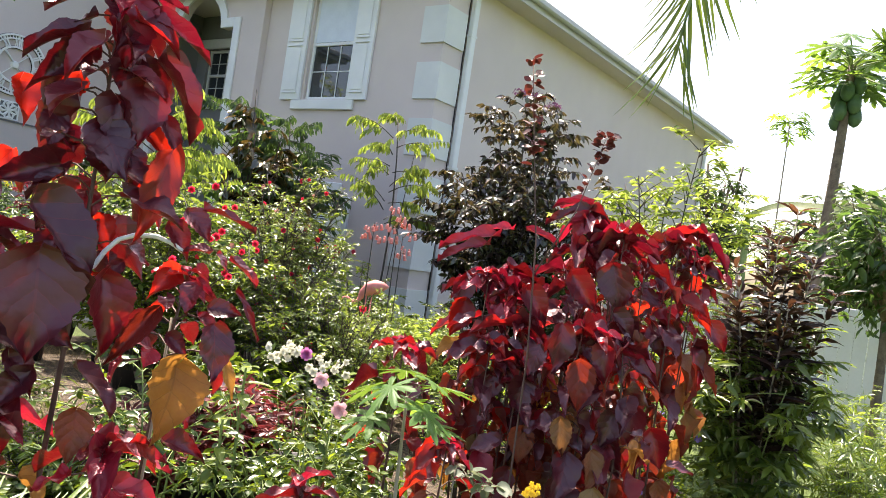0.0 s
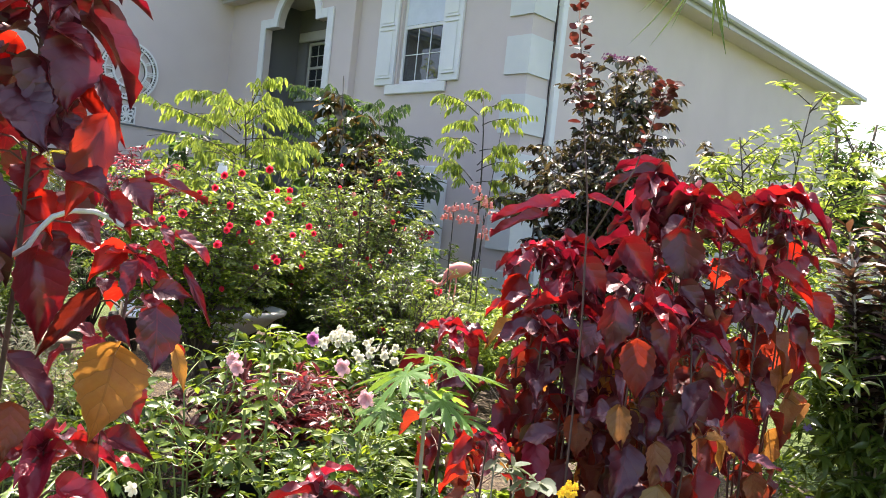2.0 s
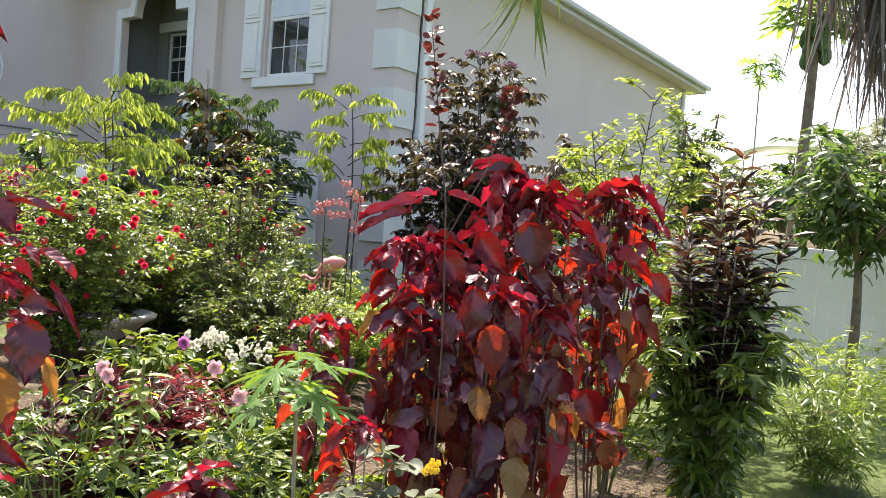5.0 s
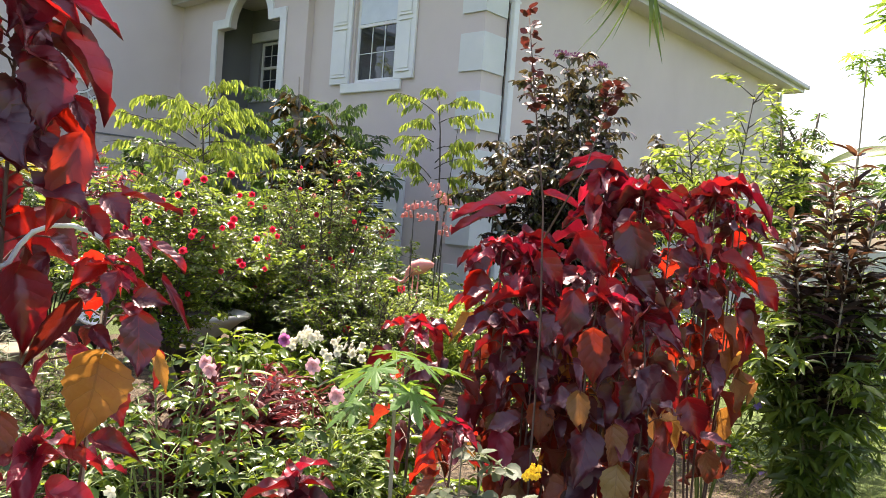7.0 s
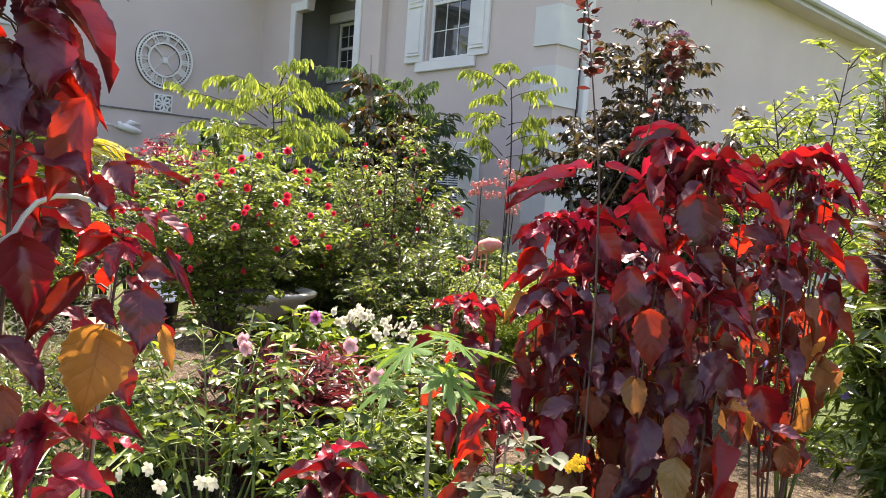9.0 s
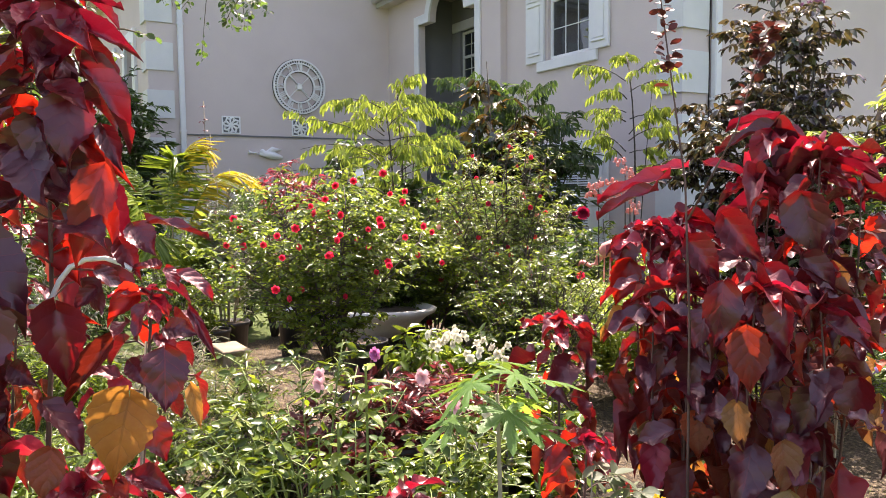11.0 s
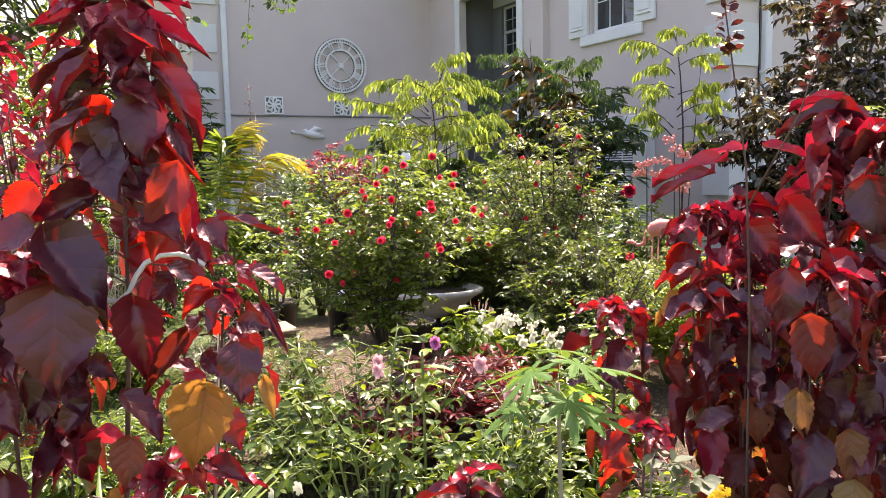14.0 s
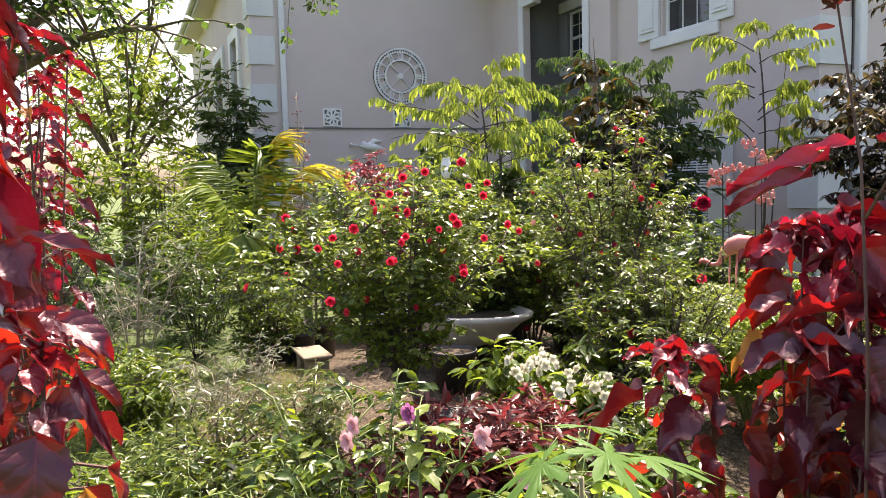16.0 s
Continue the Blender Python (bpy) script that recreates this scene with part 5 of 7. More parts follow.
for q in ((-2.93, 2.46, 1.59), (-2.81, 2.25, 1.51), (-2.96, 2.72, 1.54), (-2.88, 2.63, 1.53), (-2.86, 2.68, 1.49), (-2.83, 2.18, 1.48), (-2.72, 2.29, 1.44), (-2.68, 2.49, 1.42), (-2.79, 2.10, 1.39), (-2.81, 2.05, 1.36), (-2.65, 2.31, 1.36), (-2.65, 2.39, 1.38), (-2.64, 2.54, 1.34), (-2.65, 2.26, 1.34), (-3.07, 1.95, 1.38), (-2.85, 1.99, 1.32), (-2.73, 2.10, 1.31), (-2.97, 1.93, 1.31), (-3.06, 1.91, 1.31), (-2.80, 2.00, 1.27), (-2.59, 2.44, 1.24), (-2.65, 2.65, 1.26), (-2.76, 2.72, 1.38), (-2.64, 2.22, 1.28), (-2.90, 2.35, 1.57), (-2.75, 2.01, 1.14), (-2.72, 2.05, 1.10), (-2.64, 2.22, 1.28), (-2.79, 2.18, 1.45), (-2.58, 2.44, 1.23)):
    bloom(plant, "p_red", Vector(q) + Vector((rng.gauss(0, 0.02), rng.gauss(0, 0.02), 0)), rng.uniform(0.024, 0.038), (0.8 + rng.gauss(0, 0.5), -0.4 + rng.gauss(0, 0.3), 0.5))
tips = [q for q in tips if (q - Vector((-3.12, 2.42, 1.10))).dot(Vector((0.8, -0.35, 0.45))) > 0.10]
for q in rng.sample(tips, 14):
    bloom(plant, "p_magenta" if rng.random() < 0.1 else "p_red", q + Vector((0.03, -0.015, 0.02)), rng.uniform(0.026, 0.040), (0.8 + rng.gauss(0, 0.5), -0.4 + rng.gauss(0, 0.3), 0.5))
strewn("new_growth", LEAFLET, *leaves_along(rng, [([q, q + Vector((rng.gauss(0, 0.02), rng.gauss(0, 0.02), 0.05))], 0.002) for q in tips[::3]], 7, 0.042, 0.6), "pale", plant)

# finer bushes round it
plant, tips, rng = shrub("shrub", (-3.90, 1.75, rise(-3.9, 1.75)), "low wiry grey-green weeds beside the roses", 0.62, 0.42, 14, 9, 0.16, SLIM, 9, 0.045, "silver", "palebark", 32, lift=0.8)
plant, tips, rng = shrub("salvia_bush", (-3.92, 4.02, rise(-3.9, 4.0)), "tall airy salvia bush with tiny leaves and red flower tips", 1.72, 0.50, 20, 32, 0.20, LEAFLET, 14, 0.034, "pale", "darkstem", 33, lift=0.8, low=0.3, arch=0.25)
for q in rng.sample(tips, 54):
    bloom(plant, rng.choice(("p_magenta", "p_red", "p_red", "p_coral")), q + Vector((0.02, -0.02, 0.01)), rng.uniform(0.022, 0.042), (0.6, -0.4, 0.6))
plant, tips, rng = shrub("shrub", (-3.10, 3.75, rise(-3.1, 3.7)), "upright fine-leaved bush of thin green shoots", 0.96, 0.48, 34, 18, 0.15, LEAFLET, 11, 0.030, "pale", "darkstem", 34, lift=0.9, low=0.15, arch=0.3)
plant, tips, rng = shrub("shrub", (-3.25, 4.45, rise(-3.25, 4.45)), "bright lime bush with a few pink flower heads", 0.95, 0.55, 22, 26, 0.16, LEAFLET, 16, 0.038, "lime", "greenstem", 35, lift=0.8)
for q in rng.sample(tips, 10):
    bloom(plant, "p_coral", q, rng.uniform(0.03, 0.05), (0.5, -0.4, 0.8))
shrub("shrub", (-3.80, 5.02, rise(-3.8, 5.0)), "pale bush round the legs of the flamingo", 0.86, 0.36, 16, 18, 0.15, LEAFLET, 11, 0.036, "lime", "greenstem", 48, lift=0.8)
plant, tips, rng = shrub("shrub", (-4.75, 3.55, rise(-4.7, 3.5)), "leafy green bush behind the roses", 1.15, 0.55, 20, 26, 0.22, OVAL, 14, 0.036, "green", "darkstem", 36)
plant, tips, rng = shrub("rose_bush", (-4.75, 3.65, rise(-4.75, 3.65)), "rose bush with dark red blooms", 1.30, 0.6, 20, 24, 0.2, OVAL, 14, 0.036, "pale", "darkstem", 37, group="rose bushes")
for q in rng.sample(tips, 5):
    bloom(plant, "p_magenta", q + Vector((0.02, 0, 0.02)), 0.05, (0.7, -0.4, 0.5))
plant, tips, rng = shrub("shrub", (-5.40, 3.10, rise(-5.4, 3.1)), "small shrub with feathery crimson leaves", 1.72, 0.30, 10, 24, 0.17, LEAFLET, 10, 0.042, "crimson", "darkstem", 38, low=0.45)
plant, tips, rng = shrub("shrub", (-6.3, 2.75, 0.1), "grey-leaved bush with thin silvery sprays", 1.75, 0.30, 10, 16, 0.22, SLIM, 10, 0.06, "silver", "palebark", 39, lift=0.9)
plant, tips, rng = shrub("shrub", (-7.6, 3.6, 0.0), "dark green bush against the wall", 1.80, 0.85, 16, 24, 0.3, LEAFLET, 14, 0.06, "deep", "darkstem", 40, lift=0.5)
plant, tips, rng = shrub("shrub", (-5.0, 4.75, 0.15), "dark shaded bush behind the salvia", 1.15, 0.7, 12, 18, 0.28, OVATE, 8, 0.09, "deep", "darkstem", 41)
plant, tips, rng = shrub("chrysanthemum_bush", (-5.55, 6.15, 0.0), "leafy bush with one round crimson flower head", 1.22, 0.35, 9, 10, 0.2, LEAFLET, 9, 0.06, "green", "darkstem", 42)
bloom(plant, "p_magenta", (-5.50, 6.1, 1.31), 0.13, (0.7, -0.6, 0.4))
plant, tips, rng = shrub("shrub", (-2.45, 5.3, 0.0), "green bush beside the copperleaf clump", 1.15, 0.7, 12, 18, 0.26, LEAFLET, 12, 0.05, "green", "darkstem", 43)

plant, tips, rng = shrub("shrub", (-3.42, 3.72, rise(-3.4, 3.7)), "loose grey-green bush with wiry shoots between the roses", 0.98, 0.42, 22, 18, 0.17, LEAFLET, 11, 0.034, "green", "darkstem", 44, lift=0.8, low=0.3)
for q in rng.sample(tips, 4):
    bloom(plant, "p_red", q + Vector((0.02, 0, 0.02)), 0.05, (0.8, -0.4, 0.5))
plant, tips, rng = shrub("shrub", (-4.9, 4.0, rise(-4.9, 4.0)), "tangled green bush in half shade", 1.30, 0.55, 16, 20, 0.22, LEAFLET, 10, 0.04, "green", "darkstem", 45)
for q in rng.sample(tips, 8):
    bloom(plant, "p_magenta", q + Vector((0.02, 0, 0.02)), 0.045, (0.8, -0.4, 0.5))
shrub("coleus", (-2.75, 2.75, 0.10), "low wine-red coleus leaves below the roses", 0.60, 0.36, 20, 14, 0.13, LANCE, 9, 0.070, "wine", "redbark", 46, low=0.4, lift=0.9, droop=-0.3)
shrub("shrub", (-3.55, 1.35, 0.05), "low wiry weeds with small pale leaves", 0.55, 0.42, 16, 12, 0.16, LEAFLET, 8, 0.035, "pale", "greenstem", 47)

# denser planting towards the house
for x, y, h, r, mat, leaf, size, seed, words in (
    (-4.45, 5.45, 1.30, 0.50, "green", LEAFLET, 0.05, 201, "green bush with small leaves behind the salvia"),
    (-3.50, 5.75, 1.15, 0.55, "pale", LEAFLET, 0.045, 202, "pale-leaved bush near the kalanchoe"),
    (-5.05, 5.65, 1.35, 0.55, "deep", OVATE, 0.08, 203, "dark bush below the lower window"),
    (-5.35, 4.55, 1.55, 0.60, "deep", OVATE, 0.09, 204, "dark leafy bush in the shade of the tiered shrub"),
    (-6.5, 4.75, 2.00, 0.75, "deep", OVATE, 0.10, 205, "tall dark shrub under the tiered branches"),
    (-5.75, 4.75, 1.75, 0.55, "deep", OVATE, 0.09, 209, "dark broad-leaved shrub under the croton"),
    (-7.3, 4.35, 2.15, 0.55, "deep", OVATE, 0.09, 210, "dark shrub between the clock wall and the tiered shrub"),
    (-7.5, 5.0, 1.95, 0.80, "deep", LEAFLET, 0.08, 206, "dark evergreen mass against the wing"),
    (-5.9, 2.3, 0.85, 0.40, "green", LEAFLET, 0.045, 207, "green bush beside the palm"),
    (-3.35, 5.25, 0.98, 0.40, "lime", LEAFLET, 0.04, 208, "bright leafy bush beside the flamingo")):
    shrub("shrub", (x, y, rise(x, y)), words, h, r, 15, 20, 0.22, leaf, 10, size, mat, "darkstem", seed, low=0.2)

# pale green rose canes near the path
plant, tips, rng = shrub("rose_bush", (-2.16, 1.93, 0.03), "straggly pale-leaved rose bush with arching green canes", 1.02, 0.50, 16, 11, 0.15, OVAL, 6, 0.036, "cane", "greenstem", 51, group="rose bushes", lift=0.5, low=0.66)
bloom(plant, "p_pink", (-1.75, 1.80, 1.01), 0.05, (0.4, -0.2, 0.9))
plant, tips, rng = shrub("rose_bush", (-1.62, 2.16, 0.02), "potted rose with pale pink and mauve blooms", 0.92, 0.30, 14, 11, 0.16, OVAL, 8, 0.036, "cane", "greenstem", 52, group="rose bushes", lift=0.5, low=0.55)
for x, y, z, s, key in ((-1.50, 2.00, 1.03, 0.050, "p_pink"), (-1.50, 2.10, 0.93, 0.055, "p_pink"), (-1.38, 1.80, 1.14, 0.036, "p_mauve"), (-1.66, 1.76, 1.01, 0.045, "p_pink"), (-1.60, 2.28, 0.86, 0.04, "p_white")):
    bloom(plant, key, (x, y, z), s, (0.45, -0.2, 0.9))
plant, tips, rng = shrub("rose_bush", (-2.17, 2.60, 0.03), "small rose with clusters of cream flowers", 0.86, 0.22, 10, 10, 0.14, OVAL, 8, 0.030, "cane", "greenstem", 53, group="rose bushes")
for k in range(34):
    a, r = 2.4 * k, 0.085 * math.sqrt(k % 17 / 17)
    cx, cy, cz = ((-2.23, 2.52, 0.93), (-2.0, 2.56, 0.92))[k > 19]
    bloom(plant, "p_white", (cx + r * math.cos(a), cy + r * math.sin(a), cz + 0.06 * rng.random()), rng.uniform(0.026, 0.040), (0.5 + rng.gauss(0, 0.5), -0.3 + rng.gauss(0, 0.4), 0.7))
plant, tips, rng = shrub("coleus", (-2.45, 2.36, 0.05), "mound of upright wine-red coleus leaves with pale edges", 0.76, 0.36, 22, 14, 0.13, LANCE, 9, 0.070, "wine", "redbark", 54, low=0.5, lift=0.9, droop=-0.35)
plant, tips, rng = shrub("shrub", (-2.75, 1.5, 0.02), "low leafy green plants by the grass", 0.62, 0.44, 13, 8, 0.15, OVAL, 6, 0.036, "cane", "greenstem", 55, low=0.5)
plant, tips, rng = shrub("impatiens", (-1.68, 1.50, 0.0), "bedding impatiens with flat white flowers", 0.62, 0.26, 8, 8, 0.12, OVATE, 7, 0.05, "green", "greenstem", 56, "flowers")
for x, y in ((-1.79, 1.48), (-1.80, 1.56), (-1.67, 1.54), (-1.62, 1.66), (-1.64, 1.64)):
    bloom(plant, "impatiens", (x, y, 0.66), 0.042, (0.6 + rng.gauss(0, 0.2), -0.3, 0.8))
plant, tips, rng = shrub("shrub", (-1.66, 2.72, 0.0), "dark leafy growth under the copperleaf", 0.55, 0.35, 10, 12, 0.16, OVATE, 7, 0.06, "green", "greenstem", 57)
plant, tips, rng = shrub("butterfly_weed", (-0.86, 2.22, 0.0), "slim-leaved milkweed with a head of yellow flowers", 0.78, 0.16, 6, 8, 0.12, SLIM, 9, 0.08, "green", "greenstem", 58, "flowers", lift=0.9)
for k in range(16):
    a = 2.4 * k
    bloom(plant, "p_yellow", (-0.84 + 0.024 * math.sqrt(k / 16) * math.cos(a), 2.20 + 0.024 * math.sqrt(k / 16) * math.sin(a), 0.845 + 0.012 * (k % 3)), 0.015, (0.5, -0.5, 0.7))
plant, tips, rng = shrub("shrub", (-1.62, 1.1, 0.0), "low grassy weeds at the foot of the copperleaf", 0.70, 0.35, 16, 9, 0.2, STRAP, 6, 0.16, "green", "greenstem", 59, lift=1.2)
rng = random.Random(61)
plant = thing("spider_plant", (-1.60, 1.00, 0.0), "tuft of arching yellow-green strap leaves under the copperleaf", "plant")
angles = [rng.uniform(0, 6.283) for _ in range(60)]
strewn("foliage", blade(6, 1, 0.045, 0.35, 0.2, 0.55), [(-1.60 + 0.05 * math.cos(a), 1.00 + 0.05 * math.sin(a), 0.30) for a in angles], [(math.cos(a), math.sin(a), rng.uniform(0.9, 2.4)) for a in angles], [(0, 0, 1)] * 60, [rng.uniform(0.40, 0.66) for _ in angles], "lime", plant)
bm = bmesh.new()
lathe(bm, [(0.06, 0.0), (0.09, 0.12), (0.07, 0.33)], (-1.60, 1.00, -0.01), 12)
part("crown", bm, "greenstem", plant)
plant, tips, rng = shrub("sage", (-1.16, 2.30, 0.1), "grey-green sage with round felted leaves", 0.86, 0.15, 6, 9, 0.10, ROUND, 8, 0.05, "silver", "palebark", 60, low=0.5)

for x, y, r, h in ((-6.20, 2.76, 0.15, 0.30), (-4.10, 3.05, 0.13, 0.24), (-5.85, 2.52, 0.13, 0.26), (-5.20, 2.95, 0.11, 0.27), (-3.0, 3.5, 0.19, 0.32), (-2.17, 2.60, 0.15, 0.40), (-1.62, 2.16, 0.16, 0.32), (-1.72, 2.66, 0.14, 0.30), (-2.42, 2.36, 0.20, 0.42), (-2.72, 2.50, 0.21, 0.44), (-6.55, 2.50, 0.15, 0.28), (-0.62, 7.2, 0.16, 0.26), (-1.43, 1.92, 0.12, 0.26), (-3.1, 4.9, 0.16, 0.30)):
    pot(x, y, r, h)

# upright young shoots with a few large leaves
for x, y, z, s, seed in ((-1.83, 1.98, 1.0, 0.085, 1), (-2.30, 3.10, 0.86, 0.085, 2), (-2.55, 3.0, 0.80, 0.10, 3), (-1.75, 1.85, 0.86, 0.07, 4)):
    rng = random.Random(70 + seed)
    plant = thing("seedling", (x, y, 0), "young shoot with a rosette of fresh lime-green leaves", "plant", "seedlings")
    bm = bmesh.new()
    tube(bm, [(x, y, rise(x, y)), (x + 0.01, y, z * 0.5), (x, y, z)], [0.006, 0.005, 0.004], 6)
    part("stem", bm, "greenstem", plant)
    me = mesh_from("leaf", *blade(6, 2, 0.42, 0.42, 0.12, 0.35)[:2], "lime" if seed != 3 else "deep", blade(6, 2, 0.42, 0.42, 0.12, 0.35)[2])
    for k in range(9):
        a = 2.4 * k
        leaf_at(plant, me, (x, y, z - 0.018 * k), (math.cos(a), math.sin(a), 0.55 - 0.09 * k), (0, 0, 1), s * (0.8 + 0.04 * k) * rng.uniform(0.8, 1.2))


# ---- papaya seedling and papaya trees ----
def palmate(lobes=7):
    """A hand-shaped leaf, webbed at the heart, each lobe with side teeth and a raised rib."""
    edge = ((-0.5, 0.30), (-0.34, 0.48), (-0.33, 0.72), (-0.20, 0.62), (-0.14, 0.84), (0.0, 1.0), (0.14, 0.84), (0.20, 0.62), (0.33, 0.72), (0.34, 0.48))
    rim = []
    for k in range(lobes):
        mid = (k - (lobes - 1) / 2) * 0.78
        length = 1.0 - 0.11 * abs(k - (lobes - 1) / 2)
        rim += [(mid + 0.78 * a, length * q, a) for a, q in edge]
    v = [(0.0, 0.0, 0.0)]
    for share in (0.5, 1.0):
        for a, q, off in rim:
            rad = q * share
            v.append((rad * math.sin(a), rad * math.cos(a), 0.05 * rad * (1 - 2.4 * abs(off)) - 0.22 * rad * rad))
    n = len(rim)
    f = [(0, 1 + i, 2 + i) for i in range(n - 1)]
    for i in range(n - 1):
        a, b, c, d = 1 + i, 2 + i, 2 + i + n, 1 + i + n
        f += [(a, d, c), (a, c, b)]
    v = np.array(v)
    return v, np.array([(a, c, b) for a, b, c in f]), np.stack([0.5 + 0.5 * v[:, 0], v[:, 1]], 1)


PALMATE = palmate()


def papaya(name, base, top, label, leafmat, count, size, stalk, radius, seed, fruit=0, group="papaya trees", flat=0.2):
    rng = random.Random(seed)
    base, top = Vector(base), Vector(top)
    tree = thing(name, base, label, "papaya tree", group)
    bm = bmesh.new()
    path = curve_points(base, base.lerp(top, 0.5) + Vector((radius, 0, 0)), top, 9)
    tube(bm, path, [radius * (1.15 - 0.5 * k / 8) for k in range(9)], 10)
    smooth(part("trunk", bm, "bark" if radius > 0.02 else "palebark", tree))
    me = mesh_from("leaf", PALMATE[0], PALMATE[1], leafmat, PALMATE[2])
    bm = bmesh.new()
    for k in range(count):
        a = 2.4 * k + rng.uniform(-0.3, 0.3)
        lift = 0.9 - 1.5 * k / count
        out = Vector((math.cos(a), math.sin(a), lift)).normalized()
        p = top - Vector((0, 0, 0.35 * stalk * k / count))
        foot = p + out * stalk * rng.uniform(0.8, 1.15)
        tube(bm, [p, p.lerp(foot, 0.5) + Vector((0, 0, 0.05 * stalk)), foot], radius * 0.13, 5)
        leaf_at(tree, me, foot, (out.x, out.y, flat * lift - 0.35 + rng.uniform(-0.3, 0.3)), (0.2 * out.x + rng.gauss(0, 0.25), 0.2 * out.y + rng.gauss(0, 0.25), 1), size * rng.uniform(0.8, 1.15))
    part("leaf_stalk", bm, "greenstem", tree, kind="stuff")
    for k in range(fruit):
        a = 2.4 * k
        c = top + Vector((1.5 * radius * math.cos(a), 1.5 * radius * math.sin(a), -0.28 - 0.055 * k))
        bm = bmesh.new()
        lathe(bm, [(0.02, 0.13), (0.06, 0.11), (0.085, 0.03), (0.095, -0.06), (0.06, -0.13), (0.015, -0.16)], c, 12)
        smooth(part("papaya_fruit", bm, "fruit", tree))
    return tree


papaya("papaya_seedling", (-1.17, 2.04, 0.0), (-1.19, 2.03, 1.05), "young papaya with bright deeply lobed leaves", "papleaf", 9, 0.125, 0.10, 0.007, 81, group="papaya plants", flat=0.1)
papaya("papaya_tree", (-2.10, 12.3, 0.0), (-1.90, 12.2, 4.95), "tall papaya tree with lobed leaves and hanging green fruit", "papleaf", 30, 0.40, 0.48, 0.085, 82, fruit=10)
papaya("papaya_tree", (-2.8, 13.0, 0.0), (-2.78, 12.9, 4.25), "slender young papaya with a small umbrella of leaves", "papleaf", 20, 0.20, 0.24, 0.014, 83)


# ---- flamingo, basin and garden ornaments ----
def flamingo(x, y, z):
    """Body towards the fence, neck bowed down towards the roses."""
    bm = bmesh.new()
    d = Vector((-0.8, -0.6, 0)).normalized()
    p = lambda s, h: Vector((x, y, z)) + 0.85 * d * s + Vector((0, 0, 0.9 * h))
    tube(bm, [p(-0.17, 0.05), p(-0.12, 0.05), p(-0.05, 0.035), p(0.02, 0.01), p(0.07, -0.035), p(0.09, -0.08), p(0.11, -0.115), p(0.16, -0.125), p(0.20, -0.105), p(0.225, -0.095)], [0.006, 0.034, 0.060, 0.056, 0.034, 0.020, 0.016, 0.014, 0.016, 0.020], 14)
    tube(bm, [p(0.225, -0.095), p(0.25, -0.105), p(0.262, -0.13)], [0.018, 0.011, 0.004], 8)
    for s in (-0.02, 0.03):
        tube(bm, [p(s, 0.0), p(s + 0.01, -0.4), p(s, (rise(x, y) - z) / 0.9 - 0.02)], 0.006, 6)
    return smooth(tagged(part("flamingo", bm, "pink"), "pink plastic garden flamingo with its neck bowed among the bushes", "garden ornament"))


flamingo(-3.93, 4.96, 1.08)

zb = rise(-4.4, 3.35)
basin = thing("stone_basin", (-4.55, 3.30, zb), "pale oval cast-stone basin planter on an iron stand", "planter")
bm = bmesh.new()
lathe(bm, [(0.10, 0.0), (0.20, 0.03), (0.32, 0.10), (0.40, 0.17), (0.46, 0.20), (0.47, 0.225), (0.44, 0.235), (0.40, 0.205), (0.30, 0.16)], (-4.55, 3.30, 0.50), 32, 1.0, 0.7)
bmesh.ops.rotate(bm, cent=(-4.55, 3.30, 0.5), matrix=Matrix.Rotation(radians(48), 3, "Z"), verts=bm.verts)
smooth(part("bowl", bm, "stone", basin))
bm = bmesh.new()
lathe(bm, [(0.36, 0.0), (0.30, 0.02)], (-4.55, 3.30, 0.695), 24, 1.0, 0.7)
bmesh.ops.rotate(bm, cent=(-4.55, 3.30, 0.5), matrix=Matrix.Rotation(radians(48), 3, "Z"), verts=bm.verts)
part("soil", bm, "soil", basin)
for a in (0.6, 2.2, 3.8, 5.4):
    bm = bmesh.new()
    c, s = math.cos(a), math.sin(a)
    tube(bm, [(-4.55 + 0.10 * c, 3.30 + 0.10 * s, 0.52), (-4.55 + 0.24 * c, 3.30 + 0.24 * s, 0.42), (-4.55 + 0.22 * c, 3.30 + 0.22 * s, zb - 0.01)], 0.014, 7)
    part("leg", bm, "iron", basin)

zb = rise(-5.20, 2.95)
bowl = thing("garden_bowl", (-5.20, 2.95, zb + 0.28), "tilted white bowl resting on a black pot", "bowl")
bm = bmesh.new()
lathe(bm, [(0.02, 0.0), (0.07, 0.008), (0.105, 0.034), (0.118, 0.06), (0.111, 0.061), (0.09, 0.037), (0.033, 0.014)], (0, 0, 0), 22)
bmesh.ops.transform(bm, matrix=Matrix.Translation((-5.17, 2.95, zb + 0.29)) @ Matrix.Rotation(radians(38), 4, "Y"), verts=bm.verts)
smooth(part("bowl_body", bm, "plaster", bowl))
zb = rise(-5.3, 2.5)
board = thing("bench_board", (-5.3, 2.5, zb), "short weathered board on two blocks as a low stand", "bench")
boxed("board", "wood", board, -5.50, -5.12, 2.40, 2.60, zb + 0.10, zb + 0.125, bevel=0.006)
for x in (-5.43, -5.19):
    boxed("block", "wood", board, x - 0.04, x + 0.04, 2.42, 2.58, zb - 0.06, zb + 0.099, bevel=0.006)


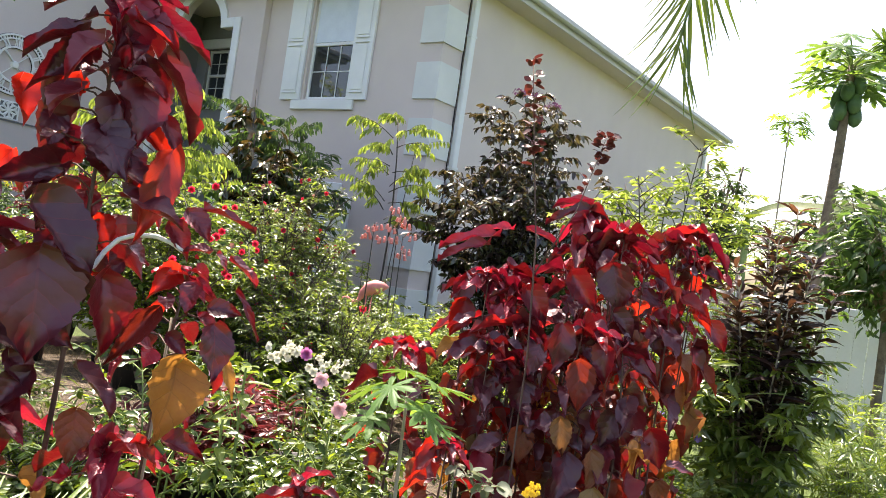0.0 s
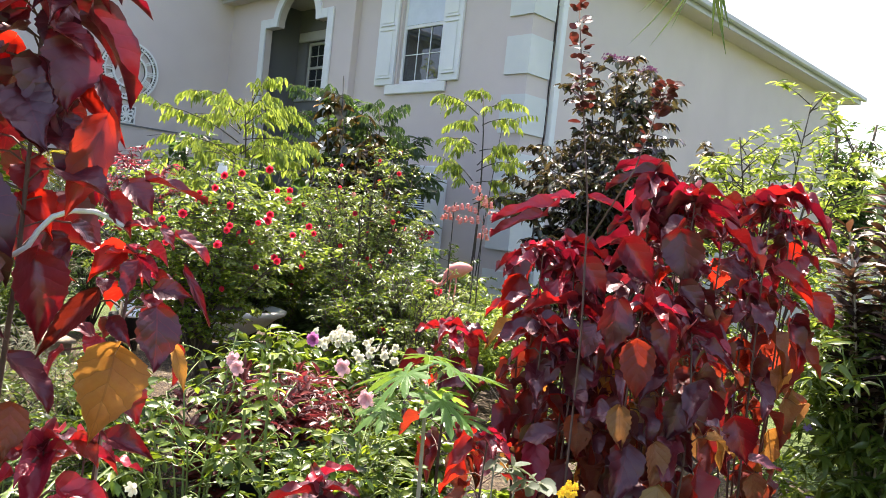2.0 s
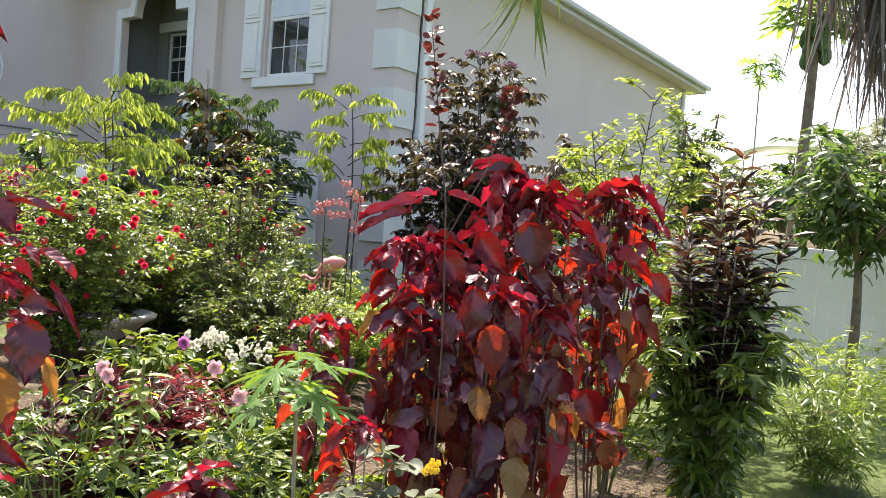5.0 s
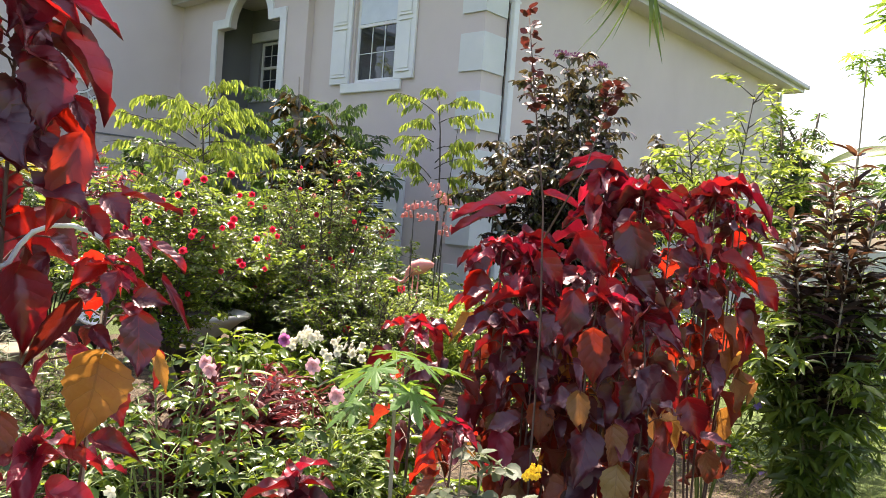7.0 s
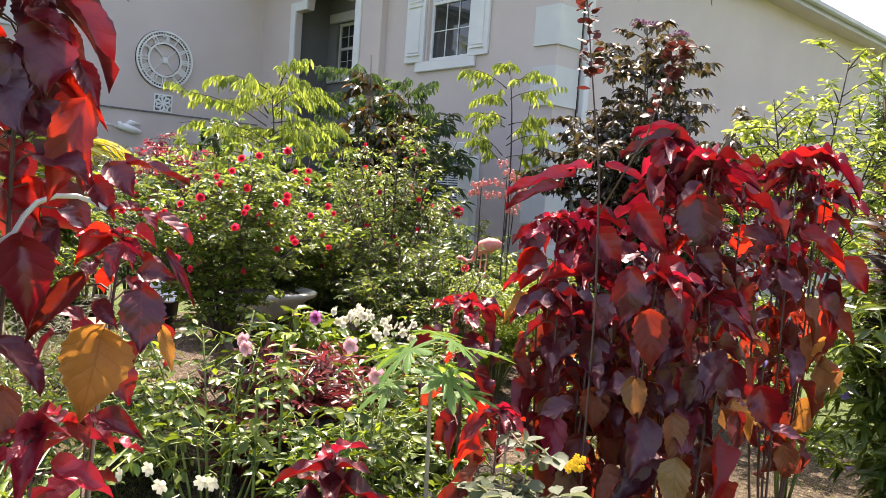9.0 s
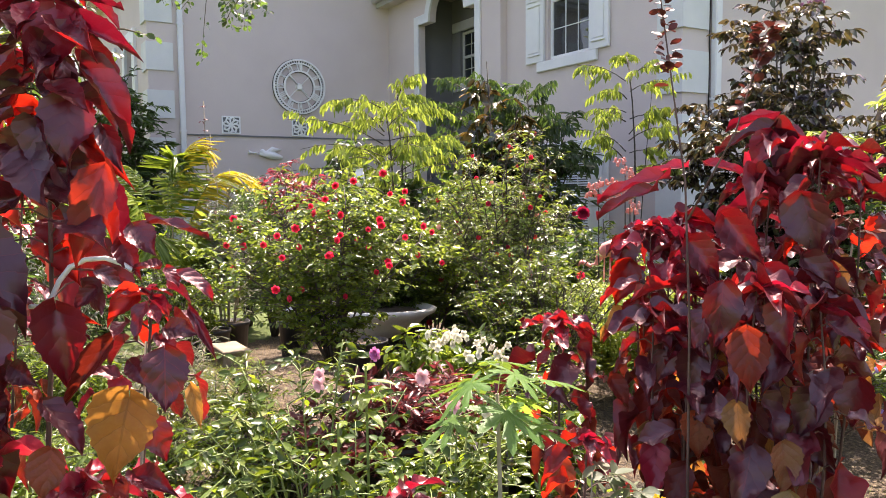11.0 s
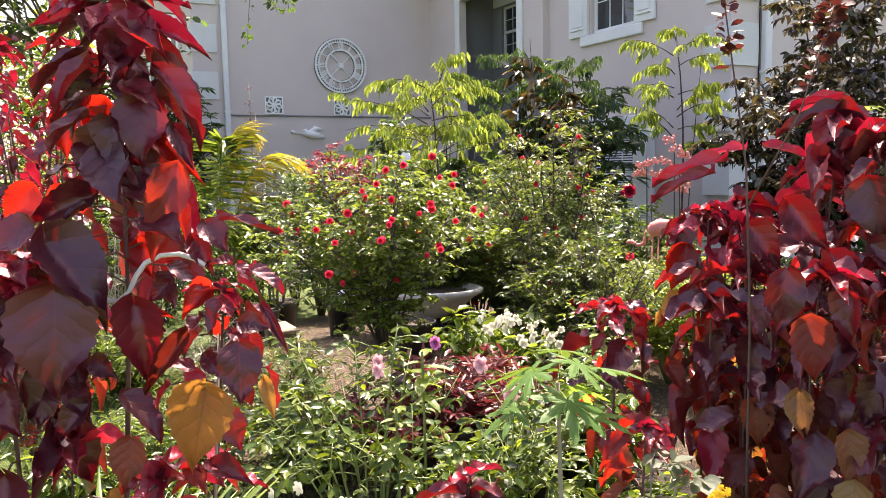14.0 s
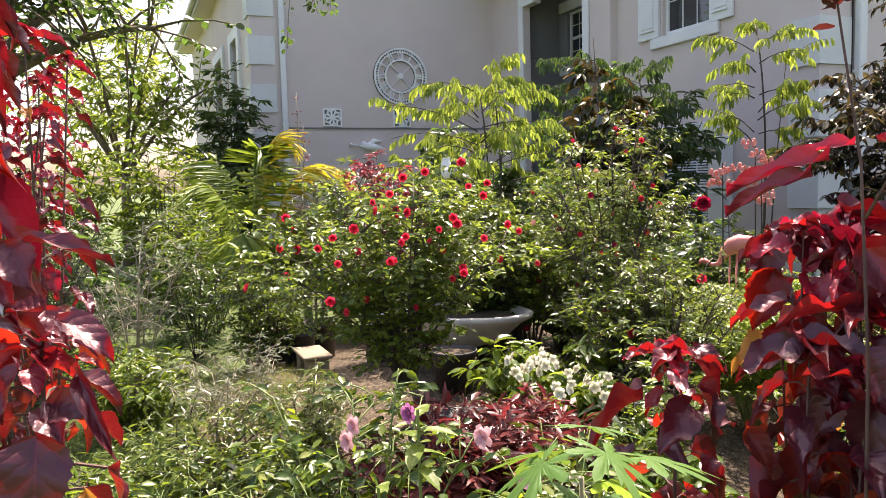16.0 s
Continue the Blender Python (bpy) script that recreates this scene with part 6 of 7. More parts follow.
# small ornaments on thin stakes among the roses
def urn_on_stake(x, y, z, label, red=False):
    o = thing("garden_ornament", (x, y, rise(x, y)), label, "garden ornament", "stake ornaments")
    bm = bmesh.new()
    tube(bm, [(x, y, rise(x, y) - 0.05), (x + 0.01, y, z * 0.6), (x, y, z)], 0.006, 7)
    part("stake", bm, "iron", o)
    bm = bmesh.new()
    lathe(bm, [(0.014, 0.0), (0.026, 0.022), (0.034, 0.060), (0.030, 0.100), (0.021, 0.118), (0.027, 0.128)], (x, y, z), 18)
    smooth(part("urn", bm, "plaster", o))
    if red:
        bm = bmesh.new()
        lathe(bm, [(0.016, -0.035), (0.044, -0.028), (0.047, -0.008), (0.016, 0.0)], (x, y, z), 18)
        smooth(part("saucer", bm, "red_paint", o, "red saucer under the urn"))


urn_on_stake(-4.45, 3.18, 1.57, "small white urn on a thin iron stake behind the roses")
urn_on_stake(-4.08, 4.23, 1.42, "small white urn over a red saucer on a thin iron stake", True)

# coral bells of a kalanchoe
bm = bmesh.new()
lathe(bm, [(0.10, 0.0), (0.26, 0.12), (0.32, 0.5), (0.30, 0.8), (0.40, 1.0)], (0, 0, 0), 8)
bmesh.ops.rotate(bm, cent=(0, 0, 0), matrix=Matrix.Rotation(radians(-90), 3, "X"), verts=bm.verts)
BELL = bpy.data.meshes.new("bell")
bm.to_mesh(BELL)
bm.free()
BELL.materials.append(M["p_coral"])
for x, y, h in ((-3.66, 4.86, 1.72), (-3.80, 4.74, 1.62), (-3.55, 4.80, 1.55)):
    plant = thing("kalanchoe", (x, y, 0), "tall kalanchoe stem hung with coral bell flowers", "flowers", "kalanchoe stems")
    bm = bmesh.new()
    tube(bm, [(x, y, rise(x, y)), (x + 0.01, y, h * 0.6), (x, y, h)], [0.006, 0.005, 0.003], 6)
    part("stem", bm, "darkstem", plant)
    rng = random.Random(int(h * 100))
    arms = []
    for k in range(4):
        b, zz = 2.4 * k + h * 9 + rng.uniform(-0.6, 0.6), h - 0.04 * k - 0.03 * rng.random()
        end = Vector((x + rng.uniform(0.03, 0.10) * math.cos(b), y + rng.uniform(0.03, 0.10) * math.sin(b), zz + rng.uniform(0.0, 0.05)))
        arms.append(([Vector((x, y, zz - 0.02)), Vector((x, y, zz)).lerp(end, 0.5) + Vector((0, 0, 0.02)), end], 0.0022))
        for j in range(5):
            q = end + Vector((0.028 * math.cos(1.26 * j), 0.028 * math.sin(1.26 * j), rng.uniform(-0.025, 0.012)))
            ob = leaf_at(plant, BELL, q, (0.25 * math.cos(1.26 * j), 0.25 * math.sin(1.26 * j), -1), (math.cos(j), math.sin(j), 0.2), rng.uniform(0.030, 0.042))
            ob.name = "bell"
    branches("flower_stalk", arms, "p_coral", plant)


# ---- plants with drooping feather leaves ----
def feather_shrub(at, height, label, seed, tiers, span, leafmat, group="feather-leaved shrubs", squash=(1, 1)):
    """Thin stems with flat tiers of side shoots; each shoot carries two rows of hanging leaflets."""
    rng = random.Random(seed)
    x, y = at
    plant = thing("feather_shrub", (x, y, 0), label, "shrub", group)
    made, P, D, N, S = [], [], [], [], []
    for k in range(tiers * 3):
        z = height * (0.60 + 0.38 * (k + rng.random()) / (tiers * 3))
        a = 2.4 * k + rng.uniform(-0.5, 0.5)
        start = Vector((x + 0.02 * math.cos(a), y + 0.02 * math.sin(a), z - 0.08))
        length = span * rng.uniform(0.45, 1.0) * (1.08 - 0.5 * k / (tiers * 3))
        end = start + Vector((length * math.cos(a), length * math.sin(a), rng.uniform(-0.08, 0.22)))
        arm = curve_points(start, start.lerp(end, 0.5) + Vector((0, 0, 0.12 * length + 0.05)), end, 6)
        made.append((arm, 0.006))
        for j in range(5):
            s = 0.25 + 0.75 * (j + rng.random() * 0.7) / 6
            t = min(s, 0.999) * 5
            i = min(int(t), 4)
            p = arm[i].lerp(arm[i + 1], t - i)
            b = a + rng.choice((-1, 1)) * rng.uniform(0.1, 1.2)
            spray = 0.20 * rng.uniform(0.6, 1.25)
            tip = p + Vector((math.cos(b) * spray, math.sin(b) * spray, rng.uniform(-0.10, 0.07)))
            twig = curve_points(p, p.lerp(tip, 0.5) + Vector((0, 0, 0.05)), tip, 4)
            made.append((twig, 0.0025))
            side = Vector((-math.sin(b), math.cos(b), 0))
            for q in range(7):
                u = (q + 0.4 + 0.4 * rng.random()) / 7 * 3
                c = min(int(u), 2)
                pp = twig[c].lerp(twig[c + 1], u - c)
                for sgn in (-1, 1):
                    P.append(pp)
                    D.append(side * sgn * rng.uniform(0.25, 0.7) + Vector((0.25 * math.cos(b), 0.25 * math.sin(b), -0.95 + rng.uniform(-0.2, 0.5))))
                    N.append(side * sgn * 0.9 + Vector((rng.gauss(0, 0.3), rng.gauss(0, 0.3), 0.6)))
                    S.append(0.072 * rng.uniform(0.65, 1.3))
    trunk = curve_points((x - 0.04, y - 0.03, rise(x, y) - 0.02), (x + 0.14, y + 0.10, height * 0.5), (x, y, height * 0.97), 8)
    made.append((trunk, 0.014))
    made.append((curve_points((x + 0.06, y + 0.05, rise(x, y) - 0.02), (x + 0.02, y + 0.12, height * 0.4), (x + 0.16, y + 0.14, height * 0.86), 8), 0.008))
    branches("branch", made, "darkstem", plant)
    strewn("foliage", LEAFLET, P, D, N, S, leafmat, plant)
    return plant


feather_shrub((-5.72, 4.02), 2.40, "tiered shrub with drooping rows of lime-green leaflets", 91, 8, 1.18, "lime")
feather_shrub((-6.35, 4.45), 2.60, "tiered shrub with drooping lime and yellow leaflets", 92, 5, 0.70, "lime")
feather_shrub((-4.85, 6.05), 2.80, "slender shrub with thin dark stems and sprays of lime leaflets", 93, 5, 0.80, "lime")
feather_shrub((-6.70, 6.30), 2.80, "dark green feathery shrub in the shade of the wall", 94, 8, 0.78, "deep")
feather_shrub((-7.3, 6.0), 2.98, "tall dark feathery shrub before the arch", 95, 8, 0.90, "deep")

shrub("croton", (-6.70, 5.90, 0.0), "croton with mottled green, bronze and yellow leaves", 3.10, 0.55, 11, 13, 0.26, OVATE, 6, 0.14, "croton", "darkstem", 96, low=0.50, droop=0.5)
shrub("shrub", (-7.25, 6.75, 0.0), "dark leafy shrub in the shaded corner", 3.05, 0.85, 15, 18, 0.36, LANCE, 11, 0.16, "deep", "darkstem", 97, low=0.3)

# dark glossy tree by the side wall
plant, tips, rng = shrub("glory_tree", (-3.72, 6.75, 0.0), "small tree with glossy purple-green leaves and mauve flower heads", 3.40, 1.08, 20, 44, 0.30, OVATE, 15, 0.078, "glossy", "darkstem", 98, "tree", low=0.36, droop=0.45, arch=0.52)
top = sorted(tips, key=lambda q: -q.z)
for q in top[:4]:
    for k in range(34):
        a = 2.4 * k
        bloom(plant, "p_dusk", q + Vector((0.075 * math.sqrt(k / 34) * math.cos(a), 0.075 * math.sqrt(k / 34) * math.sin(a), -0.02 + 0.04 * rng.random())), 0.026, (math.cos(a), math.sin(a), 0.6))
shrub("shrub", (-3.0, 6.5, 0.0), "dull green shrub below the glossy tree", 2.0, 0.5, 10, 14, 0.25, OVATE, 8, 0.08, "deep", "darkstem", 99, low=0.3)
shrub("shrub", (-2.15, 6.45, 0.0), "open shrub with thin arching shoots and lime leaves", 2.68, 0.85, 14, 20, 0.36, LEAFLET, 18, 0.062, "lime", "darkstem", 100, low=0.45, lift=0.5, arch=0.2)
shrub("shrub", (-1.55, 6.9, 0.0), "light green shrub by the side wall", 2.3, 0.6, 9, 14, 0.3, LEAFLET, 12, 0.06, "lime", "greenstem", 101, low=0.3)

# bronze-tipped sapling in front of the clump
plant = thing("sapling", (-1.20, 2.68, 0), "thin grey sapling with small bronze leaves at its tip", "sapling")
path = [Vector(q) for q in ((-1.20, 2.68, 0.0), (-1.18, 2.69, 0.6), (-1.19, 2.70, 1.15), (-1.24, 2.73, 1.56), (-1.31, 2.73, 1.93), (-1.36, 2.72, 2.24))]
side = [Vector(q) for q in ((-1.22, 2.72, 1.45), (-1.14, 2.82, 1.70), (-1.10, 2.90, 2.00))]
branches("branch", [(path, 0.0050), (side, 0.0036)], "redbark", plant, 7)
rng = random.Random(102)
strewn("foliage", ROUND, *leaves_along(rng, [([path[3].lerp(path[4], 0.6), path[4], path[5]], 0.004), (side[1:], 0.003)], 64, 0.033, 0.3, 0.0), "bronze", plant)
plant, tips, rng = shrub("copper_bush", (-1.25, 3.45, 0.0), "bushy shoot of small bronze leaves among the copperleaf", 1.80, 0.14, 5, 9, 0.10, ROUND, 9, 0.045, "bronze", "palebark", 103, low=0.75)

# tall dark shrub by the lawn
def upswept(name, at, label, stems, height, spread, whorls, size, leafmat, seed):
    """Upright stems with whorls of long leaves that sweep up and out, shorter towards the tip."""
    rng = random.Random(seed)
    base = Vector(at)
    plant = thing(name, at, label, "shrub")
    made, P, D, N, S = [], [], [], [], []
    for k in range(stems):
        a, r = 2.4 * k, spread * math.sqrt((k + 0.3) / stems)
        out = Vector((math.cos(a), math.sin(a), 0))
        h = height * (1 - 0.28 * (r / spread) ** 2) * rng.uniform(0.9, 1.0)
        stem = curve_points(base + out * 0.05, base + out * r * 0.4 + Vector((0, 0, 0.55 * h)), base + out * r + Vector((0, 0, h)), 8)
        made.append((stem, 0.011))
        for w in range(whorls):
            s = 0.40 + 0.60 * (w + rng.random() * 0.6) / whorls
            t = min(s, 0.999) * 7
            p = stem[int(t)].lerp(stem[int(t) + 1], t - int(t))
            for q in range(rng.randint(2, 5)):
                b = 2.4 * q + 1.1 * w + rng.uniform(-0.5, 0.5)
                P.append(p + Vector((0.01 * math.cos(b), 0.01 * math.sin(b), 0)))
                rise_up = rng.uniform(-0.1, 0.8) + 0.9 * s
                D.append((math.cos(b), math.sin(b), rise_up))
                N.append((-0.8 * math.cos(b) + rng.gauss(0, 0.6), -0.8 * math.sin(b) + rng.gauss(0, 0.6), 0.6))
                S.append(size * (1.25 - 0.55 * s) * rng.uniform(0.7, 1.2))
    branches("branch", made, "palebark", plant)
    strewn("foliage", blade(4, 1, 0.26, 0.45, 0.22, 0.75, 0.05), P, D, N, S, leafmat, plant)
    return plant


upswept("purple_shrub", (-0.88, 4.90, 0.0), "tall shrub with long upswept purple-black leaves on pale stems", 12, 2.02, 0.38, 20, 0.155, "plum", 104)
shrub("shrub", (-0.90, 4.90, 0.0), "dark green understorey of the purple shrub", 1.60, 0.50, 16, 20, 0.22, LANCE, 9, 0.095, "pale", "greenstem", 105, low=0.08)
shrub("shrub", (-0.45, 5.9, 0.0), "feathery green bush at the edge of the lawn", 0.95, 0.5, 14, 16, 0.22, SLIM, 14, 0.08, "green", "greenstem", 106, low=0.05, lift=0.7)
shrub("shrub", (-0.50, 7.4, 0.0), "bright lime bush before the white fence", 0.95, 0.7, 12, 14, 0.28, LEAFLET, 11, 0.05, "lime", "greenstem", 107, low=0.15, lift=0.7)
shrub("shrub", (-1.75, 7.6, 0.0), "light green shrub before the white fence", 1.25, 0.7, 10, 14, 0.3, LEAFLET, 11, 0.06, "green", "darkstem", 108, low=0.2)
plant, tips, rng = shrub("shrub", (-1.4, 4.75, 0.0), "lime-leaved shrub with blue plumbago flowers", 1.45, 0.45, 10, 14, 0.22, LEAFLET, 11, 0.045, "green", "greenstem", 109, low=0.2)
for q in rng.sample(tips, 14):
    bloom(plant, "p_violet", q, 0.04, (0.5, -0.6, 0.6))


# ---- palms ----
def frond(parent, points, leaflet, count, mat, hangs=0.4, name="frond", stem="greenstem", r=0.012, jitter=0.15, seed=1, width=None):
    """A feather frond: a bowed rib with two rows of leaflets, one mesh."""
    rng = random.Random(seed)
    P, D, N, S = [], [], [], []
    points = [Vector(p) for p in points]
    n = len(points) - 1
    for k in range(count):
        u = 0.08 + 0.92 * k / count
        t = u * n
        i = min(int(t), n - 1)
        p = points[i].lerp(points[i + 1], t - i)
        along = (points[i + 1] - points[i]).normalized()
        side = along.cross(Vector((0, 0, 1)))
        side = side.normalized() if side.length > 0.2 else Vector((1, 0, 0))
        up = side.cross(along)
        for sgn in (-1, 1):
            P.append(p)
            D.append(side * sgn * (0.95 - 0.4 * u) + along * (0.45 + 0.7 * u) + up * 0.15 - Vector((0, 0, hangs)) + Vector((rng.gauss(0, jitter), rng.gauss(0, jitter), rng.gauss(0, jitter))))
            N.append(up + side * sgn * -0.3)
            S.append(leaflet * (0.55 + 0.45 * math.sin(math.pi * min(0.15 + u * 0.85, 1))) * rng.uniform(0.85, 1.1))
    bm = bmesh.new()
    tube(bm, points, [r * (1 - 0.8 * k / n) for k in range(n + 1)], 6)
    rib = part(name, bm, stem, parent)
    leaf = blade(4, 1, width or 0.055, 0.35, 0.25, 0.25)
    ob = strewn("foliage", leaf, P, D, N, S, mat)
    ob.parent = rib
    return rib


palm = thing("areca_palm", (-6.55, 2.30, 0.0), "areca palm with arching golden-green fronds", "palm")
for k, (dx, dy, top, bend, mat) in enumerate(((0.05, 0.34, 2.02, 0.10, "gold"), (0.16, 0.80, 1.84, 0.20, "gold"), (0.25, 0.62, 1.42, 0.14, "lime"), (0.05, -0.50, 1.66, 0.14, "lime"), (0.34, 0.34, 1.20, 0.12, "lime"), (0.20, 0.10, 1.95, 0.16, "green"), (0.30, 0.52, 1.05, 0.14, "green"), (-0.35, 0.30, 1.80, 0.14, "green"), (-0.30, -0.35, 1.85, 0.12, "green"), (0.45, -0.15, 1.25, 0.14, "lime"))):
    foot = Vector((-6.55 + 0.12 * dx, 2.30 + 0.12 * dy, 0.0))
    neck = Vector((-6.55 + 0.25 * dx, 2.30 + 0.22 * dy, top * 0.62))
    tip = Vector((-6.55 + dx, 2.30 + dy, top - bend))
    frond(palm, curve_points(neck, Vector((-6.55 + 0.45 * dx, 2.30 + 0.45 * dy, top + 0.12)), tip, 8), 0.36, 44, mat, 0.62, seed=k, r=0.009, width=0.075, jitter=0.10)
    bm = bmesh.new()
    tube(bm, [foot, foot.lerp(neck, 0.5), neck], [0.016, 0.013, 0.009], 7)
    part("cane", bm, "palebark", palm)

# fan of fronds of a coconut palm that leans over the path
palm = thing("coconut_palm", (0.95, 3.55, 0.0), "palm with long hanging green fronds and dry brown strands", "palm")
bm = bmesh.new()
tube(bm, curve_points((0.95, 3.55, -0.05), (1.05, 3.6, 1.6), (0.85, 3.5, 3.3), 9), [0.15, 0.14, 0.13, 0.125, 0.12, 0.12, 0.12, 0.125, 0.13], 14)
smooth(part("trunk", bm, "fibre", palm))
C = Vector((0.85, 3.5, 3.3))
frond(palm, [C, (0.55, 3.1, 3.6), (0.05, 2.55, 3.45), (-0.33, 2.12, 2.92), (-0.48, 1.98, 2.40), (-0.52, 1.96, 2.0)], 0.36, 96, "green", 0.85, r=0.014, seed=41, width=0.030, jitter=0.2)
for k, (a, l) in enumerate(((0.3, 1.6), (1.2, 1.7), (2.0, 1.5), (5.4, 1.6), (4.6, 1.4))):
    out = Vector((math.cos(a), math.sin(a), 0))
    frond(palm, [C, C + out * l * 0.4 + Vector((0, 0, 0.45)), C + out * l * 0.8 + Vector((0, 0, 0.4)), C + out * l * 1.1 + Vector((0, 0, -0.1))], 0.42, 34, "green", 0.6, r=0.018, seed=50 + k, width=0.04)
rng = random.Random(44)
P, D, N, S = [], [], [], []
for k in range(620):
    u, v = rng.random() ** 1.4, rng.random()
    P.append((0.12 - 0.24 * u, 2.86 - 0.18 * u + rng.gauss(0, 0.04), 2.48 + rng.gauss(0, 0.06)))
    D.append((rng.gauss(0, 0.08) + 0.05, rng.gauss(0, 0.08) + 0.04, -1))
    N.append((rng.gauss(0, 1), rng.gauss(0, 1), 0.1))
    S.append(rng.uniform(0.25, 0.68) * (1.1 - 0.35 * u))
bm = bmesh.new()
tube(bm, [C, (0.70, 3.30, 3.05), (0.42, 3.08, 2.78), (0.14, 2.88, 2.62), (-0.10, 2.70, 2.60)], [0.03, 0.028, 0.024, 0.018, 0.008], 8)
dry = part("dry_frond", bm, "fibre", palm, "dead brown frond with hanging strands")
M["dry"] = leafy("dry_leaf_strand", ((0.1, (0.07, 0.058, 0.05)), (0.7, (0.16, 0.135, 0.12)), (1.0, (0.34, 0.30, 0.26))), (0.16, 0.12, 0.09), 0.2, 0.7)
strands = strewn("dry_strand", blade(5, 1, 0.016, 0.4, 0.2, 0.14), P, D, N, S, "dry")
strands.parent = dry


# ---- trees at the edges ----
def tree(name, base, height, crown, label, seed, leafmat, leaf=LEAFLET, size=0.10, limbs=9, twigs=26, each=16, low=0.5, trunk=0.12, group="", bark="bark", twig=None):
    rng = random.Random(seed)
    b = Vector(base)
    t = thing(name, base, label, "tree", group)
    bm = bmesh.new()
    fork = b + Vector((0, 0, height * low))
    tube(bm, curve_points(b - Vector((0, 0, 0.05)), b.lerp(fork, 0.5) + Vector((trunk, 0, 0)), fork, 7), [trunk * (1.2 - 0.5 * k / 6) for k in range(7)], 10)
    smooth(part("trunk", bm, bark, t))
    made = []
    for k in range(limbs):
        a = 2.4 * k + rng.uniform(-0.3, 0.3)
        r = crown * rng.uniform(0.45, 1.0)
        top = fork + Vector((r * math.cos(a), r * math.sin(a), (height * (1 - low)) * rng.uniform(0.35, 1.0)))
        limb = curve_points(fork, fork.lerp(top, 0.5) + Vector((0, 0, 0.25 * r)), top, 7)
        made.append((limb, trunk * 0.45))
        for _ in range(twigs):
            s = rng.uniform(0.3, 1.0) * 6
            i = min(int(s), 5)
            p = limb[i].lerp(limb[i + 1], s - i)
            d = Vector((rng.gauss(0, 1), rng.gauss(0, 1), rng.gauss(0.2, 0.7))).normalized()
            ln = (twig or crown * 0.42) * rng.uniform(0.5, 1.2)
            made.append((curve_points(p, p + d * ln * 0.5 + Vector((0, 0, 0.1 * ln)), p + d * ln - Vector((0, 0, 0.12 * ln)), 4), trunk * 0.10))
    branches("limb", made, bark, t, 5)
    strewn("crown", leaf, *leaves_along(rng, [m for m in made if len(m[0]) == 4], each, size, 0.4, 0.2, 0.04), leafmat, t)
    return t


tree("tree", (-3.6, 19.5, 0), 3.6, 1.6, "leafy tree behind the white fence", 121, "deep", size=0.16, each=14)
tree("tree", (-1.75, 14.8, 0), 3.4, 1.3, "rounded green tree behind the fence", 122, "deep", size=0.14, low=0.3, each=16)
tree("tree", (1.0, 14.5, 0), 3.3, 2.2, "broad light green tree beyond the fence", 123, "green", size=0.14, low=0.3, each=14)
tree("tree", (-0.75, 9.2, 0), 2.55, 1.15, "young leafy tree at the edge of the lawn", 134, "deep", OVATE, size=0.12, low=0.56, each=10, twigs=26, trunk=0.05, twig=0.5)
tree("tree", (-4.15, 14.5, 0), 3.9, 0.40, "small dark upright tree at the end of the house", 124, "deep", size=0.11, low=0.2, limbs=14, twigs=22, twig=0.30)
tree("tree", (-3.5, 30, 0), 6.5, 2.5, "distant pale tree against the sky", 125, "silver", size=0.3, each=12)
tree("tree", (2.5, 20, 0), 6.0, 3.0, "distant leafy tree beyond the fence", 126, "green", size=0.24, each=12)
oak = tree("oak_tree", (-8.3, -0.2, 0), 5.0, 3.1, "live oak with small leathery leaves on hanging twigs", 127, "deep", ROUND, 0.075, 12, 34, 16, 0.42, 0.16, twig=0.95)
rng = random.Random(151)
bough = curve_points((-8.2, -0.1, 2.9), (-7.3, 1.4, 4.7), (-6.2, 3.05, 3.22), 8)
made = [(bough, 0.035)]
for _ in range(64):
    t = rng.uniform(0.40, 1.0) * 7
    i = min(int(t), 6)
    q = bough[i].lerp(bough[i + 1], t - i)
    d = Vector((rng.gauss(0, 0.8), rng.gauss(0.3, 0.8), rng.uniform(-1.0, 0.1))).normalized()
    ln = rng.uniform(0.25, 0.75)
    made.append((curve_points(q, q + d * ln * 0.5 + Vector((0, 0, 0.05)), q + d * ln - Vector((0, 0, 0.15 * ln)), 4), 0.006))
branches("bough", made, "bark", oak)
strewn("foliage", ROUND, *leaves_along(rng, made[1:], 24, 0.042, 0.4, 0.2, 0.03), "deep", oak)
tree("tree", (-17.5, 1.4, 0), 6.0, 2.6, "sunlit green tree beyond the wing", 128, "lime", size=0.17, low=0.3, each=14)
tree("tree", (-13.0, -2.6, 0), 6.0, 2.8, "leafy green tree at the garden's edge", 129, "green", size=0.16, low=0.3, each=14)
shrub("juniper", (-12.6, 3.0, 0.0), "dark evergreen shrub at the wing corner", 3.6, 0.75, 16, 26, 0.36, LEAFLET, 14, 0.13, "deep", "darkstem", 130, low=0.1, lift=0.8, arch=0.5)
shrub("shrub", (-5.4, 1.35, 0.1), "dry thin bush with few leaves", 1.5, 0.5, 10, 12, 0.3, SLIM, 6, 0.06, "silver", "palebark", 131, lift=0.9)
shrub("shrub", (-8.6, 2.2, 0.0), "mixed green bush by the wing", 1.6, 0.9, 12, 16, 0.34, LEAFLET, 12, 0.07, "green", "darkstem", 132)
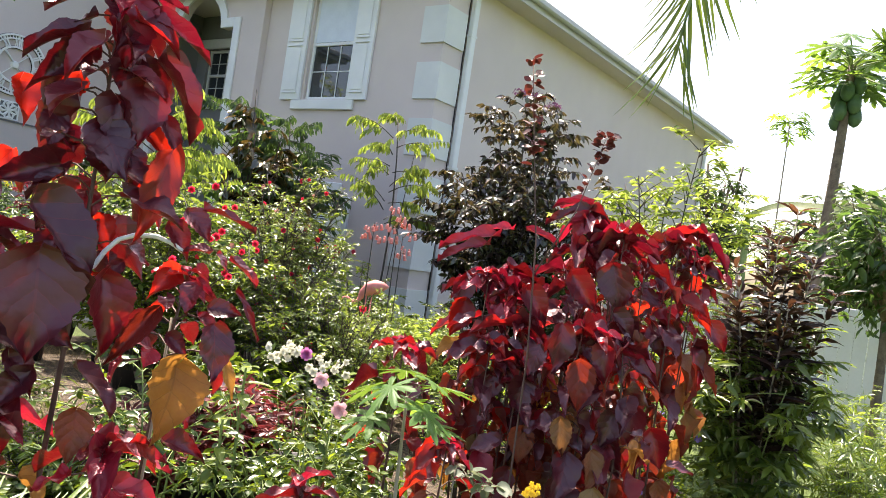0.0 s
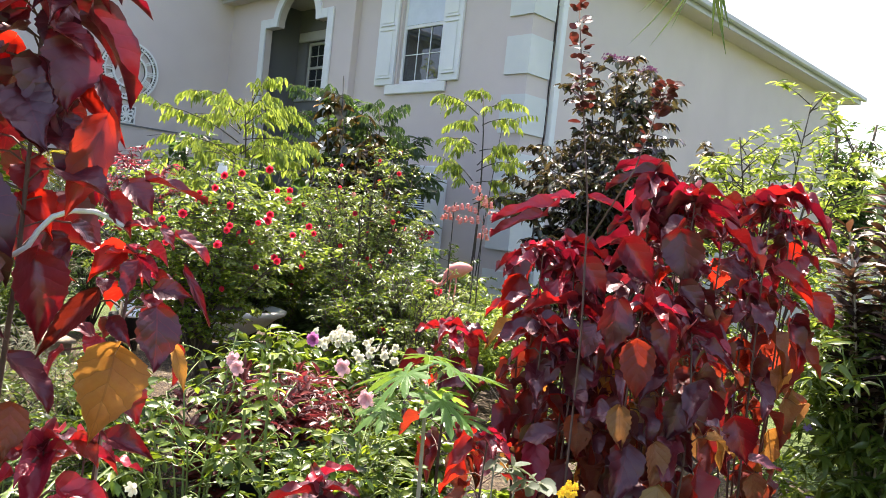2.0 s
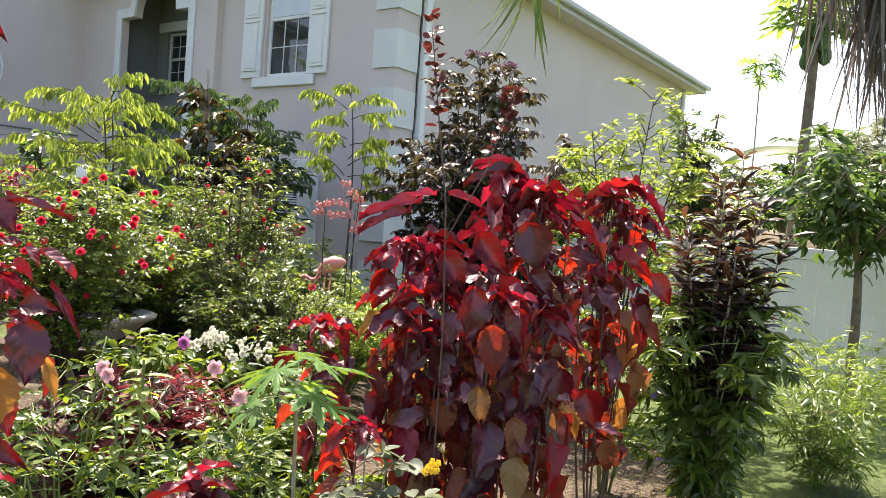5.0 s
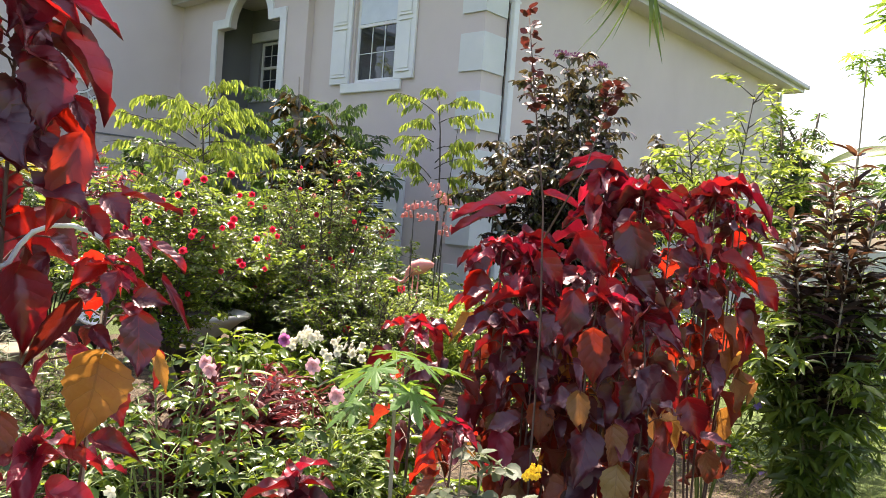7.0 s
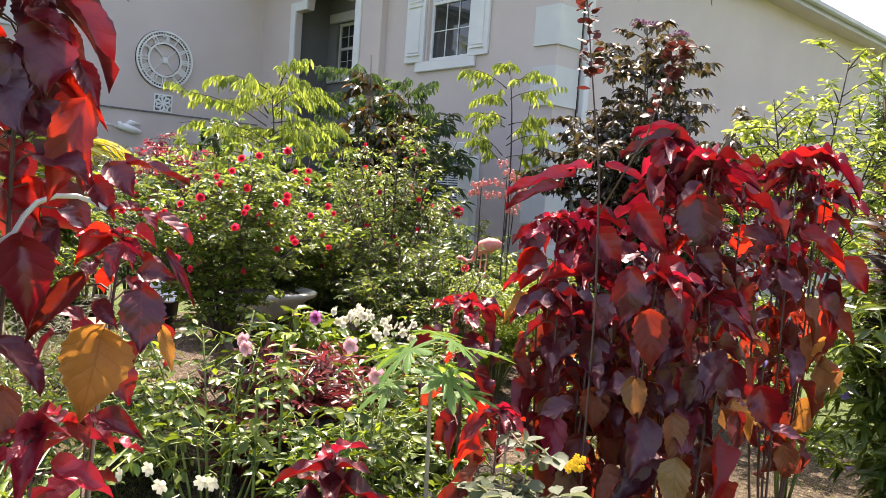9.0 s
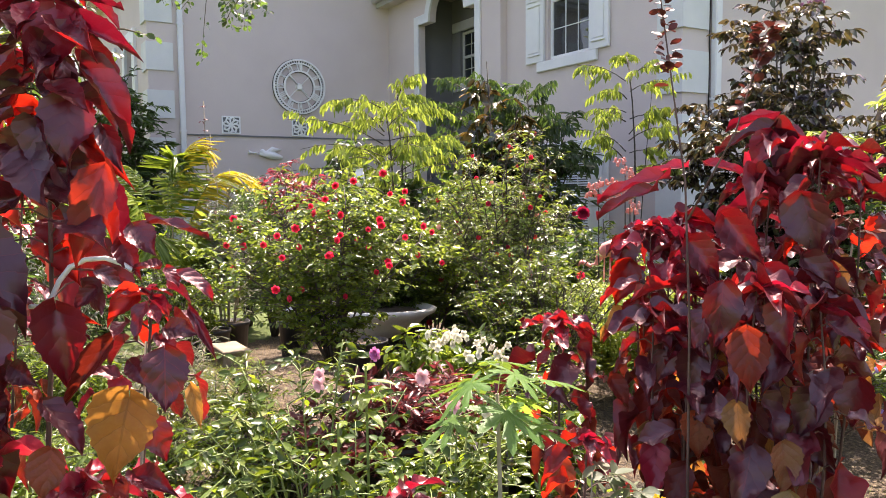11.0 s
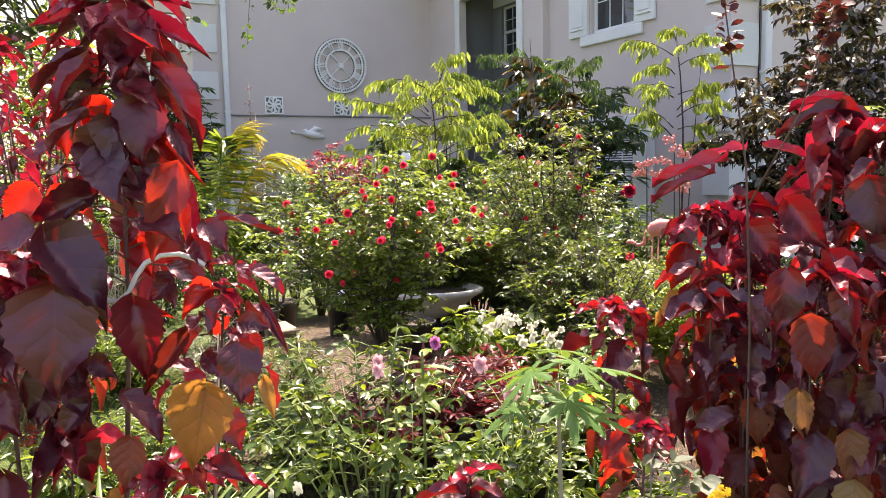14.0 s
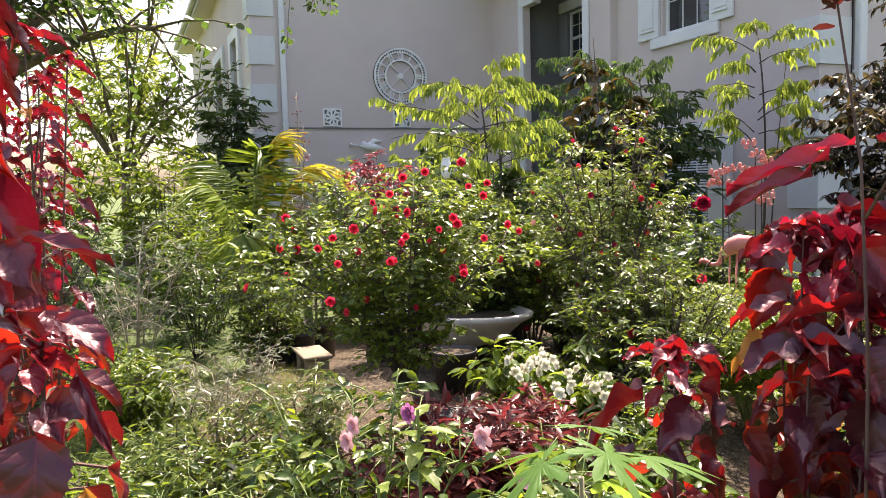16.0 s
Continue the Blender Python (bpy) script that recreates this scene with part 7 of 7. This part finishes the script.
for x, y, h, r, mat, seed, words in (
    (-5.0, 0.75, 1.75, 0.65, "deep", 211, "dark bush behind the copperleaf hedge plant"),
    (-8.35, 3.55, 1.95, 0.60, "deep", 216, "dark leafy bush before the clock wall"),
    (-4.75, 1.35, 0.50, 0.36, "green", 212, "low green bush at the edge of the lawn"),
    (-6.6, 1.05, 1.55, 0.65, "deep", 213, "dark leafy bush beneath the oak"),
    (-7.4, 1.9, 1.30, 0.60, "deep", 214, "low dark bush beside the areca palm"),
    (-2.95, 1.02, 0.55, 0.35, "green", 215, "weedy green plants in the grass")):
    shrub("shrub", (x, y, rise(x, y)), words, h, r, 13, 16, 0.24, LEAFLET, 9, 0.055, mat, "darkstem", seed, low=0.12)
for x, y, h, seed in ((-10.3, 1.8, 2.45, 224), (-9.9, 0.7, 2.5, 221), (-10.4, -0.7, 2.9, 222), (-9.3, -1.9, 2.6, 223)):
    shrub("hedge_shrub", (x, y, 0), "tall leafy green hedge plant beyond the lawn", h, 1.0, 14, 20, 0.45, LEAFLET, 10, 0.11, "green", "darkstem", seed, group="hedge plants", low=0.08)
for x, y, h, r, mat, leaf, size, seed, words in (
    (-3.25, 3.12, 0.50, 0.34, "green", OVATE, 0.07, 231, "low broad-leaved green plant before the basin"),
    (-2.72, 3.35, 0.62, 0.36, "rosegreen", LEAFLET, 0.04, 232, "low wiry bush among the pots"),
    (-3.35, 1.62, 0.46, 0.36, "pale", LEAFLET, 0.036, 235, "low tangle of grey-green weeds beside the grass"),
    (-2.95, 1.95, 0.42, 0.34, "green", LEAFLET, 0.040, 236, "low leafy weeds between the roses"),
    (-3.75, 2.10, 0.34, 0.32, "pale", SLIM, 0.060, 237, "thin grassy weeds before the rose bush"),
    (-2.35, 3.05, 0.46, 0.30, "green", OVATE, 0.06, 233, "low leafy plants beside the cream rose"),
    (-2.05, 3.75, 0.85, 0.40, "rosegreen", LEAFLET, 0.036, 234, "thin-stemmed bush behind the young copperleaf")):
    shrub("shrub", (x, y, rise(x, y)), words, h, r, 14, 12, 0.16, leaf, 9, size, mat, "darkstem", seed, low=0.15, lift=0.7)
# thin red-leaved spire against the clock wall
shrub("shrub", (-8.4, 3.15, 0.0), "thin spire with sparse bronze leaves", 2.75, 0.06, 3, 20, 0.08, LEAFLET, 5, 0.035, "wine", "palebark", 133, low=0.5)

# banana leaf arching beside the fence
plant = thing("banana_plant", (-3.3, 13.4, 0), "banana plant with one broad arching leaf", "banana plant")
bm = bmesh.new()
tube(bm, [(-3.3, 13.4, 0), (-3.3, 13.4, 1.4), (-3.32, 13.4, 2.75)], [0.09, 0.075, 0.04], 10)
smooth(part("stem", bm, "greenstem", plant))
me = mesh_from("leaf", *blade(14, 2, 0.26, 0.5, 0.2, 0.45, 0.01)[:2], "green", blade(14, 2, 0.26, 0.5, 0.2, 0.45, 0.01)[2])
leaf_at(plant, me, (-3.32, 13.4, 2.75), (0.95, -0.1, 0.45), (-0.3, -0.5, 1), 1.8)
leaf_at(plant, me, (-3.32, 13.4, 2.75), (-0.7, 0.5, 0.6), (0.3, -0.5, 1), 1.4)


# ---- grass ----
def grass(name, x0, x1, y0, y1, count, label, mat="grass", size=0.07, seed=141):
    rng = np.random.default_rng(seed)
    x, y = rng.uniform(x0, x1, count), rng.uniform(y0, y1, count)
    at = np.stack([x, y, [rise(a, b) - 0.003 for a, b in zip(x, y)]], 1)
    d = np.stack([rng.normal(0, 0.45, count), rng.normal(0, 0.45, count), np.ones(count)], 1)
    n = np.stack([rng.normal(0, 1, count), rng.normal(0, 1, count), np.full(count, 0.2)], 1)
    ob = strewn(name, blade(1, 1, 0.07, 0.4, 0.1, 0.3), at, d, n, size * rng.uniform(0.5, 1.3, count), mat)
    return tagged(ob, label, "grass", kind="stuff")


grass("grass", -6.0, -2.45, 0.5, 2.35, 18000, "short patchy lawn grass")
grass("grass", -1.8, 1.0, 3.4, 12.4, 16000, "lawn grass running to the fence", size=0.06, seed=142)
grass("dry_grass", -6.2, -2.4, 1.4, 4.4, 3500, "dry straw and clippings on the soil", "straw", 0.08, 143)
